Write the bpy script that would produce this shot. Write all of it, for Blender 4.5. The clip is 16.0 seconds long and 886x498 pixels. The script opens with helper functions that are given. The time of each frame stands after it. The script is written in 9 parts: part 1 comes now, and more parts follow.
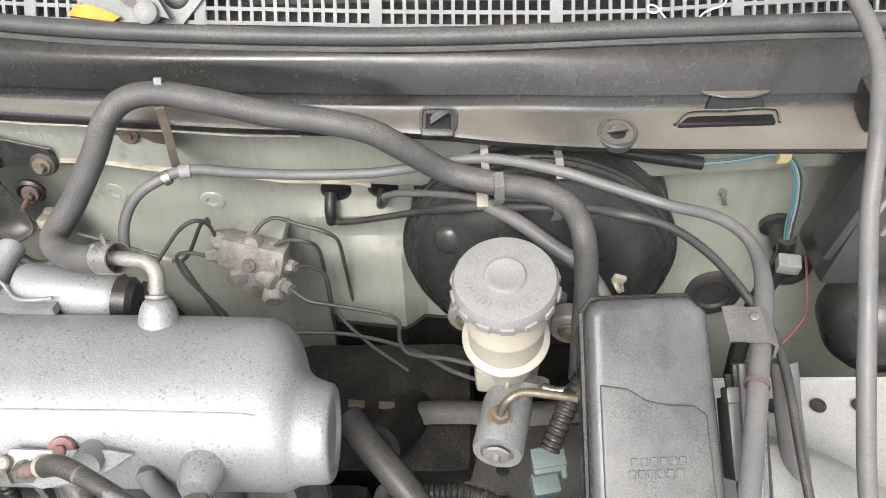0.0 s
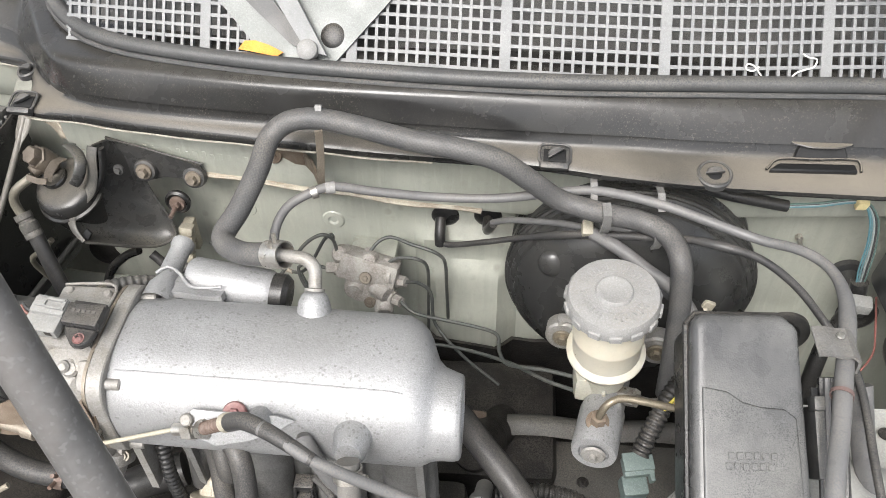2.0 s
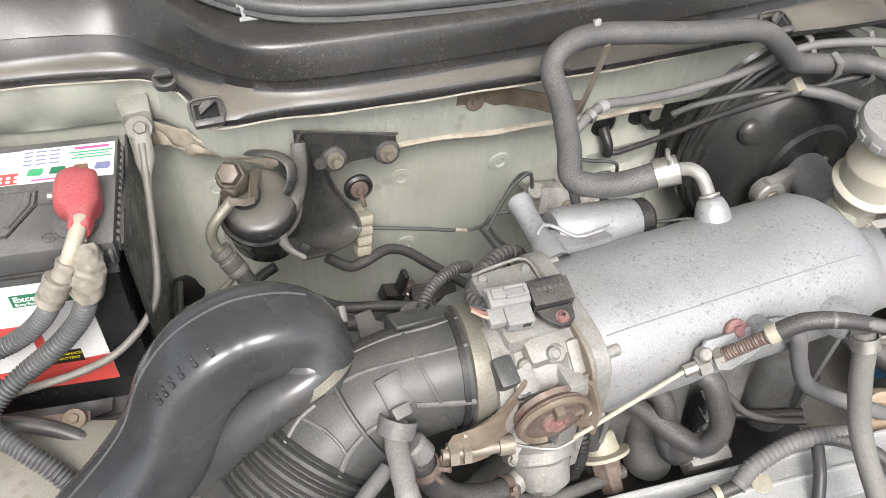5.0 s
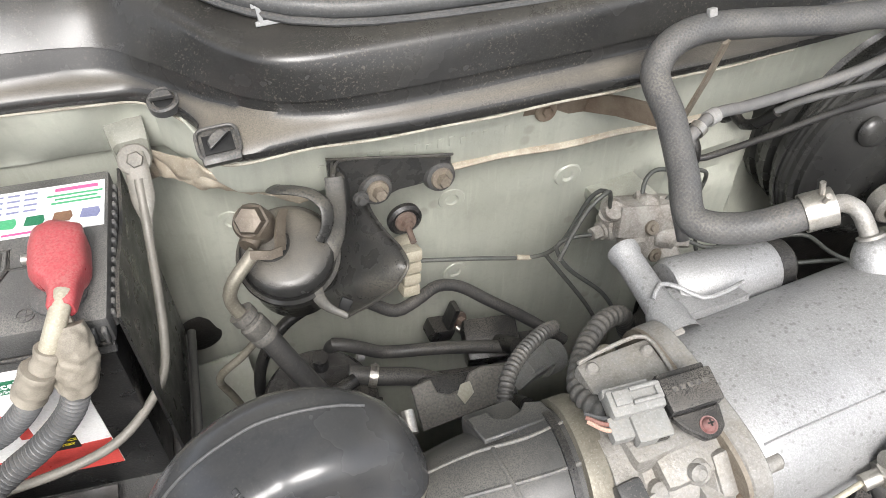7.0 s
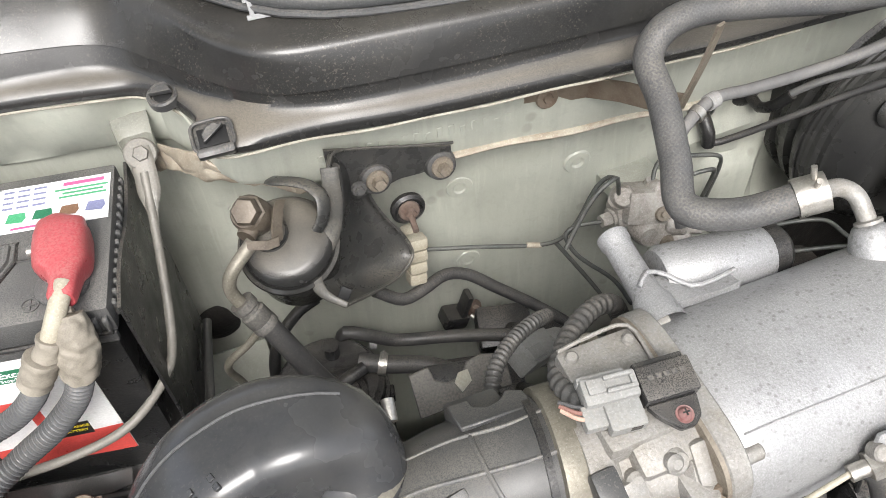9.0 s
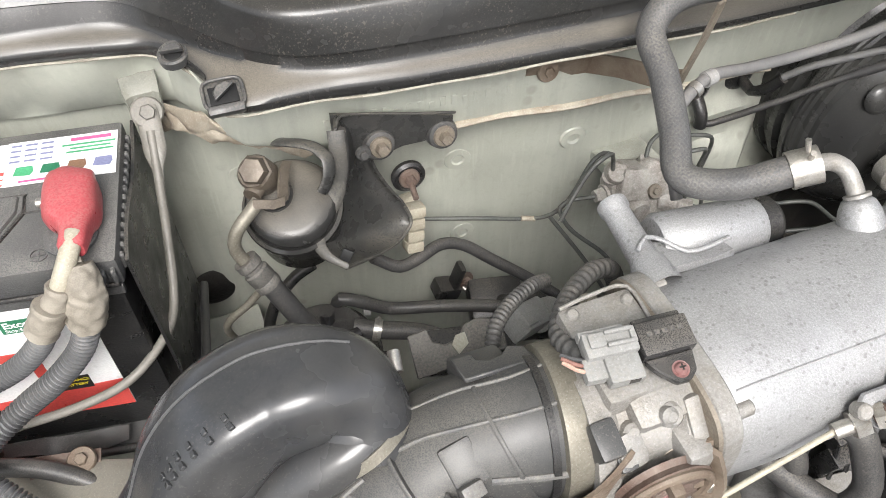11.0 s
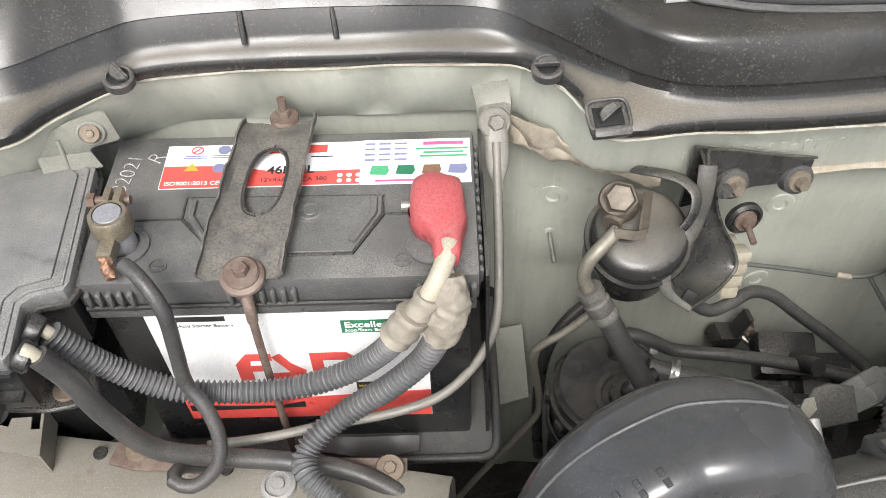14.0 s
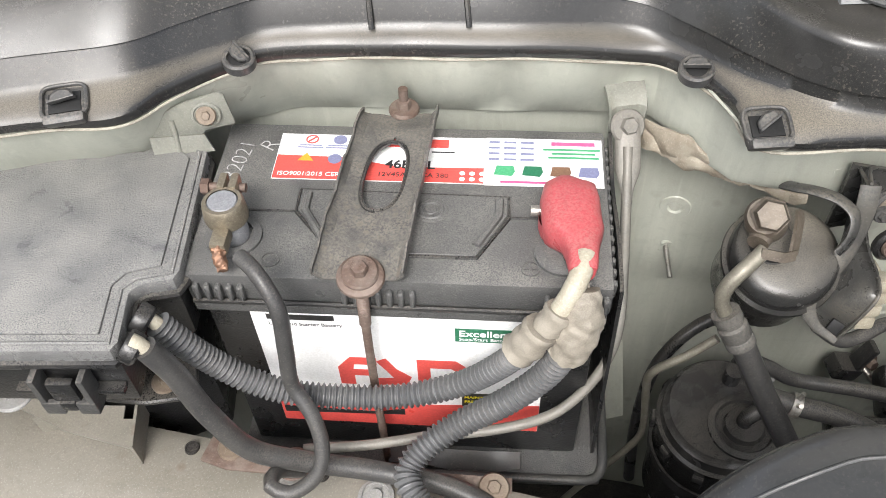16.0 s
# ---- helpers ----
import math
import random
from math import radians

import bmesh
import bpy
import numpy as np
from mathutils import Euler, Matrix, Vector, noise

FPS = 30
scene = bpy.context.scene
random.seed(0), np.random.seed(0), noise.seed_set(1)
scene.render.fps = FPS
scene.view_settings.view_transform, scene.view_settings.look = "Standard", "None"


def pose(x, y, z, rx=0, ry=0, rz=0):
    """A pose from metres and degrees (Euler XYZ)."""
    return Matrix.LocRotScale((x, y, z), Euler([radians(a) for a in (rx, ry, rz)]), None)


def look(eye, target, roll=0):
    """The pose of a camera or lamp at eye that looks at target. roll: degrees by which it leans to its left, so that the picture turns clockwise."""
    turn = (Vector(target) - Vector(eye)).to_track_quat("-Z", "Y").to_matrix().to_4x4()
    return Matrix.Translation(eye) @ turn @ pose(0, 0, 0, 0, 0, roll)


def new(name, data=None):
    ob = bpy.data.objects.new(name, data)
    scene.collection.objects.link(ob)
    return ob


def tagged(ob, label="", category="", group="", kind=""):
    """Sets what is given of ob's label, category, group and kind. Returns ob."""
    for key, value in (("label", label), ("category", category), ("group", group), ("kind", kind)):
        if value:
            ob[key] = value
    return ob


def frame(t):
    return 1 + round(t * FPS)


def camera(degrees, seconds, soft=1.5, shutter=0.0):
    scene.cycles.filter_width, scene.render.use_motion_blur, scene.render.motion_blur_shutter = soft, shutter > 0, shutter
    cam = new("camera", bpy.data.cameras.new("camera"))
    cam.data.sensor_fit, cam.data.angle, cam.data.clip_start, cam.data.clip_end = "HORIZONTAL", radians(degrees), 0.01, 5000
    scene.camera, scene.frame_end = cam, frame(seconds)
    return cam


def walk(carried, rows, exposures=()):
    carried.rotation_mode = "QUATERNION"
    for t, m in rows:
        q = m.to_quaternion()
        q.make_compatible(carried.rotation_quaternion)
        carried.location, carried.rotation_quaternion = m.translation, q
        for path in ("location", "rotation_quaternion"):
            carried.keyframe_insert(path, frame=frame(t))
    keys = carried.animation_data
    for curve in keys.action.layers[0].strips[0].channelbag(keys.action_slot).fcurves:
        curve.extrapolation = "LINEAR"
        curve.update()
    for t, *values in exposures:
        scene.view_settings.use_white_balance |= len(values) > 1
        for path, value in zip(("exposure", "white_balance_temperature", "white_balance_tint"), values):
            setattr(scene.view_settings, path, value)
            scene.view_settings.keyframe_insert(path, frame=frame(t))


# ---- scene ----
cam = camera(54.7, 16.0, 0.55)
PATH = [
    (0, (0.245, 0.425, 1.284), (0.188, 1.743, -0.219), -2.5),
    (0.5, (0.235, 0.424, 1.297), (0.103, 1.781, -0.167), -2.4),
    (1, (0.224, 0.405, 1.303), (0.07, 1.779, -0.142), -1.8),
    (1.5, (0.215, 0.387, 1.311), (0.046, 1.77, -0.123), -1.8),
    (2, (0.183, 0.343, 1.329), (0.043, 1.746, -0.09), -1.5),
    (2.3, (0.13, 0.289, 1.333), (0.055, 1.709, -0.073), -1.0),
    (2.5, (0.084, 0.253, 1.335), (0.071, 1.677, -0.069), -0.8),
    (2.9, (0.023, 0.22, 1.346), (0.048, 1.652, -0.05), -1.2),
    (3, (0.003, 0.216, 1.339), (0.05, 1.655, -0.048), -1.1),
    (3.5, (-0.074, 0.251, 1.312), (0.026, 1.693, -0.071), -0.7),
    (4, (-0.135, 0.323, 1.297), (0.089, 1.72, -0.117), 0.4),
    (4.5, (-0.27, 0.372, 1.297), (0.169, 1.669, -0.161), 2.7),
    (5, (-0.334, 0.439, 1.276), (0.262, 1.653, -0.198), 3.5),
    (5.2, (-0.337, 0.469, 1.269), (0.301, 1.667, -0.199), 3.8),
    (7.3, (-0.314, 0.584, 1.21), (0.23, 1.742, -0.327), 0.9),
    (7.5, (-0.314, 0.58, 1.212), (0.228, 1.738, -0.326), 0.6),
    (8, (-0.312, 0.572, 1.218), (0.219, 1.732, -0.323), -0.1),
    (8.5, (-0.306, 0.565, 1.223), (0.189, 1.742, -0.316), -1.6),
    (9, (-0.28, 0.567, 1.214), (0.147, 1.757, -0.336), -3.6),
    (9.5, (-0.273, 0.566, 1.204), (0.109, 1.746, -0.365), -3.9),
    (9.7, (-0.276, 0.568, 1.206), (0.09, 1.746, -0.368), -3.9),
    (11.8, (-0.3375, 0.5455, 1.2152), (0.2023, 1.6778, -0.3420), 2.74),
    (12, (-0.3499, 0.5495, 1.2135), (0.1952, 1.6792, -0.3439), 3.03),
    (12.5, (-0.3715, 0.5775, 1.2156), (0.1136, 1.7387, -0.3390), 1.75),
    (13, (-0.3868, 0.5981, 1.2158), (0.0115, 1.7990, -0.3319), 0.15),
    (13.5, (-0.4145, 0.6126, 1.2123), (-0.1123, 1.8466, -0.3329), -1.41),
    (14, (-0.4416, 0.6240, 1.2017), (-0.2180, 1.8751, -0.3422), -2.09),
    (14.5, (-0.4620, 0.6409, 1.1892), (-0.3033, 1.8974, -0.3588), -2.49),
    (15, (-0.4782, 0.6536, 1.1786), (-0.3610, 1.9137, -0.3697), -2.87),
    (15.5, (-0.4824, 0.6570, 1.1758), (-0.3806, 1.9169, -0.3735), -2.98),
    (16, (-0.4800, 0.6582, 1.1789), (-0.3780, 1.9220, -0.3676), -2.88),
]
walk(cam, [(t, look(eye, target, roll)) for t, eye, target, roll in PATH])

# ---------------------------------------------------------------- world and light
world = bpy.data.worlds.new("sky")
scene.world = world
world.use_nodes = True
sky = world.node_tree.nodes.new("ShaderNodeTexSky")
sky.sky_type, sky.sun_disc = "NISHITA", False
sky.sun_elevation, sky.sun_rotation = radians(51), radians(198)
sky.air_density, sky.dust_density, sky.ozone_density = 1.0, 4.0, 1.0
back = world.node_tree.nodes["Background"]
back.inputs["Strength"].default_value = 0.15
haze = world.node_tree.nodes.new("ShaderNodeHueSaturation")
haze.inputs["Saturation"].default_value = 0.42
world.node_tree.links.new(sky.outputs[0], haze.inputs["Color"])
world.node_tree.links.new(haze.outputs[0], back.inputs["Color"])
sun = new("sun", bpy.data.lights.new("sun", "SUN"))
sun.data.energy, sun.data.angle, sun.data.color = 1.5, radians(26), (1.0, 0.99, 0.985)
sun.matrix_world = look((-0.9, -1.85, 4.3), (0.0, 0.9, 0.7))
scene.view_settings.exposure = 1.17

# ---------------------------------------------------------------- materials


def mat(name, color, rough=0.5, metal=0.0, second=None, amount=0.5, scale=30.0, dust=0.0, dust_color=(0.27, 0.24, 0.20),
        bump=0.15, grain=400.0, spots=None, spot_scale=90.0, spot_size=0.62, coat=0.0, transmission=0.0, ior=1.45, weave=0.0, sss=0.0, dust_from=0.25, speck=0.25, fill=0.0, gs=0.32, streak=0.0, soft=0.0, fleck=0.0):
    """Paint, plastic, rubber or metal: broad mottling, fine grain, settled dust and spots of wear."""
    m = bpy.data.materials.new(name)
    m.use_nodes = True
    nt = m.node_tree
    n, ln = nt.nodes, nt.links
    bsdf = n["Principled BSDF"]
    co = n.new("ShaderNodeTexCoord").outputs["Object"]

    def noise_tex(sc, detail=4.0, distort=0.0):
        k = n.new("ShaderNodeTexNoise")
        k.inputs["Scale"].default_value, k.inputs["Detail"].default_value, k.inputs["Distortion"].default_value = sc, detail, distort
        ln.new(co, k.inputs["Vector"])
        return k.outputs["Fac"]

    def ramp(src, lo, hi):
        r = n.new("ShaderNodeMapRange")
        r.inputs["From Min"].default_value, r.inputs["From Max"].default_value = lo, hi
        ln.new(src, r.inputs["Value"])
        return r.outputs["Result"]

    def times(a, k):
        r = n.new("ShaderNodeMath")
        r.operation = "MULTIPLY"
        ln.new(a, r.inputs[0])
        if isinstance(k, (int, float)):
            r.inputs[1].default_value = k
        else:
            ln.new(k, r.inputs[1])
        return r.outputs[0]

    def mix(fac, a, b):
        r = n.new("ShaderNodeMix")
        r.data_type = "RGBA"
        ln.new(fac, r.inputs[0])
        for sock, v in ((r.inputs[6], a), (r.inputs[7], b)):
            if isinstance(v, tuple):
                sock.default_value = (*v, 1)
            else:
                ln.new(v, sock)
        return r.outputs[2]

    second = second or tuple(c * 0.72 for c in color)
    col = mix(times(ramp(noise_tex(scale, 5.0, 0.6), 0.36, 0.66), amount), color, second)
    if streak:
        mp = n.new("ShaderNodeMapping")
        mp.inputs["Scale"].default_value = (1.0, 1.0, 0.10)
        ln.new(co, mp.inputs["Vector"])
        k = n.new("ShaderNodeTexNoise")
        k.inputs["Scale"].default_value, k.inputs["Detail"].default_value = 95.0, 6.0
        ln.new(mp.outputs[0], k.inputs["Vector"])
        col = mix(times(ramp(k.outputs["Fac"], 0.46, 0.72), streak), col, tuple(c * 0.60 for c in color))
        k2 = n.new("ShaderNodeTexNoise")
        k2.inputs["Scale"].default_value, k2.inputs["Detail"].default_value = 210.0, 3.0
        ln.new(mp.outputs[0], k2.inputs["Vector"])
        col = mix(times(ramp(k2.outputs["Fac"], 0.58, 0.70), streak * 0.6), col, tuple(min(1, c * 1.25) for c in color))
    col = mix(times(ramp(noise_tex(grain * 1.7, 3.0), 0.38, 0.64), gs), col, tuple(min(1, c * 1.42 + 0.012) for c in color))
    if bump:
        col = mix(times(ramp(noise_tex(145.0, 6.0, 0.8), 0.53, 0.66), 0.20 if max(color) < 0.2 else 0.12), col, tuple(c * 0.52 for c in color))
    if speck:
        col = mix(times(ramp(noise_tex(grain * 2.4, 1.0), 0.60, 0.70), speck), col, tuple(min(1, c * 1.5 + 0.10) for c in color))
    rough_src = ramp(noise_tex(scale * 2.3, 4.0), 0.25, 0.8)
    rr = n.new("ShaderNodeMapRange")
    rr.inputs["To Min"].default_value, rr.inputs["To Max"].default_value = max(0.03, rough - 0.10), min(1.0, rough + 0.14)
    ln.new(rough_src, rr.inputs["Value"])
    ro = rr.outputs["Result"]
    if dust:
        g = n.new("ShaderNodeNewGeometry")
        sep = n.new("ShaderNodeSeparateXYZ")
        ln.new(g.outputs["Normal"], sep.inputs[0])
        up = ramp(sep.outputs["Z"], dust_from - 0.3 * (1 - fill), min(0.985, dust_from + 0.6))
        patch = ramp(noise_tex(scale * 0.8, 6.0, 0.4), 0.32 - 0.15 * fill - 0.08 * soft, 0.62 - 0.15 * fill + 0.08 * soft)
        fine = ramp(noise_tex(grain * 1.6, 3.0), 0.38 - 0.12 * fill - 0.16 * soft, 0.58 - 0.04 * fill + 0.16 * soft)
        d = times(times(times(up, patch), dust), fine)
        col = mix(d, col, dust_color)
        addr = n.new("ShaderNodeMath")
        addr.operation, addr.use_clamp = "ADD", True
        ln.new(ro, addr.inputs[0])
        ln.new(times(d, 0.6), addr.inputs[1])
        ro = addr.outputs[0]
    if fleck:
        col = mix(times(times(ramp(noise_tex(640.0, 2.0), 0.60, 0.66), ramp(noise_tex(24.0, 4.0), 0.38, 0.62)), fleck), col, dust_color)
    if spots:
        v = n.new("ShaderNodeTexVoronoi")
        v.inputs["Scale"].default_value = spot_scale
        ln.new(co, v.inputs["Vector"])
        where = times(ramp(v.outputs["Distance"], 0.34, 0.20), ramp(noise_tex(spot_scale * 0.22, 3.0), spot_size - 0.05, spot_size + 0.05))
        col = mix(times(where, 0.45), col, spots)
    ln.new(col, bsdf.inputs["Base Color"])
    ln.new(ro, bsdf.inputs["Roughness"])
    bsdf.inputs["Metallic"].default_value = metal
    bsdf.inputs["Coat Weight"].default_value = coat
    bsdf.inputs["Transmission Weight"].default_value = transmission
    bsdf.inputs["IOR"].default_value = ior
    if sss:
        bsdf.inputs["Subsurface Weight"].default_value = sss
        bsdf.inputs["Subsurface Radius"].default_value = (0.02, 0.015, 0.01)
    if bump:
        b = n.new("ShaderNodeBump")
        b.inputs["Strength"].default_value, b.inputs["Distance"].default_value = bump, 0.0015
        h = noise_tex(grain, 3.0)
        if weave:
            uv = n.new("ShaderNodeTexCoord").outputs["UV"]
            strands = []
            for sign in (1, -1):
                dot = n.new("ShaderNodeVectorMath")
                dot.operation = "DOT_PRODUCT"
                ln.new(uv, dot.inputs[0])
                dot.inputs[1].default_value = (2 * math.pi * 18, sign * 2 * math.pi * weave, 0)
                s = n.new("ShaderNodeMath")
                s.operation = "SINE"
                ln.new(dot.outputs["Value"], s.inputs[0])
                strands.append(s.outputs[0])
            w = n.new("ShaderNodeMath")
            w.operation = "MAXIMUM"
            ln.new(strands[0], w.inputs[0])
            ln.new(strands[1], w.inputs[1])
            braid = ramp(w.outputs[0], -0.6, 1.0)
            b.inputs["Distance"].default_value = 0.0009
            h = braid
            ln.new(mix(times(ramp(braid, 0.75, 0.2), 0.22), col, tuple(c * 0.5 for c in color)), bsdf.inputs["Base Color"])
        ln.new(h, b.inputs["Height"])
        ln.new(b.outputs[0], bsdf.inputs["Normal"])
    return m


PAINT = mat("grey_green_paint", (0.405, 0.415, 0.358), 0.36, 0.0, (0.31, 0.318, 0.268), 0.7, 9, dust=0.35, bump=0.06, grain=500, coat=0.2, speck=0.05, gs=0.05, streak=0.35, spots=(0.22, 0.215, 0.18), spot_scale=60, spot_size=0.60)
PAINT_LIGHT = mat("pale_body_paint", (0.375, 0.375, 0.352), 0.34, 0.05, (0.29, 0.283, 0.258), 0.5, 12, dust=0.25, bump=0.05, coat=0.2)
BEIGE = mat("beige_rail_paint", (0.190, 0.179, 0.152), 0.42, 0.0, (0.145, 0.134, 0.108), 0.8, 16, dust=0.35, bump=0.05, gs=0.08, spots=(0.12, 0.075, 0.05), spot_scale=70, spot_size=0.60)
COWL = mat("black_cowl_plastic", (0.015, 0.015, 0.0148), 0.23, 0.0, (0.024, 0.023, 0.021), 0.8, 10, dust=0.92, dust_color=(0.27, 0.238, 0.19), bump=0.04, grain=950, dust_from=0.62, speck=0.15, fill=0.85, soft=1.0, fleck=0.16)
COWL_REAR = mat("black_rear_panel_plastic", (0.017, 0.017, 0.0168), 0.21, 0.0, (0.028, 0.027, 0.025), 0.9, 14, dust=0.20, dust_color=(0.22, 0.195, 0.155), bump=0.04, grain=900, dust_from=0.6, speck=0.12, fill=0.3, soft=1.0, fleck=0.2)
GRILLE = mat("grey_grille_plastic", (0.165, 0.168, 0.168), 0.5, 0.0, (0.21, 0.21, 0.203), 0.6, 20, bump=0.1)
SEALM = mat("weather_strip_rubber", (0.045, 0.046, 0.047), 0.42, 0.0, (0.08, 0.08, 0.078), 0.5, 16, dust=0.3, bump=0.1)
BLACK = mat("black_plastic", (0.011, 0.011, 0.0115), 0.30, 0.0, (0.024, 0.024, 0.0225), 0.5, 22, dust=0.3, bump=0.15, grain=600, dust_from=0.5, fleck=0.10)
DUSTY = mat("dusty_black_plastic", (0.058, 0.058, 0.0575), 0.36, 0.0, (0.080, 0.079, 0.075), 0.8, 26, dust=0.68, dust_color=(0.225, 0.215, 0.195), bump=0.30, grain=900, speck=0.40, gs=0.5, dust_from=0.35, fleck=0.4)
DUCT = mat("grey_black_duct_plastic", (0.036, 0.037, 0.038), 0.35, 0.0, (0.066, 0.064, 0.060), 0.7, 22, dust=0.38, dust_color=(0.20, 0.185, 0.155), bump=0.04, grain=900, speck=0.05, dust_from=0.45, gs=0.15, fleck=0.28)
RESON = mat("glossy_black_plastic", (0.036, 0.037, 0.039), 0.24, 0.0, (0.074, 0.071, 0.066), 0.9, 9, bump=0.02, speck=0.02, gs=0.08, coat=0.15, fleck=0.1)
RUBBER = mat("black_rubber", (0.029, 0.029, 0.030), 0.38, 0.0, (0.062, 0.060, 0.057), 0.7, 26, dust=0.28, bump=0.08, grain=600, gs=0.12, speck=0.08, fleck=0.15)
RUBBER_GREY = mat("faded_grey_rubber", (0.105, 0.105, 0.105), 0.45, 0.0, (0.155, 0.151, 0.147), 0.7, 24, dust=0.3, bump=0.08, grain=500, gs=0.15, speck=0.1)
BRAID = mat("braided_rubber_hose", (0.060, 0.060, 0.061), 0.46, 0.0, (0.105, 0.102, 0.096), 0.6, 30, dust=0.35, bump=0.14, grain=450, weave=270)
ALU = mat("cast_aluminium", (0.315, 0.315, 0.315), 0.50, 0.45, (0.255, 0.253, 0.248), 0.8, 22, bump=0.22, grain=620, gs=0.4, spots=(0.13, 0.127, 0.120), spot_scale=260, spot_size=0.50, speck=0.30)
ALU_DULL = mat("dull_cast_aluminium", (0.265, 0.257, 0.242), 0.50, 0.35, (0.185, 0.170, 0.148), 0.9, 60, dust=0.35, dust_color=(0.34, 0.315, 0.27), bump=0.35, grain=420)
HOLDERM = mat("dusty_holder_steel", (0.16, 0.157, 0.150), 0.45, 0.2, (0.09, 0.087, 0.080), 0.8, 40, dust=0.3, bump=0.12)
# Runner alloy: shade below the plenum put into a darker, mottled colour.
RUNNERM = mat("shaded_runner_alloy", (0.185, 0.183, 0.178), 0.46, 0.4, (0.10, 0.096, 0.088), 0.9, 34, bump=0.25, grain=420, speck=0.1)
LOOMG = mat("dusty_loom_tape", (0.042, 0.042, 0.041), 0.45, 0.0, (0.085, 0.082, 0.076), 0.8, 60, dust=0.3, bump=0.15)
STEEL = mat("zinc_steel", (0.44, 0.425, 0.395), 0.36, 0.85, (0.29, 0.25, 0.205), 0.7, 70, bump=0.15)
RUSTY = mat("rusty_steel", (0.115, 0.076, 0.059), 0.6, 0.3, (0.20, 0.165, 0.14), 0.8, 80, bump=0.4, grain=300)
RUST_PALE = mat("dusty_rust_bracket", (0.135, 0.100, 0.072), 0.58, 0.15, (0.21, 0.175, 0.135), 0.8, 55, bump=0.3)
DIRTY = mat("stained_zinc", (0.23, 0.20, 0.16), 0.46, 0.4, (0.15, 0.12, 0.09), 0.7, 50, bump=0.25)
CLAMPM = mat("dusty_olive_steel", (0.185, 0.172, 0.138), 0.42, 0.4, (0.125, 0.113, 0.088), 0.7, 50, dust=0.25, bump=0.15)
REDDUST = mat("dusty_red_paint", (0.17, 0.075, 0.070), 0.6, 0.0, (0.28, 0.18, 0.165), 0.8, 110, bump=0.3)
# Black for small openings: the shade inside them put into the colour.
PITCH = mat("shadowed_black", (0.006, 0.006, 0.006), 0.6, 0.0, bump=0.0, speck=0.0)
# Wall paint darkened for brackets that stand in the cowl's shade.
BRACKETP = mat("shaded_bracket_paint", (0.165, 0.166, 0.145), 0.42, 0.0, (0.20, 0.20, 0.165), 0.7, 30, dust=0.35, bump=0.08)
CANB = mat("satin_black_plastic", (0.024, 0.024, 0.025), 0.20, 0.0, (0.050, 0.049, 0.047), 0.6, 30, dust=0.35, bump=0.03, grain=1100, speck=0.03, gs=0.10, fleck=0.04)
CONDUIT = mat("ribbed_conduit_plastic", (0.088, 0.091, 0.095), 0.36, 0.0, (0.125, 0.125, 0.125), 0.5, 24, dust=0.2, bump=0.03, grain=500, speck=0.05, gs=0.1)
STRAPM = mat("worn_black_strap", (0.068, 0.066, 0.062), 0.42, 0.1, (0.115, 0.108, 0.096), 0.9, 75, dust=0.45, bump=0.25, spots=(0.17, 0.145, 0.115), spot_scale=150, spot_size=0.50)
GRIME = mat("grimy_grey_paint", (0.085, 0.082, 0.075), 0.5, 0.0, (0.045, 0.042, 0.037), 0.7, 20, dust=0.3, bump=0.2)
BRIGHT = mat("bright_alloy_strip", (0.43, 0.43, 0.42), 0.38, 0.4, (0.34, 0.335, 0.32), 0.6, 30, bump=0.1)
MILKY = mat("milky_plastic", (0.36, 0.350, 0.295), 0.36, 0.0, (0.29, 0.278, 0.225), 0.5, 24, bump=0.05, sss=0.2, speck=0.0)
BRASSY = mat("yellow_zinc_plate", (0.225, 0.195, 0.145), 0.42, 0.6, (0.15, 0.125, 0.09), 0.7, 60, bump=0.15)
BOOST = mat("black_painted_steel", (0.026, 0.026, 0.0255), 0.27, 0.0, (0.050, 0.049, 0.045), 0.7, 14, dust=0.35, dust_color=(0.22, 0.205, 0.17), bump=0.03, dust_from=0.45, speck=0.05, gs=0.12, fleck=0.05)
RESERVOIR = mat("yellowed_plastic", (0.50, 0.475, 0.40), 0.34, 0.0, (0.43, 0.395, 0.31), 0.8, 18, bump=0.03, sss=0.25, speck=0.0, gs=0.06, streak=0.12)
CAPGREY = mat("grey_plastic_cap", (0.24, 0.237, 0.23), 0.48, 0.0, (0.185, 0.182, 0.175), 0.7, 40, dust=0.3, bump=0.12)
CONNECTOR = mat("light_grey_connector", (0.225, 0.225, 0.215), 0.42, 0.0, (0.165, 0.162, 0.153), 0.6, 50, dust=0.3, bump=0.12)
RED = mat("red_vinyl_cover", (0.37, 0.058, 0.066), 0.34, 0.0, (0.30, 0.065, 0.068), 0.6, 30, dust=0.30, dust_color=(0.46, 0.30, 0.27), bump=0.15, speck=0.1)
WHITE = mat("white_label", (0.78, 0.78, 0.77), 0.35, 0.0, (0.72, 0.72, 0.70), 0.5, 30, bump=0.02)
REDLAB = mat("red_label_print", (0.60, 0.075, 0.062), 0.35, 0.0, (0.52, 0.085, 0.075), 0.5, 30, bump=0.02, speck=0.08)
TAPE = mat("grey_cloth_tape", (0.27, 0.243, 0.20), 0.62, 0.0, (0.15, 0.132, 0.105), 0.9, 85, bump=0.12, grain=900, gs=0.25, speck=0.1)
FLANGEP = mat("sealed_flange_paint", (0.30, 0.283, 0.235), 0.5, 0.0, (0.15, 0.13, 0.10), 0.9, 60, bump=0.1)
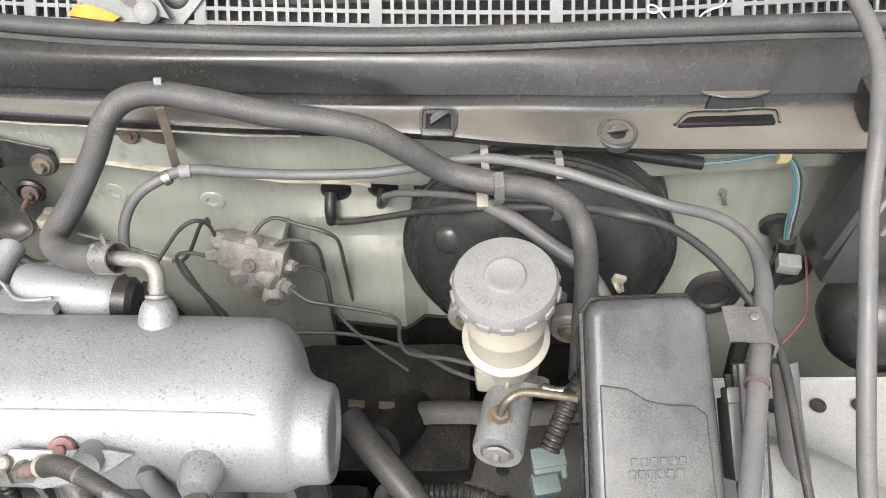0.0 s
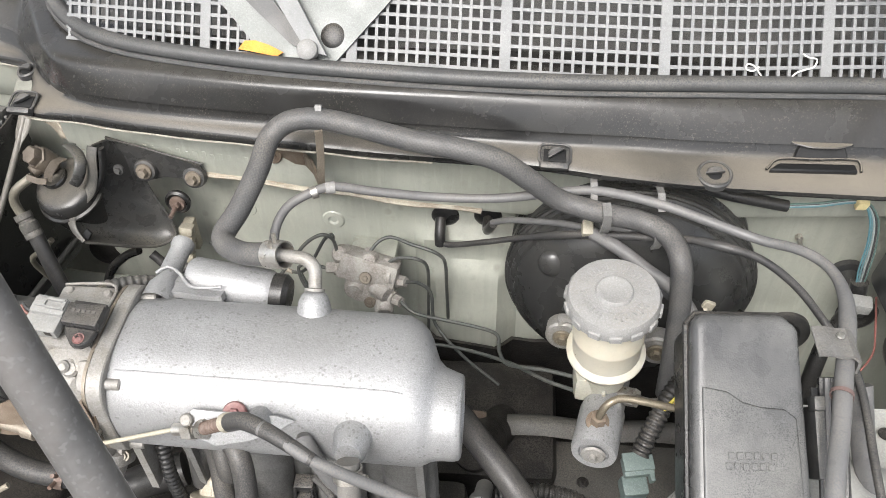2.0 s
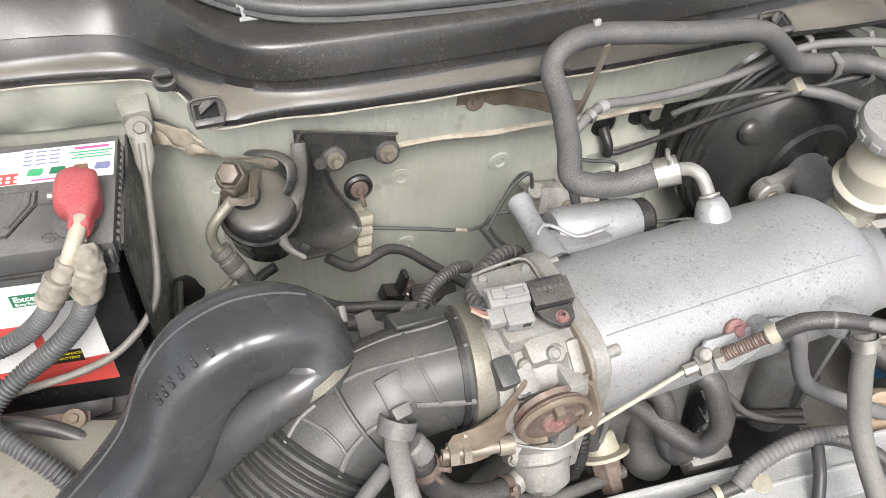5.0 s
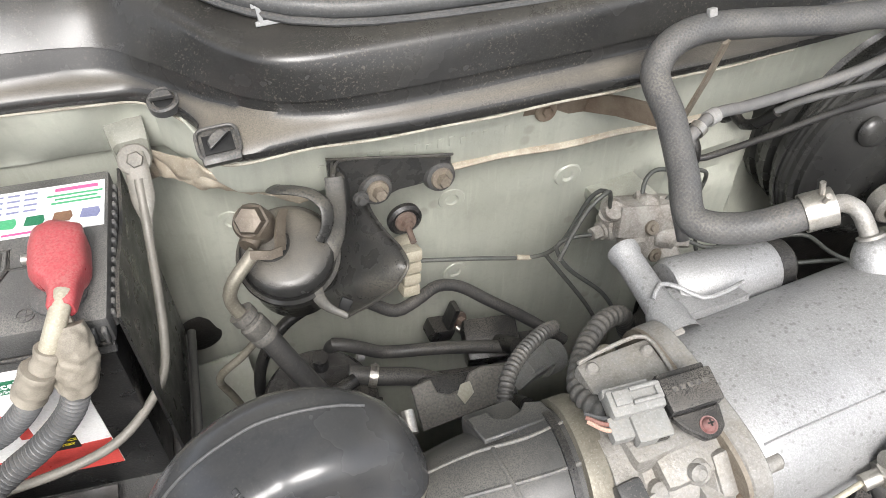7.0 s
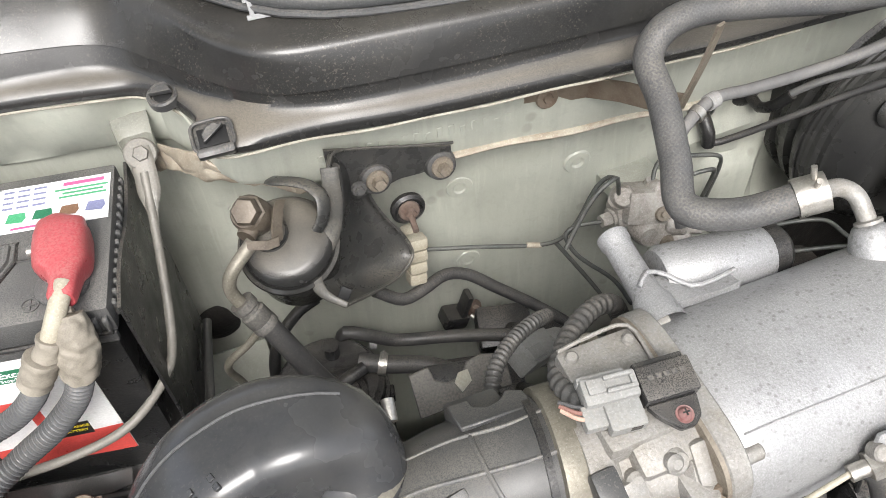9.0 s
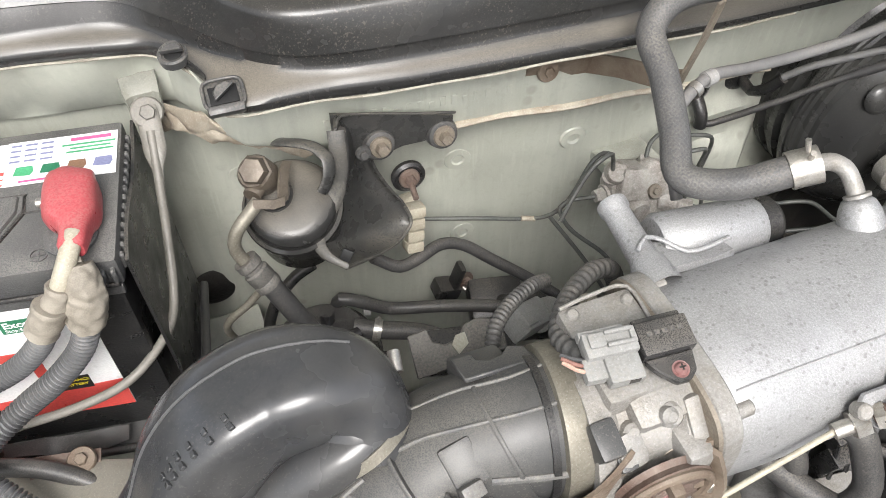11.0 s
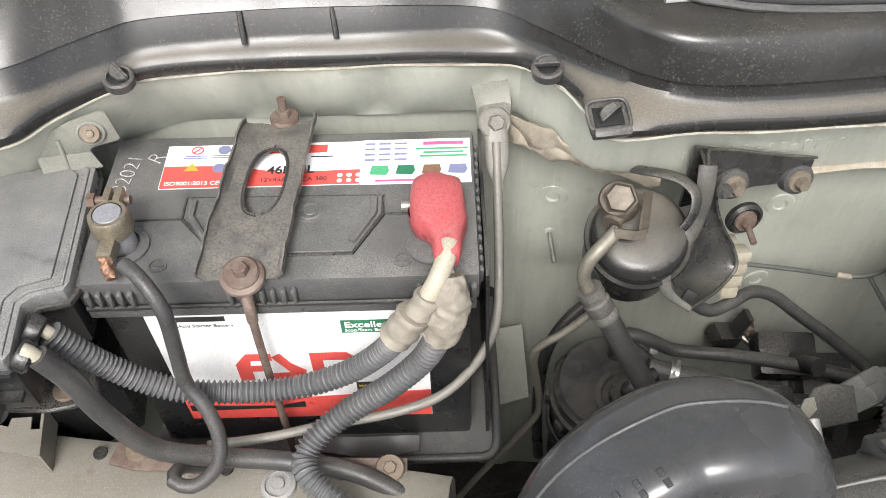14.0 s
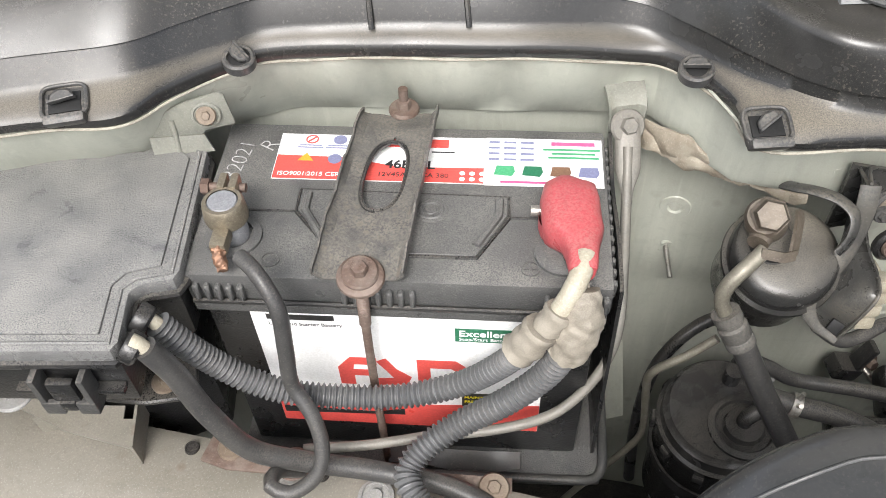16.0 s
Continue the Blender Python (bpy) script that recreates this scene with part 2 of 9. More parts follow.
CREAM = mat("cream_plastic", (0.33, 0.305, 0.24), 0.5, 0.0, (0.25, 0.215, 0.16), 0.6, 50, bump=0.1)
LEAD = mat("lead_post", (0.30, 0.30, 0.31), 0.5, 0.5, (0.24, 0.24, 0.25), 0.6, 60, bump=0.2)
SEALANT = mat("seam_sealant", (0.40, 0.365, 0.295), 0.5, 0.0, (0.24, 0.19, 0.14), 0.8, 70, bump=0.25, gs=0.15)
DARK = mat("oily_dark_metal", (0.012, 0.0115, 0.011), 0.45, 0.2, (0.035, 0.030, 0.026), 0.7, 34, dust=0.18, bump=0.4)
CLIPM = mat("dusty_clip_plastic", (0.040, 0.040, 0.040), 0.36, 0.0, (0.075, 0.073, 0.068), 0.6, 60, dust=0.35, bump=0.15)
WORN = mat("worn_duct_edge", (0.078, 0.078, 0.077), 0.42, 0.0, (0.125, 0.121, 0.112), 0.8, 90, dust=0.4, dust_color=(0.25, 0.23, 0.19), bump=0.08, grain=600, gs=0.15)
# Lid grey is lifted for the sky it mirrors, besides its real dust.
LIDM = mat("sky_sheen_lid_plastic", (0.098, 0.0985, 0.099), 0.26, 0.0, (0.15, 0.148, 0.143), 0.9, 34, dust=0.72, dust_color=(0.30, 0.29, 0.265), bump=0.28, grain=800, speck=0.45, gs=0.45, fleck=0.5)
OXIDE = mat("oxidised_alloy", (0.345, 0.328, 0.300), 0.55, 0.1, (0.17, 0.146, 0.122), 0.8, 70, dust=0.3, dust_color=(0.42, 0.39, 0.34), bump=0.5, grain=300)
ASPHALT = mat("asphalt", (0.05, 0.05, 0.05), 0.9, 0.0, (0.07, 0.068, 0.064), 0.6, 8, bump=0.6, grain=200)
BLUE = mat("blue_connector", (0.03, 0.12, 0.25), 0.45, 0.0, (0.03, 0.085, 0.17), 0.5, 40, bump=0.1)
GREENISH = mat("grey_green_connector", (0.105, 0.135, 0.125), 0.5, 0.0, (0.07, 0.09, 0.085), 0.5, 40, bump=0.1)

# ---------------------------------------------------------------- builders


def obj(name, bm, material, smooth=True):
    me = bpy.data.meshes.new(name)
    bmesh.ops.recalc_face_normals(bm, faces=bm.faces)
    bm.to_mesh(me)
    bm.free()
    if smooth:
        me.shade_smooth()
        me.set_sharp_from_angle(angle=radians(38))
    me.materials.append(material)
    return new(name, me)


def thing(name, place, label, category, group="", kind=""):
    """An Empty at a thing's base; its parts are made in world metres."""
    e = new(name)
    e.location = place
    e.empty_display_size = 0.02
    return tagged(e, label, category, group, kind)


def origin(ob):
    m = Matrix.Translation(ob.location) if ob.type == "EMPTY" else Matrix()
    return m if ob.parent is None else origin(ob.parent) @ m


def part(name, bm, material, parent, label=""):
    ob = obj(name, bm, material)
    ob.parent = parent
    ob.matrix_parent_inverse = Matrix.Translation(-parent.location) if parent.type == "EMPTY" else Matrix()
    return tagged(ob, label)


def single(name, bm, material, label, category="", group="", kind=""):
    return tagged(obj(name, bm, material), label, category, group, kind)


def join(*bms):
    out = bms[0]
    for b in bms[1:]:
        me = bpy.data.meshes.new("t")
        b.to_mesh(me)
        out.from_mesh(me)
        bpy.data.meshes.remove(me)
        b.free()
    return out


def put(bm, m):
    bmesh.ops.transform(bm, matrix=m, verts=bm.verts)
    return bm


def box(a, b, bevel=0.0, segs=2):
    """A block from corner a to corner b."""
    bm = bmesh.new()
    c = [(a[i] + b[i]) / 2 for i in range(3)]
    s = [abs(b[i] - a[i]) for i in range(3)]
    bmesh.ops.create_cube(bm, size=1, matrix=Matrix.LocRotScale(c, None, s))
    if bevel:
        bmesh.ops.bevel(bm, geom=list(bm.edges), offset=min(bevel, min(s) * 0.45), segments=segs, profile=0.6, affect="EDGES")
    return bm


def prism(outline, z0, z1, bevel=0.0, segs=2):
    """A plate: an outline in x, y raised from z0 to z1."""
    bm = bmesh.new()
    f = bm.faces.new([bm.verts.new((x, y, z0)) for x, y in outline])
    r = bmesh.ops.extrude_face_region(bm, geom=[f])
    bmesh.ops.translate(bm, verts=[v for v in r["geom"] if isinstance(v, bmesh.types.BMVert)], vec=(0, 0, z1 - z0))
    bmesh.ops.recalc_face_normals(bm, faces=bm.faces)
    if bevel:
        bmesh.ops.bevel(bm, geom=list(bm.edges), offset=bevel, segments=segs, profile=0.6, affect="EDGES")
    return bm


def lathe(profile, n=32, m=None, closed=False):
    """Turns (radius, height) round z."""
    bm = bmesh.new()
    rings = []
    for r, h in profile:
        if r < 1e-6:
            rings.append([bm.verts.new((0, 0, h))])
        else:
            rings.append([bm.verts.new((r * math.cos(2 * math.pi * k / n), r * math.sin(2 * math.pi * k / n), h)) for k in range(n)])
    pairs = list(zip(rings, rings[1:])) + ([(rings[-1], rings[0])] if closed else [])
    for p, q in pairs:
        for k in range(n):
            a, b = k % n, (k + 1) % n
            face = [p[a % len(p)], p[b % len(p)], q[b % len(q)], q[a % len(q)]]
            face = [v for i, v in enumerate(face) if v not in face[:i]]
            if len(face) > 2:
                bm.faces.new(face)
    return put(bm, m) if m else bm


def aim(a, b):
    """A pose at a whose z points to b."""
    return Matrix.Translation(a) @ (Vector(b) - Vector(a)).to_track_quat("Z", "Y").to_matrix().to_4x4()


def rod(a, b, r, r2=None, n=20, bevel=0.0):
    """A round bar from a to b."""
    h = (Vector(b) - Vector(a)).length
    r2 = r if r2 is None else r2
    e = min(bevel, h * 0.4, r * 0.5, r2 * 0.5)
    prof = [(0, 0), (r - e, 0), (r, e), (r2, h - e), (r2 - e, h), (0, h)] if e else [(0, 0), (r, 0), (r2, h), (0, h)]
    return lathe(prof, n, aim(a, b))


def spline(points, step=0.006):
    """A smooth line through the points."""
    p = [Vector(q) for q in points]
    p = [2 * p[0] - p[1]] + p + [2 * p[-1] - p[-2]]
    out = []
    for i in range(1, len(p) - 2):
        a, b, c, d = p[i - 1:i + 3]
        k = max(2, min(60, int((c - b).length / step)))
        t1, t2 = (c - a), (d - b)
        la, lb, lc = max((b - a).length, 1e-6), max((c - b).length, 1e-6), max((d - c).length, 1e-6)
        t1 = t1 * (lb / (la + lb))
        t2 = t2 * (lb / (lb + lc))
        for j in range(k):
            s = j / k
            out.append((2 * s**3 - 3 * s**2 + 1) * b + (s**3 - 2 * s**2 + s) * t1 + (3 * s**2 - 2 * s**3) * c + (s**3 - s**2) * t2)
    return out + [p[-2]]


def sweep(line, radius, n=12, caps=True, flat=1.0, hollow=0.0):
    """A tube along a line; radius is a number or a function of the way and its share."""
    bm = bmesh.new()
    line = [Vector(q) for q in line]
    tang = [(line[min(i + 1, len(line) - 1)] - line[max(i - 1, 0)]).normalized() for i in range(len(line))]
    ref = Vector((0, 0, 1)) if abs(tang[0].z) < 0.9 else Vector((1, 0, 0))
    side = tang[0].cross(ref).normalized()
    rings, way = [], 0.0
    total = sum((b - a).length for a, b in zip(line, line[1:]))
    for i, (q, t) in enumerate(zip(line, tang)):
        if i:
            way += (q - line[i - 1]).length
        side = (side - t * side.dot(t)).normalized()
        up = t.cross(side)
        r = radius(way, way / total) if callable(radius) else radius
        rings.append([bm.verts.new(q + side * (r * math.cos(2 * math.pi * k / n)) + up * (r * flat * math.sin(2 * math.pi * k / n))) for k in range(n)])
    uv = bm.loops.layers.uv.new("way")
    ways = [0.0]
    for p, q in zip(line, line[1:]):
        ways.append(ways[-1] + (q - p).length)
    for i, (a, b) in enumerate(zip(rings, rings[1:])):
        for k in range(n):
            f = bm.faces.new((a[k], a[(k + 1) % n], b[(k + 1) % n], b[k]))
            for loop, u, v in zip(f.loops, (k, k + 1, k + 1, k), (i, i, i + 1, i + 1)):
                loop[uv].uv = (u / n, ways[v])
    if caps:
        bm.faces.new(rings[0][::-1])
        bm.faces.new(rings[-1])
    return bm


def hose(points, r, n=12, step=0.006, **k):
    return sweep(spline(points, step), r, n, **k)


def corrugated(points, r, pitch=0.005, depth=0.0022, n=18):
    """A ribbed sleeve along the points."""
    return sweep(spline(points, pitch / 6), lambda s, f: r - depth * (0.5 - 0.5 * math.copysign(abs(math.cos(2 * math.pi * s / pitch)) ** 0.6, math.cos(2 * math.pi * s / pitch))), n)


def sheet(rows, thick=0.0, cyclic=False):
    """A skin over rows of points, thickened away from its face."""
    bm = bmesh.new()
    vs = [[bm.verts.new(p) for p in row] for row in rows]
    for a, b in zip(vs, vs[1:]):
        m = len(a)
        for k in range(m if cyclic else m - 1):
            bm.faces.new((a[k], a[(k + 1) % m], b[(k + 1) % m], b[k]))
    bmesh.ops.recalc_face_normals(bm, faces=bm.faces)
    if thick:
        bmesh.ops.solidify(bm, geom=list(bm.faces), thickness=thick)
    return bm


def loft(secs, n=28, power=2.0):
    """A skin over rounded sections: each a centre, two half axes and, if given, its own squareness."""
    rows = []
    for sec in secs:
        c, u, v = (Vector(q) for q in sec[:3])
        e = 2.0 / (sec[3] if len(sec) > 3 else power)
        rows.append([c + u * math.copysign(abs(math.cos(a)) ** e, math.cos(a)) + v * math.copysign(abs(math.sin(a)) ** e, math.sin(a)) for a in (2 * math.pi * k / n for k in range(n))])
    bm = sheet(rows, 0, True)
    bm.verts.ensure_lookup_table()
    bm.faces.new([bm.verts[k] for k in range(n)][::-1])
    bm.faces.new([bm.verts[len(bm.verts) - n + k] for k in range(n)])
    return bm


def rough_up(bm, amount, scale, seed=0.0):
    """Dents a skin unevenly, as crumpled tape or rough casting."""
    bm.normal_update()
    for v in bm.verts:
        p = v.co * scale + Vector((seed, seed * 0.7, -seed))
        v.co += v.normal * (amount * noise.noise(p)) + Vector((0, 0, 0.4 * amount * noise.noise(p * 2.3)))
    return bm


def hexhead(place, axis, size=0.012, washer=0.0, high=0.007):
    """A hexagon bolt head with its flange, standing along axis."""
    size, high = size * 0.80, high * 0.85
    m = Matrix.Translation(place) @ Vector(axis).to_track_quat("Z", "Y").to_matrix().to_4x4()
    w = washer or size * 0.85
    bm = lathe([(0, 0), (w, 0), (w, 0.0012), (w * 0.9, 0.0025), (size * 0.5, 0.0025)], 20, m)
    h = lathe([(size * 0.577, 0.002), (size * 0.577, high * 0.85), (size * 0.5, high), (0, high)], 6, m)
    return join(bm, h)


def bolt(place, axis, parent, material, size=0.012, washer=0.0, high=0.007, name="bolt"):
    return part(name, hexhead(place, axis, size, washer, high), material, parent)


def lerp(a, b, f):
    return a + (b - a) * f


def curve1(xs, ys, x):
    """A smooth value between given ones."""
    return float(np.interp(x, xs, ys))


# ---------------------------------------------------------------- ground and closing panels
single("ground", box((-60, -60, -0.1), (60, 60, 0.0)), ASPHALT, "grey asphalt ground under the car", "ground", kind="structure")
bay = thing("engine_bay_shell", (0.0, 0.6, 0.2), "added inner panels closing the engine bay, dark below", "car body", kind="structure")
# Unseen floor, added dark so that gaps below the engine stay black.
part("dark_floor", box((-0.88, 0.10, 0.20), (0.80, 1.10, 0.21)), DARK, bay)
part("side_panel", box((-0.90, 0.10, 0.20), (-0.885, 1.10, 0.84)), PAINT, bay)
part("side_panel", box((0.80, 0.10, 0.20), (0.815, 1.02, 0.84)), PAINT, bay)
part("front_panel", box((-0.88, 0.08, 0.20), (0.80, 0.10, 0.66)), PAINT, bay)


def rail(points, k=6):
    """The points of a smooth line, k to every stretch."""
    p = [Vector(q) for q in points]
    p = [2 * p[0] - p[1]] + p + [2 * p[-1] - p[-2]]
    out = []
    for i in range(1, len(p) - 2):
        a, b, c, d = p[i - 1:i + 3]
        for j in range(k):
            s = j / k
            out.append(0.5 * (2 * b + (c - a) * s + (2 * a - 5 * b + 4 * c - d) * s**2 + (3 * b - a - 3 * c + d) * s**3))
    return out + [p[-2]]


# ---------------------------------------------------------------- cowl
LIP = [(-0.854, 1.0264), (-0.6926, 1.0427), (-0.6314, 1.0395), (-0.6013, 1.0599), (-0.569, 1.0764), (-0.5393, 1.0848),
       (-0.4679, 1.0760), (-0.4012, 1.0641), (-0.3334, 1.0561), (-0.3062, 1.0464), (-0.285, 1.0130), (-0.277, 0.9750),
       (-0.216, 0.9650), (-0.155, 0.9540), (-0.05, 0.9420), (0.066, 0.9300), (0.2, 0.9210), (0.278, 0.9090), (0.357,
       0.9010), (0.5, 0.8970), (0.8, 0.8940)]
FOOT = [(-0.8451, 1.0518), (-0.6874, 1.0610), (-0.6275, 1.0637), (-0.597, 1.0761), (-0.5665, 1.0885), (-0.5398, 1.0957),
        (-0.4654, 1.0881), (-0.3987, 1.0763), (-0.3283, 1.0699), (-0.297, 1.0479), (-0.27, 1.0150), (-0.245, 0.9910),
        (-0.214, 0.9770), (-0.157, 0.9660), (-0.048, 0.9560), (0.066, 0.9490), (0.2, 0.9410), (0.288, 0.9380), (0.357,
        0.9340), (0.5, 0.9320), (0.8, 0.9300)]
ROLL = [(-0.8283, 1.1216), (-0.6805, 1.1284), (-0.6105, 1.1316), (-0.581, 1.1429), (-0.5615, 1.1538), (-0.5315, 1.1552),
        (-0.4611, 1.1484), (-0.379, 1.1343), (-0.3181, 1.1143), (-0.295, 1.0759), (-0.28, 1.0510), (-0.257, 1.0140),
        (-0.227, 0.9890), (-0.157, 0.9780), (-0.046, 0.9630), (0.066, 0.9570), (0.2, 0.9560), (0.288, 0.9560), (0.357,
        0.9570), (0.5, 0.9600), (0.8, 0.9620)]
cowl = thing("cowl", (0.0, 0.95, 0.85), "black plastic cowl panel with tan dust along its ledge", "cowl")
lip, foot, roll = ([Vector((x, y, 0)) for x, y in q] for q in (LIP, FOOT, ROLL))
lip, foot, roll = rail(lip, 8), rail(foot, 8), rail(roll, 8)
rows = []


def lift(x):
    """Over the battery the cowl stands a little higher."""
    f = min(1.0, max(0.0, (-0.29 - x) / 0.11))
    return 0.0075 * f * f * (3 - 2 * f)


def back_on(x):
    """Over the battery the panel runs on to the rear."""
    return 1.0 if x < -0.285 else 0.0


for a, b, c in zip(lip, foot, roll):
    tall = 1.0 if c.x > -0.25 else min(1.9, 1.0 + (-0.25 - c.x) * 6)

    def at(p, q, f, z):
        r = p.lerp(q, f)
        return (r.x, r.y, z)
    up = 0.8975 + (tall - 1) * 0.02
    rows.append([at(a, b, 0.04, 0.8465), at(a, b, 0.0, 0.8485), at(a, b, 0.0, 0.8525), at(a, b, 0.14, 0.8555), at(a, b, 0.5, 0.8585), at(a, b, 0.85, 0.861),
                 at(b, c, 0.0, 0.8645), at(b, c, 0.14, lerp(0.866, up, 0.22)), at(b, c, 0.4, lerp(0.866, up, 0.55)), at(b, c, 0.7, lerp(0.866, up, 0.83)), at(b, c, 0.88, lerp(0.866, up, 0.95)),
                 (c.x, c.y, up), (c.x, c.y + 0.003, up + 0.0018), (c.x, c.y + 0.007, up + 0.0028), (c.x, c.y + 0.012, up + 0.0028), (c.x, c.y + 0.018, up + 0.003), (c.x, c.y + 0.06, up + 0.006)] + [(c.x + e * 0.3 * back_on(c.x), c.y + lerp(0.06, e, back_on(c.x)), up + 0.006 + lerp(0, 0.02 * e / 0.3, back_on(c.x))) for e in (0.14, 0.24, 0.40)])
rows = [[(x, y, z + lift(x)) for x, y, z in row] for row in rows]
part("panel", sheet([row[:8] for row in rows], -0.0025), COWL, cowl)
part("rear_panel", sheet([row[7:] for row in rows], -0.0025), COWL_REAR, cowl)


def cowl_clip(x, y, turn, wide=0.0125, round_=False, wing=35):
    """A push clip in its moulded pocket at the edge of the ledge."""
    m = pose(x, y, lift(x) + (0.8555 if round_ else 0.8580), 11 if round_ else 17, 0, turn)
    if round_:
        body = join(lathe([(wide, -0.0035), (wide, 0.0022), (wide - 0.0012, 0.0034), (wide - 0.0028, 0.0030), (wide - 0.0032, 0.0008), (0, 0.0006)], 32))
    else:
        w, d = wide, 0.0105
        loop = [(w * math.copysign(abs(math.cos(a)) ** 0.45, math.cos(a)), d * math.copysign(abs(math.sin(a)) ** 0.45, math.sin(a)), 0.0022) for a in np.linspace(0, 2 * math.pi, 41)]
        body = join(sweep(loop, 0.0012, 8), box((-w * 0.95, -d * 0.95, -0.004), (w * 0.95, d * 0.95, 0.0006), 0.0008),
                    put(box((-w * 0.92, -0.003, -0.005), (w * 0.92, 0.003, 0.0055), 0.0022), pose(0, -d - 0.0005, 0, 20)))
    p = part("clip_pocket", put(body, m), CLIPM, cowl)
    # black plate stands for the shade inside the pocket
    part("clip_hole_shade", put(lathe([(0, 0.0002), (0.0058, 0.0002), (0.0062, 0)], 20) if round_ else box((-wide * 0.72, -0.0068, 0.0), (wide * 0.72, 0.0062, 0.0012), 0.0005), m @ Matrix.Translation((0, 0, 0.0018 if round_ else 0.0002))), PITCH, p)
    part("clip_head", put(join(prism([(-0.0075, -0.0016), (-0.0055, 0.0036), (0, 0.0052), (0.0055, 0.0036), (0.0075, -0.0016)], 0.0026, 0.0056, 0.0008, 1), box((-0.0078, -0.0018, 0.003), (0.0078, -0.0004, 0.0072), 0.0005)), m @ pose(0, 0.0012, 0.0005, 12, -6, wing)), CLIPM, p)


for q in ((-0.297, 1.034, -40, 0.0105, True, 20), (-0.276, 0.980, -4), (0.224, 0.928, -2, 0.0135), (0.358, 0.913, -4, 0.0150, True, 8), (-0.5610, 1.0768, 14, 0.0098, True, 110), (-0.6569, 1.0504, 4, 0.0125, False, 5)):
    cowl_clip(*q)
# ribs on the wall over the battery
for x, y in ((-0.4814, 1.0884), (-0.4240, 1.0810)):
    part("rib", sweep([(x + a, y + b, z + lift(x)) for a, b, z in ((0, -0.004, 0.862), (0, 0.003, 0.871), (0.001, 0.03, 0.893), (0.001, 0.05, 0.91))], 0.0018, 8), COWL, cowl)
# drain louvre and the slot below it, their shaded hollows put in as black plates
part("louvre_lip", prism([(0.413, 0.9440), (0.477, 0.9440), (0.470, 0.9325), (0.456, 0.9285), (0.437, 0.9285), (0.422, 0.9325)], 0.8745, 0.8765, 0.0009, 1), COWL, cowl)
part("louvre_mouth", put(prism([(0.424, -0.007), (0.469, -0.007), (0.464, 0.0075), (0.429, 0.0075)], 0.0, 0.004, 0.0008, 1), pose(0, 0.9350, 0.8683, 58, 0, 0)), PITCH, cowl, "black plate in place of the shaded louvre opening")
part("drain_slot", prism([(0.402, 0.9155), (0.475, 0.9165), (0.475, 0.9265), (0.412, 0.9250)], 0.8560, 0.8622, 0.0012, 1), PITCH, cowl, "black plate in place of the shaded drain slot")
part("slot_rim", sweep(spline([(0.400, 0.9160, 0.8615), (0.4105, 0.9268, 0.8640), (0.44, 0.9278, 0.8645), (0.477, 0.9280, 0.8645), (0.4775, 0.917, 0.8615)], 0.004), 0.0012, 8), COWL, cowl)
part("corner_cap", box((0.535, 0.905, 0.857), (0.60, 0.945, 0.886), 0.008), BLACK, cowl)

part("flange_edge", sweep([(p.x, p.y + 0.0005, 0.8452 + lift(p.x) + 0.0006 * math.sin(p.x * 75)) for p in lip if p.x < 0.12], 0.0010, 8), FLANGEP, cowl, "pale sealed body flange edge")
SEALLINE = [(0.80, 0.976, 0.906), (0.5, 0.974, 0.908), (0.40, 0.970, 0.909), (0.2, 0.966, 0.908), (0.0, 0.978, 0.908), (-0.12, 0.994, 0.909), (-0.19, 1.010, 0.911), (-0.235, 1.036, 0.914), (-0.275, 1.085, 0.92), (-0.305, 1.17, 0.935), (-0.33, 1.35, 0.96)]
strip = thing("weather_strip", (0.2, 0.97, 0.90), "black rubber bonnet weather strip along the cowl", "weather strip")
part("bulb", hose(SEALLINE, 0.0072, 14, 0.02), SEALM, strip)
part("lip", hose([(x, y - 0.009, z - 0.005) for x, y, z in SEALLINE], 0.0026, 8, 0.02), SEALM, strip)
part("carrier", hose([(x, y + 0.008, z - 0.003) for x, y, z in SEALLINE], 0.0045, 8, 0.02), SEALM, strip)

# ---------------------------------------------------------------- air intake grille
def grille_y(x):
    return curve1([-0.40, -0.159, -0.045, 0.067, 0.196, 0.318, 0.398, 0.479, 0.80], [1.03, 1.004, 0.992, 0.986, 0.977, 0.972, 0.973, 0.982, 0.99], x) + 0.006


def on_grille(x, v, lift=0.0):
    return (x, grille_y(x) + 0.67 * v - 0.74 * lift, 0.906 + 0.74 * v + 0.67 * lift)


grille = thing("cowl_grille", (0.2, 0.99, 0.906), "grey plastic cowl air grille with square openings", "grille")
ribs = [-0.234 + 0.137 * k for k in range(8)]
xs = []
for r0, r1 in zip(ribs, ribs[1:]):
    xs += [r0 + 0.0035 + (r1 - r0 - 0.007) * k / 14 for k in range(15)]


def strut(bm, a, b, wide, deep):
    """A flat bar lying in the grille."""
    ax = Vector(b) - Vector(a)
    n = Vector((0, -0.74, 0.67))
    s = ax.normalized().cross(n) * wide / 2
    n = n * deep
    v = [bm.verts.new(Vector(p) + k * s + h * n) for p in (a, b) for k in (-1, 1) for h in (-1, 0)]
    for f in ((0, 1, 3, 2), (4, 6, 7, 5), (0, 4, 5, 1), (2, 3, 7, 6), (1, 5, 7, 3), (0, 2, 6, 4)):
        bm.faces.new([v[i] for i in f])


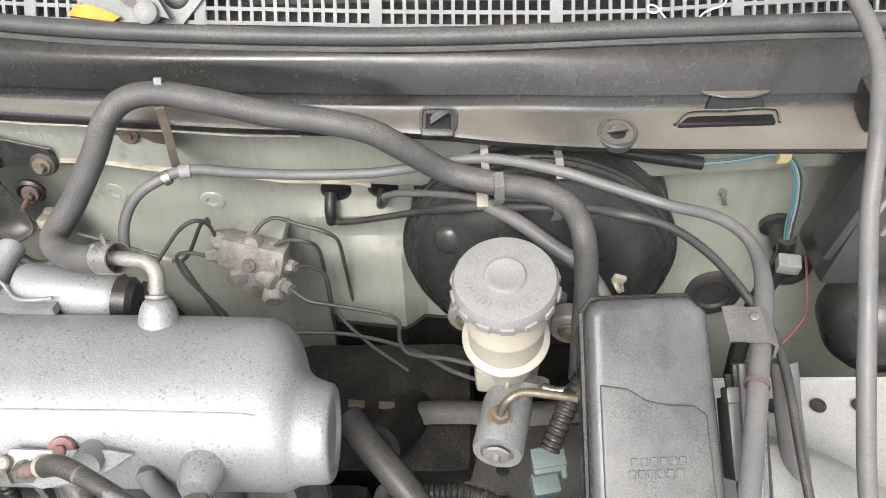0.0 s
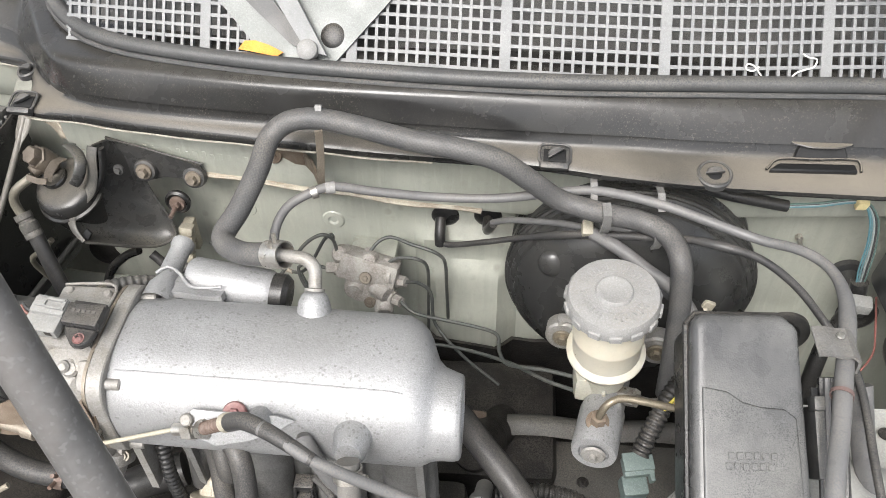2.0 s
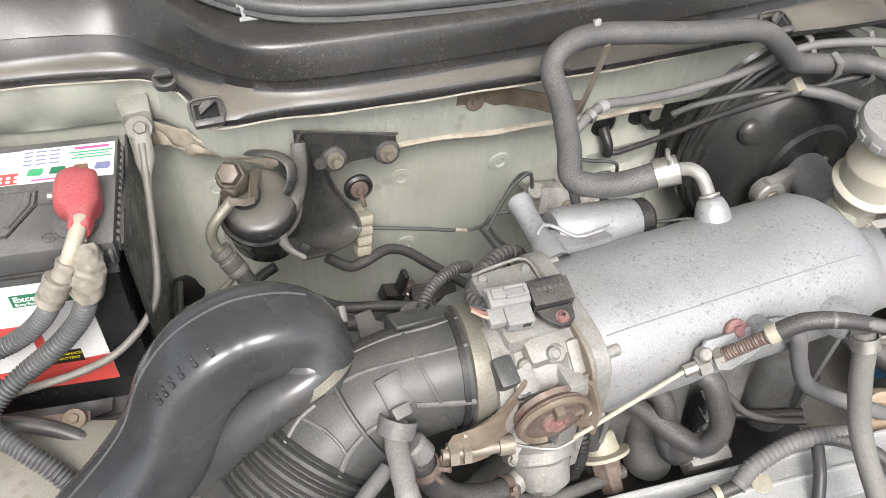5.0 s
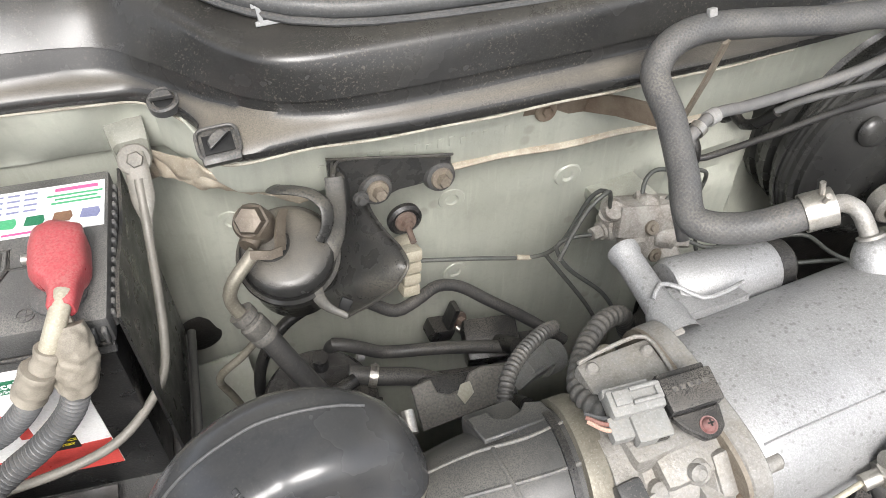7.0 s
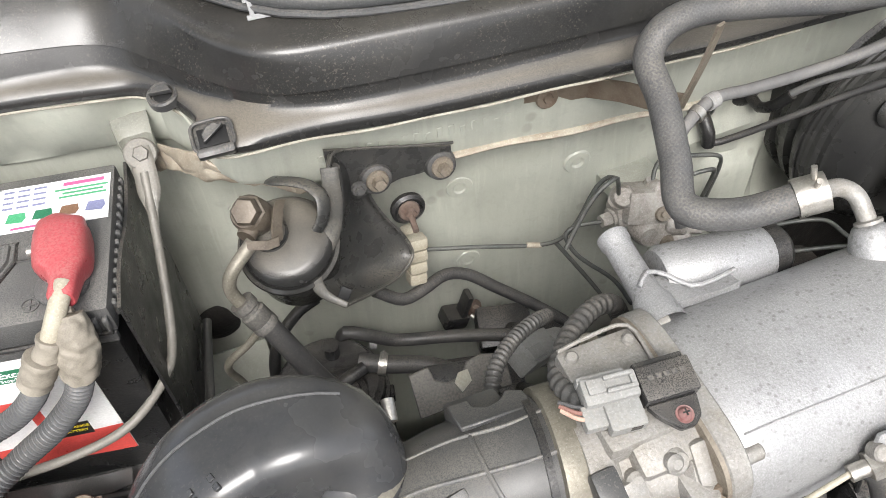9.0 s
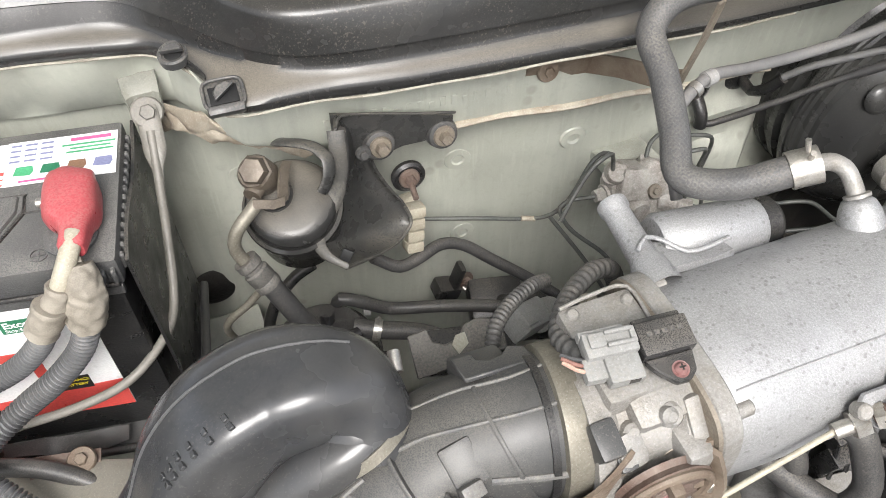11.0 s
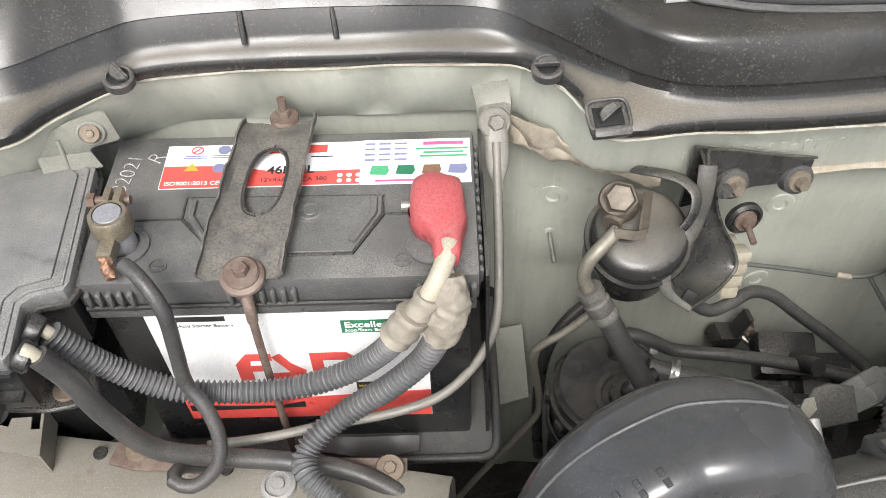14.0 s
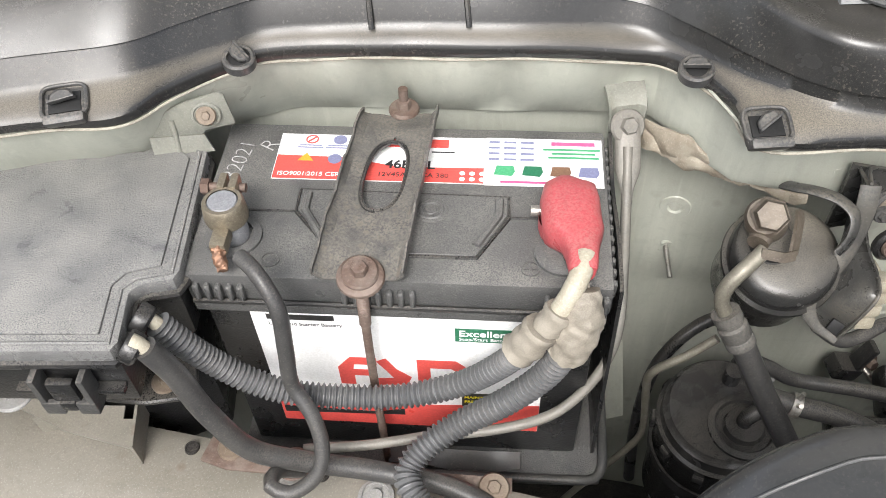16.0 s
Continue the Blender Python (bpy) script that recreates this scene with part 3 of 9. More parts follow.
for x in xs:
    bm = bmesh.new()
    strut(bm, on_grille(x, 0.0), on_grille(x, 0.15), 0.0027, 0.004)
    part("bar", bm, GRILLE, grille)
for k in range(15):
    v = 0.0107 * k
    for x0, x1 in zip(ribs, ribs[1:]):
        for f in range(2):
            bm = bmesh.new()
            strut(bm, on_grille(lerp(x0, x1, f / 2), v, -0.0003), on_grille(lerp(x0, x1, (f + 1) / 2), v, -0.0003), 0.0030, 0.0036)
            part("cross_bar", bm, GRILLE, grille)
for r in ribs[1:]:
    bm = bmesh.new()
    strut(bm, on_grille(r, -0.004, 0.0006), on_grille(r, 0.16, 0.0006), 0.0085, 0.005)
    part("rib", bm, GRILLE, grille)
part("plenum_floor", sheet([[on_grille(x, -0.02, -0.02), on_grille(x, 0.03, -0.05), on_grille(x, 0.09, -0.075), on_grille(x, 0.19, -0.05)] for x in np.linspace(-0.236, 0.8, 12)], 0.002), DUSTY, grille)
windscreen = thing("windscreen_base", (0.2, 1.1, 1.0), "dark lower edge behind the air grille", "car body", kind="structure")
part("band", box((-0.24, 1.115, 0.985), (0.85, 1.14, 1.07)), BLACK, windscreen)

# wiper linkage cover, arm, pivot
wiper = thing("windscreen_wiper", (0.004, 1.005, 0.915), "dark grey wiper arm folded at its pivot", "wiper")


def plate_on_grille(pts, lift, thick, at=(0.004, 0.004)):
    top = [on_grille(at[0] + u, at[1] + v, lift) for u, v in pts]
    low = [on_grille(at[0] + u, at[1] + v, lift - thick) for u, v in pts]
    bm = bmesh.new()
    a, b = [bm.verts.new(p) for p in top], [bm.verts.new(p) for p in low]
    bm.faces.new(a)
    bm.faces.new(b[::-1])
    n = len(a)
    for k in range(n):
        bm.faces.new((a[k], b[k], b[(k + 1) % n], a[(k + 1) % n]))
    return bm


part("cover_plate", plate_on_grille([(-0.045, -0.004), (0.022, -0.008), (0.075, 0.055), (0.075, 0.13), (-0.14, 0.13), (-0.12, 0.075)], 0.004, 0.003), mat("grey_green_plastic", (0.155, 0.165, 0.155), 0.4, 0.0, (0.12, 0.125, 0.115), 0.6, 20, bump=0.08), wiper)
part("arm", plate_on_grille([(-0.018, 0.006), (0.006, -0.004), (-0.040, 0.05), (-0.085, 0.11), (-0.118, 0.11), (-0.06, 0.042)], 0.012, 0.006), DUCT, wiper)
part("arm", plate_on_grille([(-0.002, 0.0), (0.017, -0.004), (-0.012, 0.045), (-0.05, 0.11), (-0.078, 0.11), (-0.036, 0.05)], 0.016, 0.005), GRILLE, wiper)
part("pivot_cap", lathe([(0.0, 0.010), (0.006, 0.0095), (0.009, 0.007), (0.0095, 0.0)], 24, Matrix.Translation(on_grille(0.004, 0.004, 0.014)) @ pose(0, 0, 0, 48)), CAPGREY, wiper)
part("arm_hinge", lathe([(0.0, 0.003), (0.007, 0.0025), (0.011, 0.001), (0.012, 0.0)], 28, Matrix.Translation(on_grille(0.024, 0.020, 0.003)) @ pose(0, 0, 0, 48)), BLACK, wiper)
LEAFM = mat("dry_orange_leaf", (0.62, 0.27, 0.03), 0.6, 0.0, (0.45, 0.17, 0.02), 0.7, 80, bump=0.2)
single("fallen_leaf", plate_on_grille([(-0.066, -0.002), (-0.030, -0.006), (-0.024, -0.002), (-0.038, 0.004), (-0.050, 0.007), (-0.060, 0.006)], 0.0095, 0.0012), LEAFM, "orange dry leaf caught beside the wiper pivot", "leaf")
WIREM = mat("bare_white_wire", (0.62, 0.61, 0.58), 0.4, 0.3, (0.5, 0.48, 0.44), 0.5, 80, bump=0.05)
for q, text in (([(0.401, -0.004), (0.393, 0.006), (0.388, 0.012), (0.382, 0.0135), (0.381, 0.009), (0.387, 0.0075), (0.391, 0.011)], "curled bare white wire end on the grille"),
                ([(0.416, -0.004), (0.423, 0.005), (0.431, 0.008), (0.438, 0.010), (0.440, 0.016), (0.432, 0.018), (0.427, 0.021)], "bent bare white wire end on the grille")):
    single("wire_scrap", hose([on_grille(x, v, 0.004 + 0.001 * k) for k, (x, v) in enumerate(q)], 0.0008, 8, 0.002), WIREM, text, "wire", "wire scraps")

# ---------------------------------------------------------------- firewall
UPX = [-0.8906, -0.636, -0.5921, -0.5377, -0.4671, -0.3963, -0.3317, -0.3001, -0.272, -0.22, -0.1, 0.1, 0.3, 0.8]
UPY = [1.057, 1.074, 1.098, 1.113, 1.102, 1.089, 1.08, 1.07, 1.012, 0.994, 0.987, 0.977, 0.962, 0.952]
LOX = [-0.8914, -0.6078, -0.5384, -0.4275, -0.331, -0.27, -0.2, -0.1, 0, 0.17, 0.45, 0.8]
LOY = [1.066, 1.102, 1.117, 1.1, 1.09, 1.066, 1.037, 1.021, 1.004, 1.006, 1.002, 0.99]


def seam_z(x):
    return curve1([-0.9, -0.30, -0.27, -0.12, 0.0, 0.1, 0.2, 0.8], [0.80, 0.79, 0.785, 0.772, 0.761, 0.752, 0.75, 0.80], x)


def step(a, b, x):
    f = min(1, max(0, (x - a) / (b - a)))
    return f * f * (3 - 2 * f)


def fire_y(x, z):
    y = curve1(LOX, LOY, x)
    y -= 0.012 * step(0.085, 0.10, x) * (1 - step(0.185, 0.20, x)) * (1 - step(0.685, 0.702, z))
    y -= 0.010 * step(0.10, 0.112, x) * (1 - step(0.18, 0.19, x)) * (1 - step(0.64, 0.655, z))
    y += 0.006 * (step(-0.30, -0.29, x) - step(-0.19, -0.18, x)) * (1 - step(0.60, 0.64, z))
    y -= 0.004 * math.sin(x * 34) * (1 - step(0.66, 0.70, z))
    y -= 0.008 * step(0.02, 0.05, x) * (1 - step(0.56, 0.60, z))
    return y


firewall = thing("firewall", (0.0, 1.0, 0.3), "grey-green painted steel firewall, dusty and stained", "firewall", kind="structure")
part("lower_panel", sheet([[(x, fire_y(x, z), z) for z in np.linspace(0.21, 0.82, 60)] for x in np.linspace(-0.885, 0.80, 150)], 0.002), PAINT, firewall)
def over(x):
    """Beside the battery the wall runs straight up to the cowl edge."""
    return 1.0 - step(-0.345, -0.30, x)


rows = []
for x in np.linspace(-0.885, 0.80, 140):
    y, z0 = curve1(UPX, UPY, x), seam_z(x)
    ly = curve1([p.x for p in lip], [p.y for p in lip], x)
    wave = 0.0011 * math.sin(x * 90) * (1 if x < -0.3 else 0.3) + (0.003 * max(0, math.cos(x * 78)) ** 8 if x < -0.33 else 0)
    up = lift(x)
    rows.append([(x, max(y + 0.012, fire_y(x, z0) - 0.004), z0 - 0.003), (x, y + 0.001, z0), (x, y - 0.001 + wave, z0 + 0.004), (x, lerp(y, ly + 0.003, 0.4 * over(x)) + wave, lerp(z0, 0.84, 0.4)), (x, lerp(y, ly + 0.003, 0.95 * over(x)) + wave, 0.8415 + up), (x, lerp(min(y, ly + 0.008), ly + 0.003, over(x)), 0.8475 + up), (x, ly + 0.003, 0.8485 + up)])
part("upper_panel", sheet(rows, 0.0015), PAINT, firewall)
# Dark sheet puts the deep shade below the booster into colour.
part("shade_sheet", sheet([[(x, fire_y(x, z) - 0.007 - 0.002 * math.sin(x * 60 + z * 35), z) for z in np.linspace(0.24, 0.545 + 0.012 * math.sin(x * 24), 24)] for x in np.linspace(0.10, 0.44, 36)], 0.004), DARK, firewall, "dark sheet standing in for deep shade low on the firewall")
part("seam_sealant", hose([(x, curve1(UPX, UPY, x) - 0.0015, seam_z(x) + 0.0015 * math.sin(x * 60)) for x in np.linspace(-0.205, 0.16, 24)], 0.0042, 8, 0.01, flat=0.7), SEALANT, firewall, "pale cracked seam sealant")
for x, z in ((0.0, 0.700), (-0.100, 0.697), (-0.272, 0.700), (-0.215, 0.62), (-0.095, 0.60)):
    way = Vector(((fire_y(x + 0.004, z) - fire_y(x - 0.004, z)) / 0.008, -1.0, (fire_y(x, z + 0.004) - fire_y(x, z - 0.004)) / 0.008))
    place = Vector((x, fire_y(x, z) - 0.0012, z))
    m = aim(place, place + way)
    part("weld_dimple", lathe([(0.0, 0.0005), (0.004, 0.0005), (0.006, 0.0022), (0.011, 0.0018), (0.0125, 0.0)], 26, m), PAINT, firewall)
# stamped characters, as plain raised marks
for k in range(17):
    f = k / 16
    x = lerp(-0.212, -0.074, f)
    y, z = curve1(UPX, UPY, x) - 0.0008, lerp(0.802, 0.793, f)
    part("stamped_mark", box((x - 0.0026, y - 0.0012, z - 0.0045), (x + 0.0020, y + 0.001, z + (0.0045 if k % 3 else 0.002)), 0.0006, 1), PAINT, firewall)
# crumpled sealer foil beside the battery bracket
rows = []
for f in np.linspace(0, 1, 40):
    x = lerp(-0.325, -0.225, f)
    y = lerp(1.068, 0.992, f ** 0.8)
    rows.append([(x, y + 0.002 * math.sin(9 * f + 2 * g), seam_z(x) + lerp(0.012, -0.014, g) * (1 - 0.5 * f) + 0.002 * math.sin(23 * f + 3 * g)) for g in np.linspace(0, 1, 14)])
part("sealer_foil", rough_up(sheet(rows, 0.0008), 0.0040, 85, 2.0), mat("crumpled_sealer", (0.33, 0.295, 0.235), 0.42, 0.1, (0.19, 0.15, 0.11), 0.8, 60, bump=0.2, gs=0.15, streak=0.3), firewall, "crumpled cream sealer along the seam")

# ---------------------------------------------------------------- battery
L, D = 0.2316, 0.128
SIDE = Matrix(((0.99896, -0.04552, 0.00261, 0.04124), (0.04549, 0.99891, 0.01027, -0.00455), (-0.00307, -0.01014, 0.99994, 0.01694), (0.00000, 0.00000, 0.00000, 1.00000)))
BAT = SIDE @ pose(-0.600, 0.9915, 0.598, 0, 0, -13.45) @ Matrix.Diagonal((1.027, 0.97, 1.0, 1.0))
PAPER_DARK = mat("printed_black", (0.02, 0.02, 0.02), 0.4, bump=0.0)
PRINT_GREEN = mat("printed_dark_green", (0.02, 0.14, 0.07), 0.4, bump=0.0)
PRINT_LIME = mat("printed_green", (0.06, 0.30, 0.14), 0.4, bump=0.0)
PRINT_BLUE = mat("printed_blue", (0.17, 0.18, 0.29), 0.4, bump=0.0)
PRINT_PINK = mat("printed_magenta", (0.50, 0.09, 0.22), 0.4, bump=0.0)
PRINT_YELLOW = mat("printed_yellow", (0.75, 0.62, 0.03), 0.4, bump=0.0)
PRINT_BROWN = mat("printed_brown", (0.18, 0.10, 0.06), 0.4, bump=0.0)
CHALK = mat("white_marker", (0.45, 0.45, 0.44), 0.7, 0.0, (0.16, 0.16, 0.155), 0.9, 260, bump=0.0)
COPPER = mat("copper_strands", (0.21, 0.125, 0.085), 0.5, 0.6, (0.28, 0.14, 0.08), 0.7, 300, bump=0.1)


def settle(*things):
    """Turns things beside the battery into line with it."""
    for ob in things:
        ob.matrix_basis = SIDE @ ob.matrix_basis


def words(name, text, size, m, material, parent, wide=1.0, bold=0.0):
    """Lettering in the built-in font, lying in the x, y plane of m."""
    c = bpy.data.curves.new(name, "FONT")
    c.body, c.size, c.extrude, c.offset = text, size, 0.00012, bold
    c.space_character = wide
    c.materials.append(material)
    ob = new(name, c)
    ob.matrix_basis = m
    ob.parent = parent
    ob.matrix_parent_inverse = Matrix.Translation(-parent.location) if parent.type == "EMPTY" else Matrix()
    return ob


battery = thing("car_battery", (-0.50, 1.02, 0.598), "black starter battery with red and white labels, dusty lid", "battery")
part("case", put(box((0.004, 0.003, 0), (L - 0.004, D - 0.003, 0.178), 0.004), BAT), BLACK, battery)
lid = part("lid", put(join(box((-0.001, -0.001, 0.1755), (L + 0.001, D + 0.001, 0.1995), 0.0035), box((0.001, -0.0025, 0.168), (L - 0.001, 0.002, 0.176), 0.001)), BAT), DUSTY, battery, "dusty black lid with moulded ribs")
for x0, n in ((0.004, 5), (0.086, 7), (0.196, 6)):
    for k in range(n):
        part("lid_rib", put(box((x0 + k * 0.0062, -0.005, 0.1805), (x0 + k * 0.0062 + 0.0034, 0.0005, 0.193), 0.001, 1), BAT), DUSTY, lid)
for k in range(14):
    part("lid_rib", put(box((L - 0.0005, 0.008 + k * 0.0084, 0.180), (L + 0.0035, 0.0125 + k * 0.0084, 0.193), 0.001, 1), BAT), DUSTY, lid)
part("lid_bead", put(sweep([(0.002, -0.003, 0.1785), (L - 0.002, -0.003, 0.1785)], 0.0018, 8), BAT), BLACK, lid)
TRAP = [(0.054, 0.068), (0.176, 0.066), (0.176, 0.050), (0.159, 0.018), (0.080, 0.018), (0.054, 0.050)]
vent = part("vent_cover", put(prism([(x * 0.985 + 0.0017, y * 0.98 + 0.0012) for x, y in TRAP], 0.199, 0.2012, 0.0006, 1), BAT), DUSTY, lid)
part("handle_groove", put(sweep([(x, y, 0.1998) for x, y in TRAP] + [(0.054, 0.068, 0.1998)], 0.0012, 6), BAT), BLACK, lid)
for q in (((0.0595, 0.064), (0.0595, 0.050), (0.074, 0.026)), ((0.170, 0.063), (0.170, 0.050), (0.158, 0.026))):
    part("handle_stub", put(sweep([(x, y, 0.2012) for x, y in q], 0.0026, 8), BAT), DUSTY, vent)
part("groove", put(sweep([(0.003, 0.050, 0.1998), (0.054, 0.050, 0.1998)], 0.0009, 6), BAT), BLACK, lid)
part("groove", put(sweep([(0.176, 0.050, 0.1998), (0.222, 0.050, 0.1998)], 0.0009, 6), BAT), BLACK, lid)
part("indicator_eye", put(lathe([(0.0, 0.0006), (0.0030, 0.0006), (0.0036, 0.0), (0.0050, 0.0002), (0.0056, 0.0012), (0.0070, 0.0012), (0.0078, 0.0004), (0.0092, 0.0003), (0.0100, 0.0)], 32, Matrix.Translation((0.1315, 0.053, 0.2013))), BAT), DUSTY, vent)
part("plus_mark", put(join(lathe([(0.0055, 0.0), (0.0055, 0.0008), (0.0045, 0.0008), (0.0045, 0.0)], 24, Matrix.Translation((0.188, 0.012, 0.1995))), box((0.184, 0.0114, 0.1995), (0.192, 0.0126, 0.2002)), box((0.1874, 0.008, 0.1995), (0.1886, 0.016, 0.2002))), BAT), DUSTY, lid)
part("minus_mark", put(join(lathe([(0.0055, 0.0), (0.0055, 0.0008), (0.0045, 0.0008), (0.0045, 0.0)], 24, Matrix.Translation((0.046, 0.012, 0.1995))), box((0.0425, 0.0114, 0.1995), (0.0495, 0.0126, 0.2002))), BAT), DUSTY, lid)

# top label
top = part("top_label", put(box((0.034, 0.0775, 0.1994), (0.2300, 0.1185, 0.2000)), BAT), WHITE, battery, "white and red printed top label")
part("red_band", put(prism([(0.0345, 0.0777), (0.160, 0.0777), (0.160, 0.091), (0.110, 0.090), (0.075, 0.0975), (0.0345, 0.0985)], 0.19995, 0.2003), BAT), REDLAB, top)
part("sticker", put(box((0.1605, 0.0765, 0.1999), (0.2302, 0.1188, 0.2004)), BAT), WHITE, top)
words("rating_text", "ISO9001:2015 CERTIFIED", 0.0048, BAT @ pose(0.037, 0.0802, 0.2004), WHITE, top)
words("rating_text", "46B24L", 0.0098, BAT @ pose(0.101, 0.0890, 0.2004), PAPER_DARK, top, 1.0, 0.0002)
words("rating_text", "12V45Ah  CCA 380", 0.0052, BAT @ pose(0.097, 0.0815, 0.2004), PAPER_DARK, top)
part("logo_shape", put(join(box((0.096, 0.1085, 0.2), (0.138, 0.1160, 0.2003)), ), BAT), REDLAB, top)
part("print_bar", put(box((0.128, 0.1040, 0.2), (0.142, 0.1049, 0.2003)), BAT), PAPER_DARK, top)
for k in range(4):
    for a, b in ((0.1625, 0.1690), (0.1715, 0.1790), (0.1815, 0.1895)):
        part("number_bar", put(box((a, 0.1140 - k * 0.0052, 0.2003), (b, 0.1157 - k * 0.0052, 0.2006)), BAT), PRINT_BLUE, top)
part("print_bar", put(box((0.200, 0.1128, 0.2003), (0.226, 0.1160, 0.2006)), BAT), PRINT_PINK, top)
for k, (a, b) in enumerate(((0.195, 0.229), (0.200, 0.226), (0.198, 0.228))):
    part("print_bar", put(box((a, 0.1082 - k * 0.0036, 0.2003), (b, 0.1099 - k * 0.0036, 0.2006)), BAT), PRINT_LIME, top)
for k, c in enumerate((PRINT_LIME, PRINT_GREEN, PRINT_BROWN, PRINT_BLUE)):
    x = 0.166 + k * 0.0165
    part("battery_picture", put(prism([(x, 0.0855), (x + 0.0105, 0.0845), (x + 0.0125, 0.0885), (x + 0.0115, 0.0935), (x + 0.0015, 0.0935)], 0.2003, 0.2006), BAT), c, top)
part("print_bar", put(box((0.170, 0.0785, 0.2003), (0.208, 0.0803, 0.2006)), BAT), PRINT_PINK, top)
for k in range(6):
    part("dot", put(lathe([(0, 0.0003), (0.0017, 0.0003), (0.0017, 0)], 14, Matrix.Translation((0.1475 + 0.0058 * (k % 3), 0.0858 - 0.0050 * (k // 3), 0.2002))), BAT), WHITE, top)
RING = lambda r: [(r, 0.0), (r, 0.0004), (r - 0.0009, 0.0004), (r - 0.0009, 0.0)]
part("no_smoking_sign", put(join(lathe(RING(0.0040), 24, Matrix.Translation((0.0535, 0.1135, 0.2))), put(box((-0.0034, -0.0005, 0.0), (0.0034, 0.0005, 0.0004)), pose(0.0535, 0.1135, 0.2, 0, 0, 45))), BAT), REDLAB, top)
part("goggles_sign", put(lathe([(0, 0.0004), (0.0042, 0.0004), (0.0042, 0)], 24, Matrix.Translation((0.071, 0.1135, 0.2))), BAT), PRINT_BLUE, top)
part("manual_sign", put(lathe([(0, 0.0004), (0.0042, 0.0004), (0.0042, 0)], 24, Matrix.Translation((0.070, 0.0955, 0.2003))), BAT), PRINT_BLUE, top)
part("warning_sign", put(prism([(0.0475, 0.0935), (0.0570, 0.0935), (0.0522, 0.1005)], 0.2003, 0.2006), BAT), mat("printed_orange", (0.75, 0.30, 0.03), 0.4, bump=0.0), top)
for x in (0.0535, 0.071):
    part("print_bar", put(join(box((x - 0.007, 0.1075, 0.2), (x + 0.007, 0.1084, 0.2003)), box((x - 0.008, 0.1055, 0.2), (x + 0.008, 0.1064, 0.2003))), BAT), PRINT_BLUE, top)
words("marker_writing", "32021", 0.0150, BAT @ pose(0.0140, 0.0740, 0.2004, 0, 0, 80), CHALK, lid, 0.95, -0.00032)
words("marker_writing", "R", 0.0160, BAT @ pose(0.0305, 0.1000, 0.2004, 0, 0, 62), CHALK, lid, 1.0, -0.00035)

# front label, tilted with the case front
FRONT = BAT @ pose(0, 0.0028, 0, 90, 0, 0)
front = part("front_label", put(prism([(0.029, 0.170), (0.200, 0.167), (0.200, 0.032), (0.029, 0.034)], -0.0001, 0.0006), FRONT), WHITE, battery, "white front label with red foot")
part("red_band", put(prism([(0.0292, 0.080), (0.105, 0.060), (0.1998, 0.067), (0.1998, 0.0322), (0.0292, 0.0342)], 0.0005, 0.0009), FRONT), REDLAB, front)
part("black_stripe", put(prism([(0.031, 0.053), (0.094, 0.050), (0.112, 0.0555), (0.112, 0.0475), (0.031, 0.0450)], 0.0008, 0.0011), FRONT), PAPER_DARK, front)
part("logo_shape", put(join(prism([(0.0735, 0.085), (0.0735, 0.105), (0.082, 0.117), (0.098, 0.117), (0.098, 0.109), (0.084, 0.109), (0.083, 0.103), (0.094, 0.103), (0.094, 0.096), (0.083, 0.096), (0.083, 0.085)], 0.0005, 0.0009),
                              prism([(0.094, 0.085), (0.116, 0.087), (0.119, 0.096), (0.110, 0.105), (0.104, 0.117), (0.098, 0.113), (0.105, 0.100), (0.108, 0.094), (0.094, 0.093)], 0.0005, 0.0009),
                              prism([(0.123, 0.085), (0.123, 0.117), (0.147, 0.117), (0.157, 0.106), (0.157, 0.085), (0.149, 0.085), (0.149, 0.103), (0.144, 0.108), (0.131, 0.108), (0.131, 0.085)], 0.0005, 0.0009)), FRONT), REDLAB, front)
part("logo_bar", put(box((0.038, 0.1555, 0.0005), (0.0775, 0.1605, 0.0009)), FRONT), PAPER_DARK, front)
words("print_text", "Lead Acid Starter Battery", 0.0042, FRONT @ pose(0.038, 0.1495, 0.0007), PAPER_DARK, front)
part("green_box", put(box((0.147, 0.1395, 0.0005), (0.193, 0.153, 0.0009)), FRONT), PRINT_GREEN, front)
words("print_text", "Excellent", 0.0084, FRONT @ pose(0.149, 0.1455, 0.001), WHITE, front, 1.0, 0.00015)
words("print_text", "Stop/Start Battery", 0.0042, FRONT @ pose(0.149, 0.1410, 0.001), WHITE, front)
part("yellow_box", put(box((0.150, 0.0635, 0.0009), (0.180, 0.0795, 0.0012)), FRONT), PAPER_DARK, front)
words("print_text", "MAINTENANCE", 0.0040, FRONT @ pose(0.1515, 0.0735, 0.0012), PRINT_YELLOW, front, 1.0, 0.0001)
words("print_text", "FREE BATTERY", 0.0040, FRONT @ pose(0.1515, 0.0680, 0.0012), PRINT_YELLOW, front, 1.0, 0.0001)

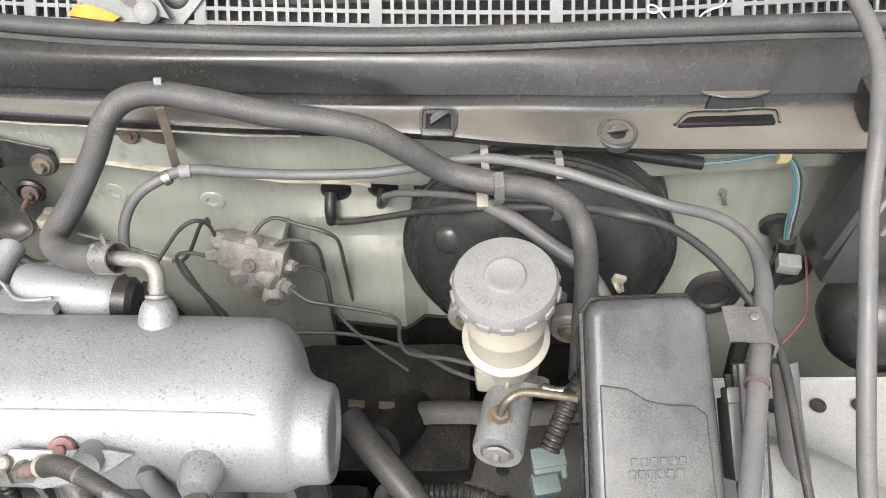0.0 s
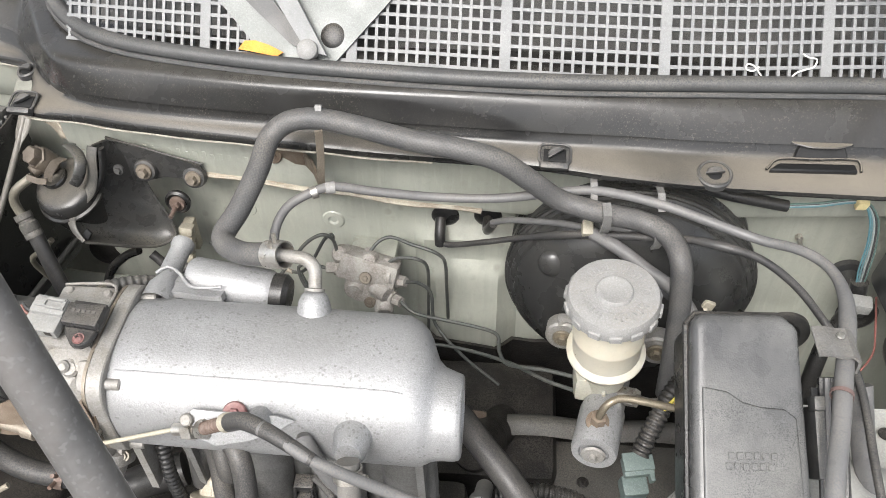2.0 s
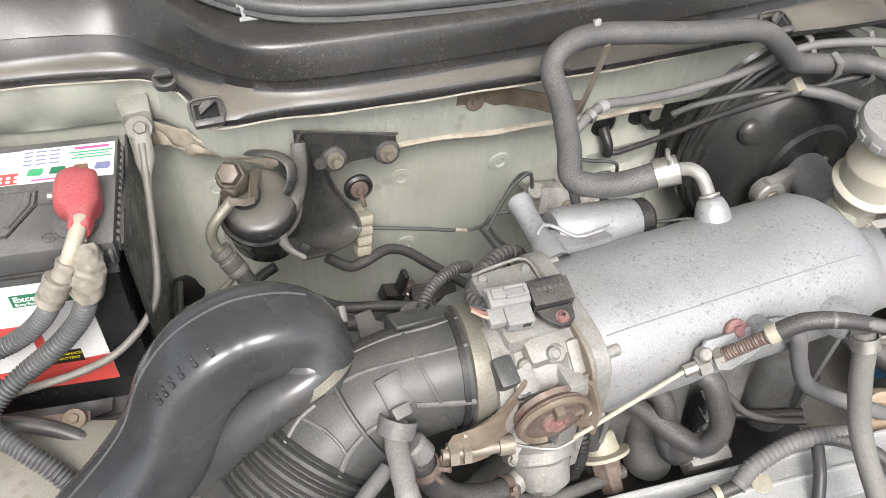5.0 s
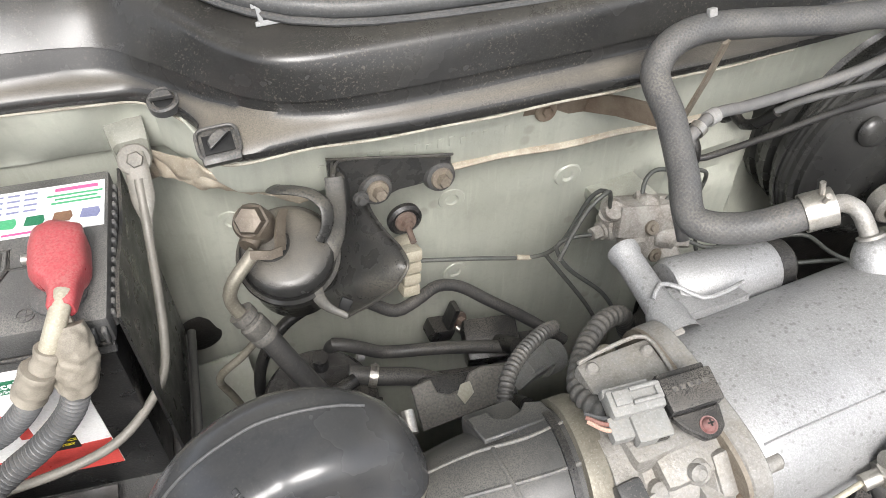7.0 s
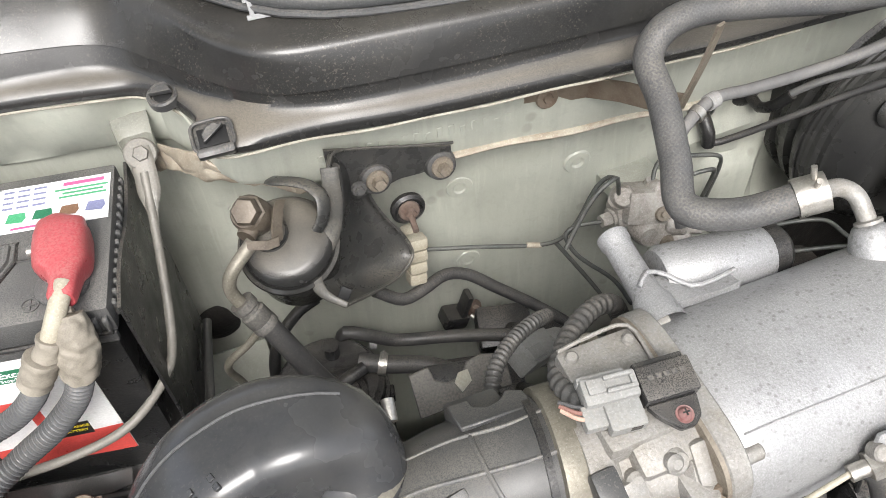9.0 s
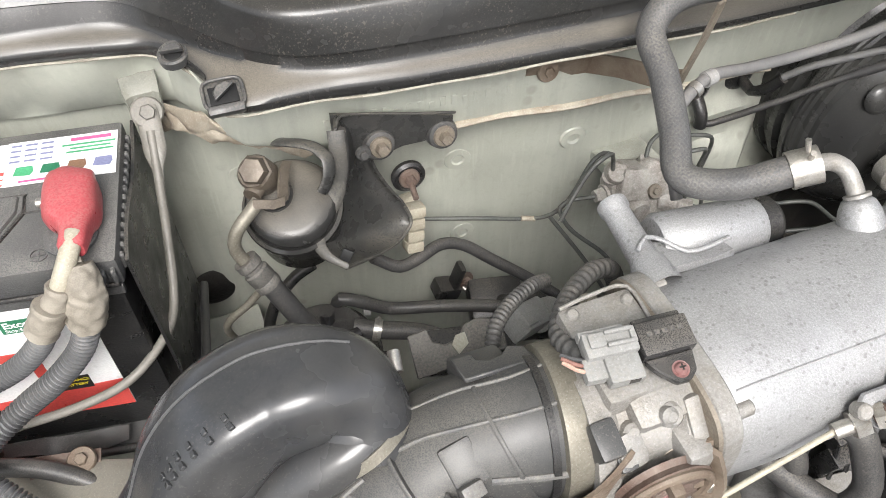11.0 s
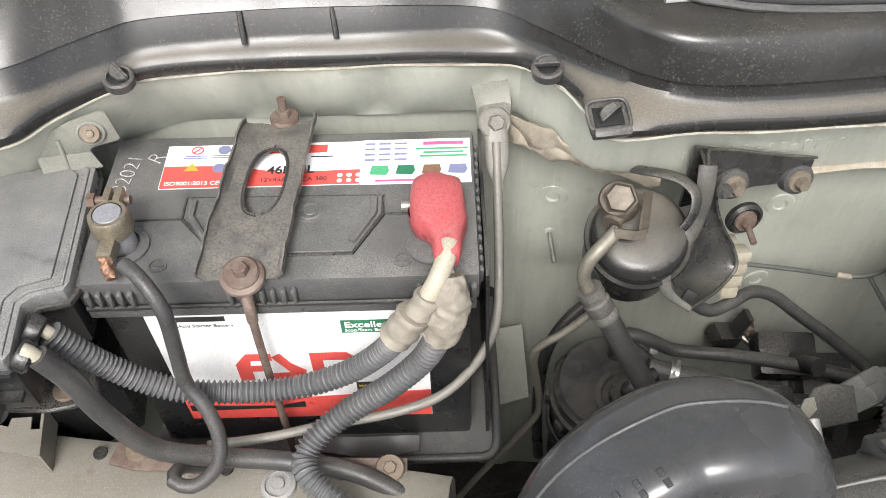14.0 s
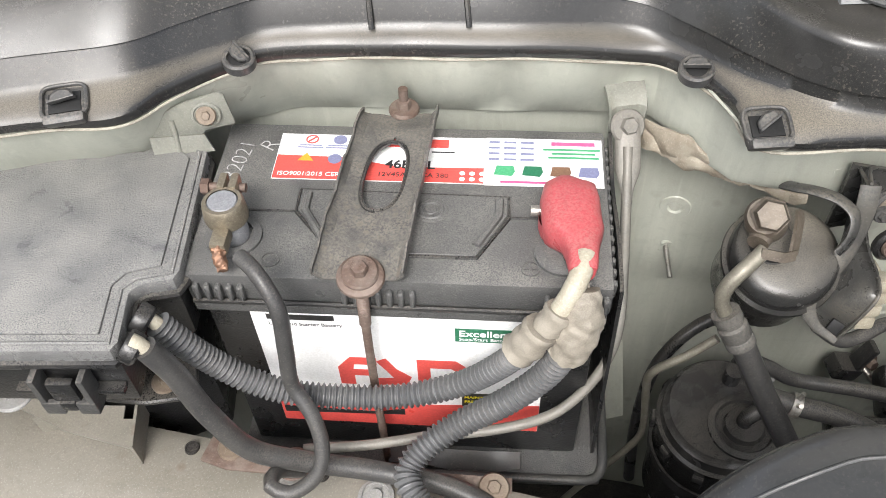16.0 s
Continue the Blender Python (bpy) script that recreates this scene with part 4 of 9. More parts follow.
# negative post with its clamp
neg = part("negative_post", put(join(lathe([(0.0098, 0.0), (0.0088, 0.028), (0.0078, 0.0295), (0, 0.0295)], 28, Matrix.Translation((0.0215, 0.030, 0.199)))), BAT), LEAD, battery)
part("post_collar", put(lathe([(0.016, 0.0), (0.016, 0.003), (0.0130, 0.004), (0.0115, 0.0045), (0.0115, 0.001)], 30, Matrix.Translation((0.0225, 0.028, 0.1985))), BAT), DUSTY, lid)
clampm = BAT @ Matrix.Translation((0.0215, 0.030, 0.2145)) @ Matrix.Diagonal((0.90, 0.92, 0.95, 1.0))
part("post_clamp", put(join(lathe([(0.0098, 0.0), (0.0132, 0.0), (0.0138, 0.002), (0.0128, 0.013), (0.0118, 0.0145), (0.0096, 0.0145)], 28), box((-0.0062, 0.010, 0.003), (-0.001, 0.0235, 0.016), 0.0018), box((0.001, 0.010, 0.003), (0.0062, 0.0235, 0.016), 0.0018), box((-0.005, -0.027, -0.006), (0.005, -0.010, 0.004), 0.002)), clampm), BRASSY, neg, "corroded brass clamp")
part("clamp_bolt", put(join(rod((-0.017, 0.017, 0.009), (0.010, 0.017, 0.009), 0.003, n=12), lathe([(0.0052, 0), (0.0052, 0.005), (0, 0.005)], 6, aim((-0.0175, 0.017, 0.009), (-0.006, 0.017, 0.009)))), clampm), RUSTY, neg)
part("copper_strands", put(rough_up(hose([(0.0, -0.024, -0.001), (0.001, -0.030, -0.004), (0.004, -0.036, -0.008)], lambda s, f: 0.0046 - 0.0014 * f, 22, 0.0006), 0.0014, 420), clampm), COPPER, neg, "frayed bare copper strands")

# positive post under the red cover
pos = part("positive_post", put(lathe([(0.0160, 0.0), (0.0160, 0.003), (0.0130, 0.004), (0.012, 0.0045), (0.0, 0.0045)], 30, Matrix.Translation((0.206, 0.023, 0.1985))), BAT), DUSTY, battery)
COVER = [(0.0660, 0.2080, 0.0050, 0.2125, 0.0045), (0.0645, 0.2080, 0.0105, 0.2122, 0.0090), (0.0595, 0.2083, 0.0148, 0.2120, 0.0122), (0.0500, 0.2088, 0.0160, 0.2118, 0.0137),
         (0.0360, 0.2094, 0.0163, 0.2115, 0.0142), (0.0280, 0.2102, 0.0158, 0.2120, 0.0135), (0.0225, 0.2114, 0.0138, 0.2132, 0.0117), (0.0165, 0.2132, 0.0100, 0.2148, 0.0092),
         (0.0080, 0.2140, 0.0082, 0.2158, 0.0083), (-0.0020, 0.2138, 0.0076, 0.2163, 0.0078), (-0.0040, 0.2138, 0.0066, 0.2163, 0.0068)]
part("red_cover", put(join(rough_up(loft([((cx, y, cz), (hw, 0, 0), (0, 0, hh)) for y, cx, hw, cz, hh in COVER], 36, 3.0), 0.0016, 95), lathe([(0.0150, 0.0), (0.0165, 0.006), (0.0165, 0.014)], 30, Matrix.Translation((0.208, 0.040, 0.199)))), BAT), RED, pos, "faded red vinyl terminal cover, dusty on top")
part("clamp_bolt", put(rod((0.1875, 0.047, 0.210), (0.198, 0.047, 0.210), 0.0032, n=10), BAT), STEEL, pos)

# hold-down strap and its rods
strap = thing("hold_down_strap", (-0.49, 1.02, 0.80), "rusty-edged black steel battery hold-down strap", "strap")
rows = []
for f in np.linspace(0, 1, 24):
    y = lerp(0.134, -0.004, f)
    c, w = lerp(0.1075, 0.0975, f), lerp(0.0225, 0.0235, f)
    h = 0.2070 - 0.004 * step(0.82, 1.0, f) - 0.003 * step(0.15, 0.0, f)
    hole = 1 - ((f - 0.43) / 0.215) ** 2
    hw = 0.0118 * math.sqrt(hole) if hole > 0 else 0.0
    rows.append((f, y, c, w, h, hw))


def strap_side(sign):
    out = []
    for f, y, c, w, h, hw in rows:
        wob = 0.0014 * math.sin(f * 21 + sign) + 0.0009 * math.sin(f * 57 + 2 * sign)
        out.append([(c + sign * lerp(hw, w, g), y, h + 0.0012 * (g > 0.55)) for g in (0.0, 0.12, 0.35, 0.6, 0.85)] + [(c + sign * (w + 0.001), y, h + 0.0045 + wob), (c + sign * (w + 0.0005), y, h + 0.0085 + wob)])
    return sheet(out, 0.0012)


bm = strap_side(1)
b2 = strap_side(-1)
part("plate", put(join(bm, b2), BAT), STRAPM, strap)
part("opening_rim", put(sweep([(lerp(0.1075, 0.0975, f) + 0.0122 * math.copysign(abs(math.cos(a)) ** 0.8, math.cos(a)), lerp(0.134, -0.004, f), 0.2076) for a in np.linspace(0, 2 * math.pi, 40) for f in (0.43 - 0.215 * math.copysign(abs(math.sin(a)) ** 0.8, math.sin(a)),)], 0.0013, 8), BAT), BLACK, strap)
bolt((BAT @ Vector((0.1085, 0.138, 0.2055))), (0, 0, 1), strap, RUSTY, 0.0105, 0.010, 0.009)
part("bolt_washer", put(lathe([(0, 0.0), (0.0132, 0.0), (0.0126, 0.002), (0.010, 0.0035), (0, 0.0035)], 26, pose(0.0985, -0.003, 0.2055, 16)), BAT), RUSTY, strap)
bolt((BAT @ Vector((0.0985, -0.003, 0.2090))), (0, -0.2, 1), strap, RUSTY, 0.0105, 0.0105, 0.009)
part("threaded_rod", put(rod((0.1085, 0.139, 0.10), (0.1085, 0.139, 0.222), 0.003, n=12), BAT), RUSTY, strap)
STRAPBOLT = [(0.0985, -0.004, 0.208), (0.0985, -0.0095, 0.17), (0.0985, -0.012, 0.10), (0.0985, -0.012, -0.005)]
part("hook_rod", put(hose(STRAPBOLT, 0.0026, 10), BAT), RUSTY, strap)
part("rod_thread", put(hose(STRAPBOLT[:2], lambda s, f: 0.0034 + 0.0003 * math.sin(s * 5000), 10, 0.0006), BAT), RUSTY, strap)

# tray and heat shield round the battery
tray = thing("battery_tray", (-0.49, 1.02, 0.585), "grey plastic battery tray with a raised rim", "tray")
part("floor", put(box((-0.006, -0.016, -0.012), (L + 0.014, D + 0.006, -0.001), 0.003), BAT), DUSTY, tray)
part("rim", put(hose([(-0.004, -0.016, 0.004), (0.08, -0.018, 0.002), (L + 0.004, -0.018, 0.0), (L + 0.013, -0.012, 0.0), (L + 0.015, 0.0, 0.004), (L + 0.015, D, 0.008)], 0.0036, 10), BAT), DUCT, tray)
part("side_shield", put(sheet([[(L + 0.0065 + 0.003 * f, lerp(0.004, D + 0.006, g), lerp(0.192, 0.0, f) + 0.004 * math.sin(7 * g)) for g in np.linspace(0, 1, 12)] for f in np.linspace(0, 1, 10)], 0.0022), BAT), BLACK, tray)
part("torn_flap", put(sheet([[(x, -0.0045 - 0.012 * g, 0.012 + 0.006 * math.sin(x * 70) * g - 0.006 * g) for g in np.linspace(0, 1, 4)] for x in np.linspace(0.10, 0.19, 14)], 0.001), BAT), DUCT, tray)

# ---------------------------------------------------------------- battery leads
cable = thing("earth_cable", (-0.55, 0.93, 0.70), "black earth cable from the negative post", "cable")
NEG = [(-0.5630, 0.9740, 0.8240), (-0.5557, 0.9637, 0.8234), (-0.5474, 0.9498, 0.8090), (-0.5483, 0.9428, 0.7771), (-0.5499, 0.9393, 0.7480), (-0.5418, 0.9275, 0.7336), (-0.5390, 0.9149, 0.7152), (-0.5453, 0.9051, 0.7008), (-0.5621, 0.9012, 0.6915), (-0.5731, 0.9066, 0.6937), (-0.5708, 0.9195, 0.6853), (-0.5583, 0.9288, 0.6638)]
part("jacket", hose(NEG, 0.0046, 14), RUBBER, cable)
part("lug", box((-0.573, 0.922, 0.655), (-0.556, 0.940, 0.660), 0.001), STEEL, cable)
lead = thing("positive_lead", (-0.50, 0.93, 0.72), "red-capped battery lead in ribbed grey conduit", "cable", "battery leads")
CONDUIT_A = [(-0.6134, 0.9620, 0.7927), (-0.6034, 0.9586, 0.7757), (-0.5926, 0.9575, 0.7568), (-0.5770, 0.9535, 0.7402), (-0.5564, 0.9486, 0.7275), (-0.5243, 0.9440, 0.7188), (-0.4873, 0.9388, 0.7172), (-0.4532, 0.9342, 0.7287), (-0.4304, 0.9298, 0.7500), (-0.4167, 0.9242, 0.7769)]
part("conduit", corrugated(CONDUIT_A, 0.0080, 0.0035), CONDUIT, lead)
part("core", hose([(-0.6215, 0.9655, 0.7990), (-0.6190, 0.9645, 0.7985), (-0.6120, 0.9615, 0.7905)], 0.0040, 14), CREAM, lead, "cream inner wire")
lead2 = thing("positive_lead", (-0.45, 0.92, 0.70), "battery lead in ribbed grey conduit running to the engine", "cable", "battery leads")
CONDUIT_B = [(-0.3930, 0.9213, 0.7790), (-0.4060, 0.9211, 0.7470), (-0.4290, 0.9204, 0.7240), (-0.4562, 0.9209, 0.7058), (-0.4804, 0.9141, 0.6949), (-0.4919, 0.9044, 0.6886), (-0.4913, 0.8907, 0.6862), (-0.4789, 0.8745, 0.6813), (-0.460, 0.852, 0.668), (-0.44, 0.825, 0.64)]
part("conduit", corrugated(CONDUIT_B, 0.0086, 0.0036), CONDUIT, lead2)
part("sleeve", hose([(-0.3835, 0.9460, 0.8180), (-0.3880, 0.9370, 0.8165), (-0.3960, 0.9285, 0.8080), (-0.4050, 0.9250, 0.7940), (-0.4100, 0.9245, 0.7860)], 0.0058, 16), CREAM, lead2, "cream plastic sleeve")
part("tape_collar", rough_up(hose([(-0.4010, 0.9262, 0.8005), (-0.4050, 0.9250, 0.7935), (-0.4080, 0.9246, 0.7880)], lambda s, f: 0.0080 + 0.0006 * math.sin(f * 9), 18, 0.002), 0.0012, 160), TAPE, lead2)
part("taped_end", rough_up(hose([(-0.4105, 0.9248, 0.7880), (-0.4160, 0.9245, 0.7790), (-0.4225, 0.9262, 0.7680)], lambda s, f: 0.0102 + 0.0006 * math.sin(f * 14), 22, 0.002), 0.0010, 220), TAPE, lead, "grey cloth tape round the conduit end")
part("tape_wrap", rough_up(hose([(-0.3870, 0.9320, 0.8080), (-0.3885, 0.9270, 0.8010), (-0.3900, 0.9235, 0.7900), (-0.3935, 0.9215, 0.7780), (-0.3975, 0.9213, 0.7680)], lambda s, f: 0.0078 + 0.0044 * step(0.0, 0.4, f) + 0.0003 * math.sin(f * 12), 36, 0.0009), 0.0017, 210, 3.0), TAPE, lead2, "loose crumpled grey cloth tape")
part("tape_flap", rough_up(sheet([[(-0.3860 - 0.026 * f + 0.004 * g, 0.9335 - 0.003 * f + 0.005 * g, 0.8085 - 0.010 * f - 0.012 * g * (1 - 0.7 * f) + 0.004 * math.sin(5 * f)) for g in np.linspace(0, 1, 10)] for f in np.linspace(0, 1, 14)], 0.0007), 0.004, 110, 1.0), TAPE, lead2)
part("tape_flap", rough_up(sheet([[(-0.3800 - 0.008 * f, 0.9255 - 0.004 * f + 0.003 * g, 0.7960 - 0.024 * f + 0.008 * g) for g in np.linspace(0, 1, 8)] for f in np.linspace(0, 1, 10)], 0.0007), 0.005, 120, 6.0), TAPE, lead2)
lead3 = thing("starter_cable", (-0.56, 0.93, 0.68), "thick black cable along the beige rail", "cable")
part("jacket", hose([(-0.6161, 0.9403, 0.8034), (-0.6075, 0.9377, 0.7805), (-0.5985, 0.9320, 0.7451), (-0.5822, 0.9277, 0.7031), (-0.5553, 0.9253, 0.6828), (-0.5154, 0.9187, 0.6690), (-0.4747, 0.9058, 0.6617), (-0.4518, 0.8932, 0.6563), (-0.42, 0.87, 0.64)], 0.0066, 16), RUBBER, lead3)
part("core", hose([(-0.6215, 0.9420, 0.8085), (-0.6190, 0.9410, 0.8070), (-0.6130, 0.9392, 0.7960)], 0.0042, 14), CREAM, lead3, "cream inner wire")
RODM = mat("weathered_rod_paint", (0.145, 0.138, 0.122), 0.45, 0.1, (0.20, 0.188, 0.165), 0.7, 60, dust=0.3, bump=0.2)
stay = thing("support_rod", (-0.35, 0.98, 0.66), "grey painted stay rod bolted beside the battery", "rod")
BROWN = [(-0.5554, 0.9189, 0.673), (-0.5132, 0.9169, 0.672), (-0.4762, 0.9166, 0.6739), (-0.4319, 0.9126, 0.6798), (-0.397, 0.9138, 0.6869), (-0.3726, 0.9242, 0.6957), (-0.354, 0.9404, 0.7053), (-0.346, 0.953, 0.722), (-0.339, 0.981, 0.745), (-0.33, 1.026, 0.781), (-0.3275, 1.04, 0.793)]
part("rod", hose(BROWN, 0.0034, 12), RODM, stay)
part("flat_end", hose([(-0.3325, 1.012, 0.770), (-0.3300, 1.024, 0.779), (-0.3275, 1.038, 0.790), (-0.3265, 1.048, 0.799), (-0.3260, 1.054, 0.804)], lambda s, f: 0.0036 + 0.0046 * step(0.1, 0.45, f), 16, 0.004, flat=0.32), RODM, stay)
part("bracket", sheet([[(-0.3255 + (g - 0.5) * curve1([0, 0.35, 0.6, 1], [0.028, 0.027, 0.025, 0.023], f), lerp(1.086, 1.0585, step(0.25, 0.62, f)) - 0.0035 * max(0, abs(2 * g - 1) - 0.7) / 0.3 * step(0.3, 0.6, f), lerp(0.839, 0.794, f)) for g in np.linspace(0, 1, 12)] for f in np.linspace(0, 1, 16)], 0.0016), BRACKETP, stay)
bolt((-0.3262, 1.051, 0.801), (0.1, -0.75, 0.65), stay, RODM, 0.0125, 0.0115, 0.008)

# ---------------------------------------------------------------- fuse box and beige rail
fuse = thing("main_fuse_box", (-0.67, 1.03, 0.70), "dusty black plastic fuse box with a flat lid", "fuse box")
FL = [(-0.860, 1.142), (-0.5960, 1.0920), (-0.5885, 1.0890), (-0.5855, 1.0800), (-0.5995, 0.9880), (-0.6030, 0.9820), (-0.6200, 0.9820), (-0.6262, 0.9775), (-0.6295, 0.9460), (-0.6335, 0.9405), (-0.690, 0.9508), (-0.860, 0.985)]


FIN = [(-0.852, 1.130), (-0.6010, 1.0825), (-0.5960, 1.0760), (-0.6095, 0.9920), (-0.6280, 0.9905), (-0.6355, 0.9830), (-0.6395, 0.9515), (-0.6920, 0.9615), (-0.852, 0.996)]
FOUT = [(-0.856, 1.138), (-0.5945, 1.0885), (-0.5900, 1.0790), (-0.6040, 0.9860), (-0.6230, 0.9860), (-0.6305, 0.9800), (-0.6340, 0.9455), (-0.6900, 0.9555), (-0.856, 0.989)]
part("lid", prism(FL, 0.7925, 0.8045, 0.0022, 2), LIDM, fuse, "dusty black lid with a stepped edge")
part("lid_panel", prism(FIN, 0.8040, 0.8062, 0.0014, 2), LIDM, fuse)
part("lid_rim", sweep([(x, y, 0.7925) for x, y in FL] + [(*FL[0], 0.7925)], 0.0028, 8), BLACK, fuse)
part("lid_ridge", sweep([(x, y, 0.8046) for x, y in FOUT[:8]], 0.0013, 8), LIDM, fuse)
part("body", prism(FOUT, 0.747, 0.793, 0.003), BLACK, fuse)
# Carried far down, added to keep the gap beside the battery black.
part("body_skirt", prism([(-0.852, 1.130), (-0.606, 1.078), (-0.614, 1.010), (-0.650, 1.000), (-0.852, 1.045)], 0.600, 0.749, 0.002), BLACK, fuse)
part("latch_ledge", put(box((-0.030, -0.003, -0.004), (0.030, 0.004, 0.000), 0.001), Matrix.Translation((-0.6665, 0.9478, 0.768)) @ pose(0, 0, 0, 0, 0, -11)), BLACK, fuse)
LATCH = Matrix.Translation((-0.6665, 0.9458, 0.775)) @ pose(0, 0, 0, 0, 0, -11)
latch = part("latch", put(join(box((-0.0150, -0.0075, -0.020), (-0.0112, 0.004, 0.012), 0.001), box((0.0112, -0.0075, -0.020), (0.0150, 0.004, 0.012), 0.001), box((-0.0150, -0.0080, -0.020), (-0.0040, -0.0045, -0.009), 0.001), box((0.0040, -0.0080, -0.020), (0.0150, -0.0045, -0.009), 0.001)), LATCH), CLIPM, fuse)
part("latch_tongue", put(join(box((-0.0075, -0.0065, -0.010), (0.0075, -0.001, 0.008), 0.002), box((-0.0045, -0.0085, -0.016), (0.0045, -0.004, -0.008), 0.0015)), LATCH), BLACK, latch)
for x, y, z in ((-0.6215, 0.9655, 0.7955), (-0.6235, 0.9430, 0.8020)):
    part("cable_nozzle", lathe([(0.0058, 0.001), (0.0060, 0), (0.0084, 0), (0.0092, 0.0015), (0.0088, 0.0075), (0.0074, 0.009), (0.0058, 0.009), (0.0056, 0.001)], 28, aim((x - 0.003, y + 0.001, z + 0.002), (x + 0.008, y - 0.004, z - 0.005))), BLACK, fuse)
part("foot", prism([(-0.664, 1.02), (-0.612, 1.01), (-0.6085, 0.964), (-0.616, 0.956), (-0.640, 0.957), (-0.664, 0.964)], 0.7215, 0.7255, 0.0012, 1), BLACK, fuse)
bolt((-0.6280, 0.9695, 0.7255), (0, -0.1, 1), fuse, RUST_PALE, 0.0075, 0.0085, 0.006)
part("leg", box((-0.72, 1.05, 0.60), (-0.68, 1.08, 0.72), 0.003), BLACK, fuse)

front_rail = thing("side_rail", (-0.62, 0.90, 0.60), "beige painted body rail with rusty bolts", "body rail")
RAILB = [(-0.86, 1.075), (-0.768, 1.034), (-0.695, 1.003), (-0.667, 0.989), (-0.595, 0.960), (-0.53, 0.936), (-0.467, 0.914), (-0.40, 0.885)]
rows = []
for x, y in RAILB:
    rows.append([(x + 0.004, y + 0.004, 0.50), (x + 0.002, y + 0.002, 0.640), (x, y, 0.650), (x - 0.004, y - 0.008, 0.6545), (x - 0.012, y - 0.030, 0.655), (x - 0.024, y - 0.058, 0.652), (x - 0.028, y - 0.066, 0.645), (x - 0.05, y - 0.12, 0.630), (x - 0.056, y - 0.130, 0.61), (x - 0.058, y - 0.135, 0.50)])
part("rail_panel", sheet(rows, 0.002), BEIGE, front_rail)
rm = pose(-0.599, 0.982, 0.6565, 0, 0, -11.45)
# Holes are dark discs on the rail, their inner shade given by colour.
for x, y in ((-0.0264, -0.0258), (0.062, -0.043)):
    part("hole", put(lathe([(0, 0.0002), (0.0032, 0.0002), (0.0034, 0.0008), (0.0046, 0.0008), (0.0050, -0.001)], 18, Matrix.Translation((x, y, -0.001))), rm), DARK, front_rail)
part("rust_bracket", put(prism([(-0.018, -0.036), (-0.012, -0.016), (0.014, -0.019), (0.046, -0.034), (0.040, -0.045), (0.0, -0.042)], 0.0, 0.003, 0.001), rm), RUSTY, front_rail, "rusty red bracket")
bolt(rm @ Vector((0.0014, -0.0275, 0.003)), (0, 0, 1), front_rail, RUST_PALE, 0.0085, 0.009, 0.006)
bolt(rm @ Vector((0.044, -0.038, 0.002)), (0, 0, 1), front_rail, RUSTY, 0.011, 0.012, 0.006)

part("rubber_plug", put(lathe([(0.0, 0.006), (0.004, 0.006), (0.0045, 0.0035), (0.0085, 0.003), (0.009, 0.005), (0.0115, 0.004), (0.012, 0.0)], 26, Matrix.Translation((0.0985, -0.058, -0.002))), rm), CAPGREY, front_rail)
plate = thing("notched_plate", (-0.70, 0.98, 0.655), "beige notched steel plate on the rail", "bracket")
part("plate", prism([(-0.800, 1.052), (-0.7501, 1.0252), (-0.7259, 1.0114), (-0.6847, 0.9859), (-0.6826, 0.9924), (-0.6692, 0.9898), (-0.6697, 0.9800), (-0.6623, 0.9786), (-0.6620, 0.9567), (-0.7074, 0.9782), (-0.7474, 1.0069), (-0.800, 1.034)], 0.6735, 0.6750), BEIGE, plate)
part("fin", prism([(-0.6632, 0.9560), (-0.6612, 0.9560), (-0.6592, 0.9930), (-0.6612, 0.9930)], 0.655, 0.6790), BEIGE, plate)
part("leg", box((-0.730, 0.992, 0.640), (-0.70, 0.996, 0.674)), BEIGE, plate)
part("rubber_edge", hose([(-0.80, 1.062, 0.679), (-0.7520, 1.0330, 0.679), (-0.7240, 1.0180, 0.678), (-0.6880, 0.9940, 0.676)], 0.0055, 10, flat=0.7), RUBBER_GREY, plate)
bolt((-0.7440, 1.0115, 0.675), (0, 0, 1), plate, CAPGREY, 0.012, 0.0135, 0.008)
tab = thing("rust_tab", (-0.455, 0.885, 0.63), "rusty bracket tab in front of the battery", "bracket")
part("tab", put(join(box((-0.024, -0.008, 0.0), (0.022, 0.008, 0.002), 0.0008), box((0.004, -0.014, -0.012), (0.02, -0.008, 0.002), 0.0008)), pose(-0.450, 0.902, 0.652, 12, 6, -12)), RUSTY, tab)
bolt((-0.440, 0.899, 0.655), (0, -0.2, 1), tab, RUST_PALE, 0.010, 0.010, 0.006)
part("strut", box((-0.46, 0.88, 0.55), (-0.44, 0.90, 0.652)), DARK, tab)
# bolted corner bracket behind the battery
cb = thing("corner_bracket", (-0.59, 1.10, 0.82), "grey-green bolted corner bracket under the cowl", "bracket")
part("plate", put(prism([(-0.6171, 0.8165), (-0.6063, 0.8345), (-0.5900, 0.8400), (-0.5700, 0.8440), (-0.5672, 0.8425), (-0.5648, 0.8210), (-0.5660, 0.8192), (-0.5834, 0.8172), (-0.5860, 0.8140)], -0.0014, 0.0014, 0.0011, 2), pose(0, 1.0865, 0, 90)), BRACKETP, cb)
part("foot", sheet([[(lerp(-0.6175, -0.5850 + 0.004 * f, g), lerp(1.0860, 1.0830, f), lerp(0.8175 - 0.003 * g, 0.803, f)) for g in np.linspace(0, 1, 8)] for f in np.linspace(0, 1, 6)], 0.0018), BRACKETP, cb)
part("bead", sweep([(-0.6015, 1.0858, 0.8285), (-0.6018, 1.0850, 0.8180), (-0.6020, 1.0825, 0.8050)], lambda s, f: 0.0018, 10), BRACKETP, cb)
